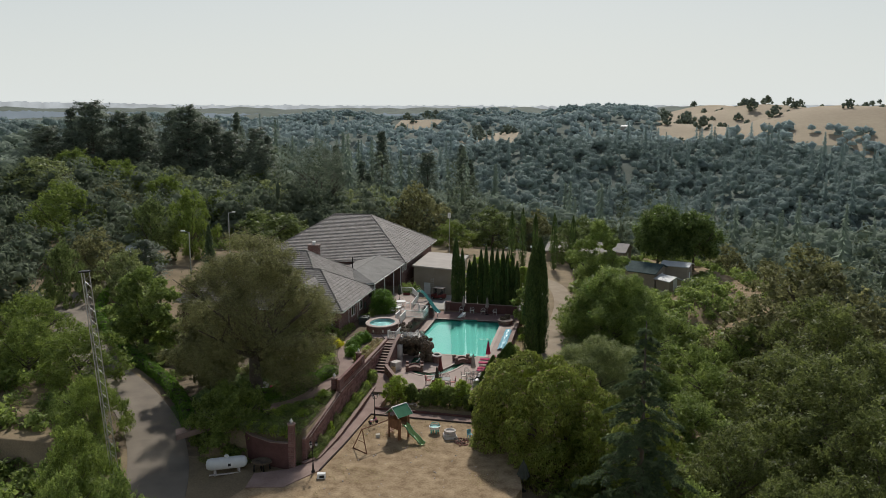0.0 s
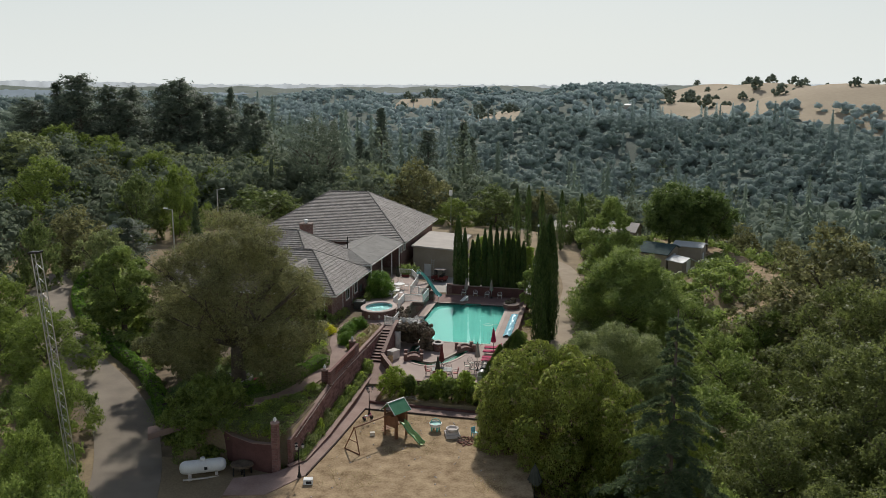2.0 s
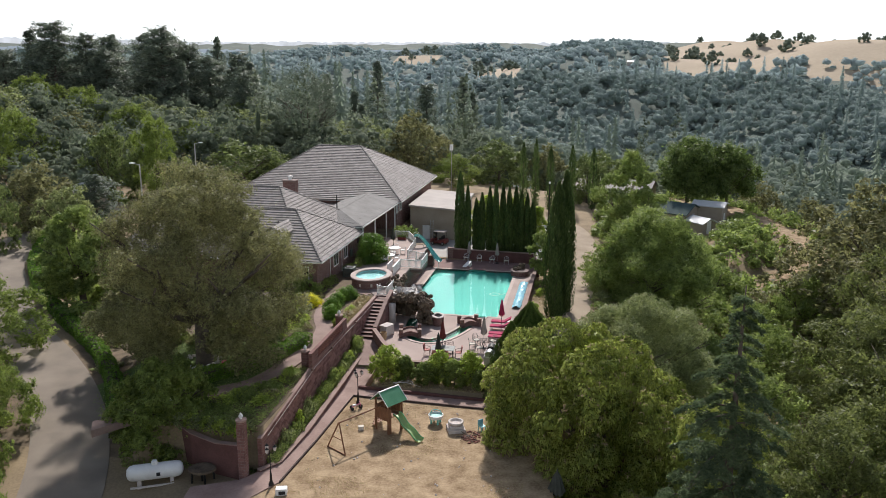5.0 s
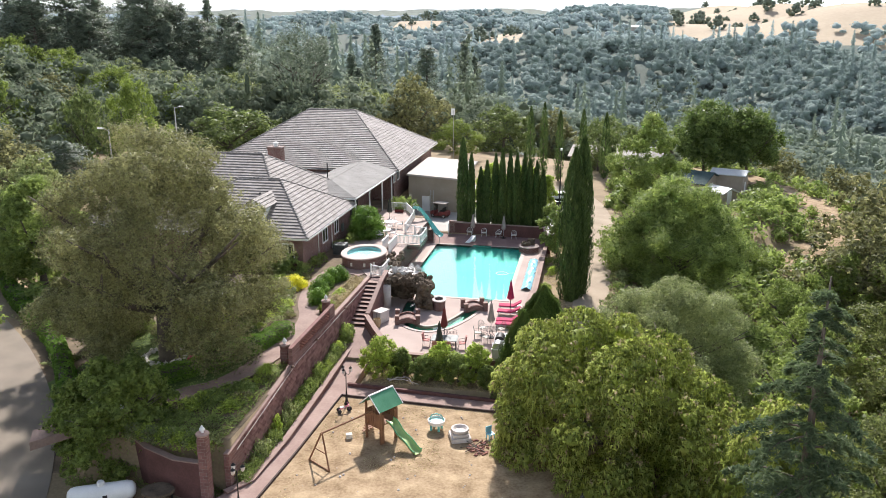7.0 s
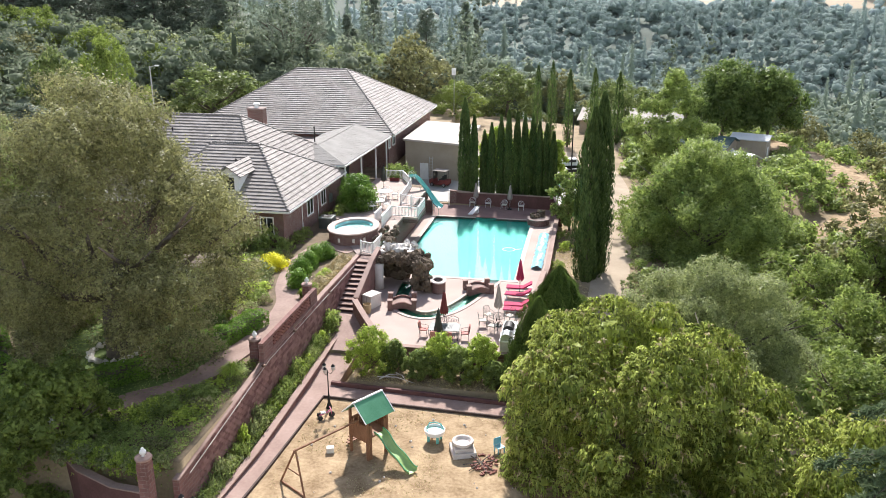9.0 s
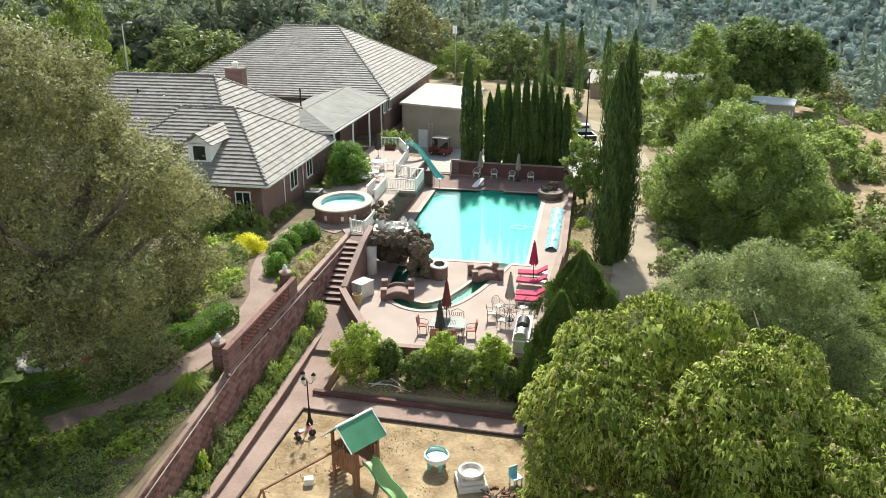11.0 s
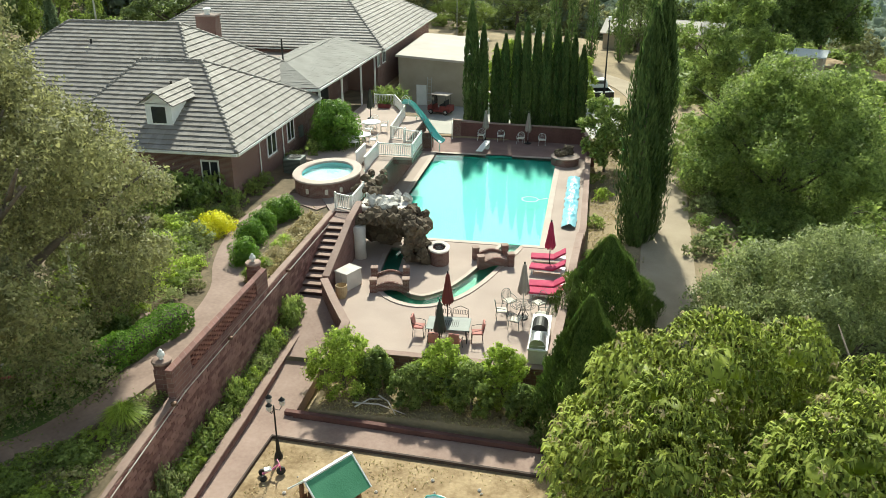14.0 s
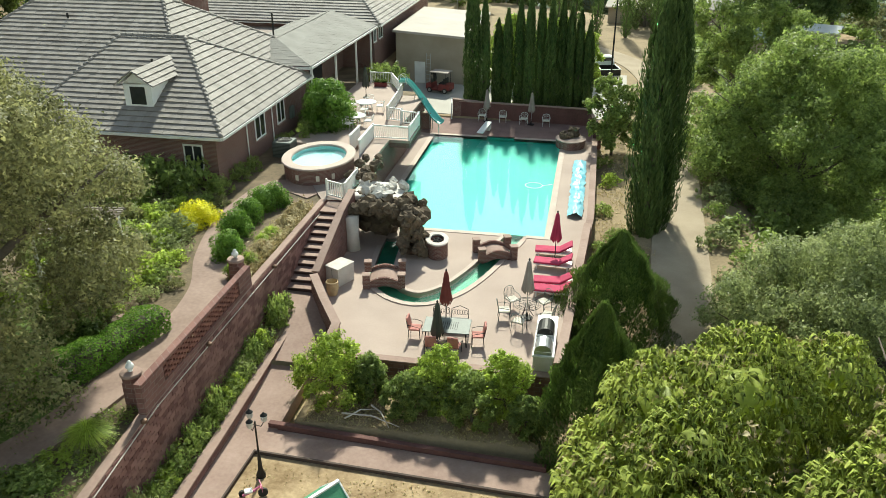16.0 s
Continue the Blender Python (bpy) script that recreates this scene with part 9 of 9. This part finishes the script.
# ---------------------------------------------------------------- buildings on the hillside
def barn(at, rz, w, d, h, rise, wall, roofm, label, name="outbuilding"):
    ob = thing(name, label, "building", at, rz, group="low buildings on the hillside")
    bm = bmesh.new()
    prism(bm, [(-w / 2, -d / 2), (w / 2, -d / 2), (w / 2, d / 2), (-w / 2, d / 2)], -2.0, h)
    part("wall", bm, wall, ob)
    bm = bmesh.new()
    o = 0.4
    vs = {}
    for y in (-d / 2 - o, d / 2 + o):
        for k, (x, z) in enumerate(((-w / 2 - o, h - 0.1), (0, h + rise), (w / 2 + o, h - 0.1), (w / 2 + o, h + 0.05), (0, h + rise + 0.15), (-w / 2 - o, h + 0.05))):
            vs[(y, k)] = bm.verts.new((x, y, z))
    ya, yb = -d / 2 - o, d / 2 + o
    for k in range(6):
        bm.faces.new((vs[(ya, k)], vs[(ya, (k + 1) % 6)], vs[(yb, (k + 1) % 6)], vs[(yb, k)]))
    bm.faces.new([vs[(ya, k)] for k in range(6)])
    bm.faces.new([vs[(yb, k)] for k in range(6)][::-1])
    bmesh.ops.recalc_face_normals(bm, faces=bm.faces)
    part("roof", bm, roofm, ob)
    for y in (-d / 2, d / 2):
        bm = bmesh.new()
        bm.faces.new([bm.verts.new(p) for p in ((-w / 2, y, h - 0.05), (w / 2, y, h - 0.05), (0, y, h + rise))])
        part("gable", bm, wall, ob)
    part("door", boxes((-0.5, 0.5, -d / 2 - 0.03, -d / 2 + 0.02, -0.2, 2.0)), M_white, ob)
    return ob


M_tealroof = material("dark_teal_roofing", (0.03, 0.055, 0.055), (0.06, 0.1, 0.095), 1.0, 0.9, 0.2, 6.0)
M_palemetal = material("pale_metal_roof", (0.45, 0.46, 0.45), (0.62, 0.63, 0.62), 0.5, 0.5, 0.1, 8.0)
barn((33.0, 52, -3.2), 60, 6.5, 7, 2.2, 1.4, M_stucco, M_tealroof, "tan barn with a dark teal roof")
barn((39.2, 53, -3.2), 70, 4, 5, 3.3, 0.5, M_stucco, M_palemetal, "small shed with a pale metal roof")
barn((37.0, 46.5, -3.4), 40, 3, 3.5, 1.6, 0.7, M_stucco, M_palemetal, "low shed with a pale roof")
barn((19.5, 56, -0.5), 80, 8, 12, 2.6, 1.3, M_stucco, M_flatroof, "low tan building with a pale roof")
barn((25.5, 64, -1.5), 75, 7, 9, 2.6, 1.3, M_stucco, M_tile, "low tan building with a grey roof")
barn((-61, 20, 1.5), 30, 6, 8, 2.6, 1.2, M_stucco, M_palemetal, "low shed among the trees by the drive")
for x, y in ((-1, 805), (-12, 840), (60, 900)):
    barn((x, y, H1(x, y) + 3), 20 + x, 6, 11, 3.5, 1.5, M_flatroof, M_palemetal, "distant white farm building on the hills", "farmhouse")


# ---------------------------------------------------------------- ground cover
def carpet(name, label, pts, mat, leaf, h, seed, category="plants"):
    """Small leaves standing on the ground at (x, y, z) points."""
    g2 = np.random.default_rng(seed)
    c = np.asarray(pts, dtype=float)
    c[:, 2] += np.abs(g2.normal(0, h, len(c)))
    v, f = leaves(g2, c, np.tile([0, 0, 0.8], (len(c), 1)), np.full(len(c), leaf), 0.5, 0.7, True)
    tagged(new(name, raw(name, v, f, mat)), label, category, kind="stuff")


def clumped(x, y, s, th):
    return np.sin(x * s + 1.3 * np.sin(y * s * 0.7)) * np.sin(y * s * 1.1 + 0.8 * np.sin(x * s * 1.3)) > th


gc = np.random.default_rng(300)
n = 16000
x, y = gc.uniform(-2.15, -1.25, n), gc.uniform(-48, -27.5, n)
k = clumped(x, y, 2.2, -0.6)
x, y = x[k], y[k]
carpet("strip_plants", "mixed low green plants in the planting strip", np.stack([x, y, np.interp(-y, [26.5, 32, 40, 48.3], [-0.05, -0.55, -0.85, -1.1])], 1), M_leafy, 0.07, 0.3, 301)
n = 26000
x, y = gc.uniform(-12.5, -2.6, n), gc.uniform(-49.0, -38.2, n)
pd = near_line(x, y, [(-15, -47.5, 0), (-11, -45.2, 0), (-8, -43.4, 0), (-5.6, -41.2, 0), (-4.3, -37.2, 0)])[0]
k = (pd > 0.9) & (np.interp(x, [-15, -11, -8, -5.6, -4.3, -3.8], [-47.5, -45.2, -43.4, -41.2, -37.2, -33.5]) > y) & clumped(x, y, 1.3, -0.55)
x, y = x[k], y[k]
carpet("bank_plants", "low green plants on the bank below the path", np.stack([x, y, height(x, y)], 1), M_leafy, 0.075, 0.16, 302)
n = 16000
x, y = gc.uniform(-14, -6.4, n), gc.uniform(-34, -20.5, n)
pd = near_line(x, y, [(-4.3, -37.2, 0), (-3.75, -33.5, 0), (-4.1, -30, 0), (-5.3, -27, 0), (-6.1, -23.8, 0), (-6.3, -20.8, 0)])[0]
k = (pd > 1.0) & clumped(x, y, 1.1, -0.35)
x, y = x[k], y[k]
carpet("bed_plants", "mixed low plants in the garden bed", np.stack([x, y, height(x, y)], 1), M_grey, 0.075, 0.18, 303)
n = 7000
x, y = gc.uniform(-3.6, -2.5, n), gc.uniform(-29.2, -20.5, n)
carpet("bed_grasses", "pale dry grasses above the steps", np.stack([x, y, height(x, y)], 1), M_drygrass, 0.08, 0.22, 304)
n = 6500
a, r = gc.uniform(0, 6.28, n), np.sqrt(gc.uniform(0.03, 1, n))
x, y = -12.5 + 7.8 * r * np.cos(a), -38 + 6.4 * r * np.sin(a)
carpet("lawn_blades", "ragged lawn grass under the oak", np.stack([x, y, height(x, y) + 0.05], 1), M_leafy, 0.06, 0.05, 305)
n = 20000
x, y = gc.uniform(0.6, 15, n), gc.uniform(-62, -36.9, n)
edge = np.minimum(np.abs(y + 36.9), np.minimum(np.abs(x - 0.6), 9)) * 0.5
k = (clumped(x, y, 0.55, 0.35) | (gc.uniform(0, 1, n) > 0.4 + edge)) & (x < 11.2 - (y + 36.8) * 0.9)
x, y = x[k], y[k]
carpet("yard_weeds", "dry straw-coloured weeds on the sand", np.stack([x, y, np.full(len(x), -1.13)], 1), M_drygrass, 0.055, 0.035, 306)
n = 5000
x, y = gc.uniform(1.6, 10.8, n), gc.uniform(-34.5, -31.4, n)
carpet("bed_litter", "dry leaves and twigs in the shrub bed", np.stack([x, y, np.full(n, -0.84)], 1), M_drygrass, 0.06, 0.02, 307)
n = 6000
x, y = gc.uniform(12.3, 15.6, n), gc.uniform(-30, 4, n)
k = clumped(x, y, 1.0, -0.2)
x, y = x[k], y[k]
carpet("verge_grass", "dry grass on the verge by the lane", np.stack([x, y, height(x, y)], 1), M_drygrass, 0.08, 0.1, 308)
# fallen leaves under the shrubs and pebbles on the yard
peb = thing("pebbles", "scattered stones on the sand", "stones", kind="stuff")
bmp = bmesh.new()
for k in range(90):
    s = gc.uniform(0.03, 0.09)
    bmesh.ops.create_icosphere(bmp, subdivisions=1, radius=s, matrix=Matrix.Translation((gc.uniform(0.8, 14), gc.uniform(-58, -37.5), -1.13)))
part("stone", bmp, M_palestone, peb)
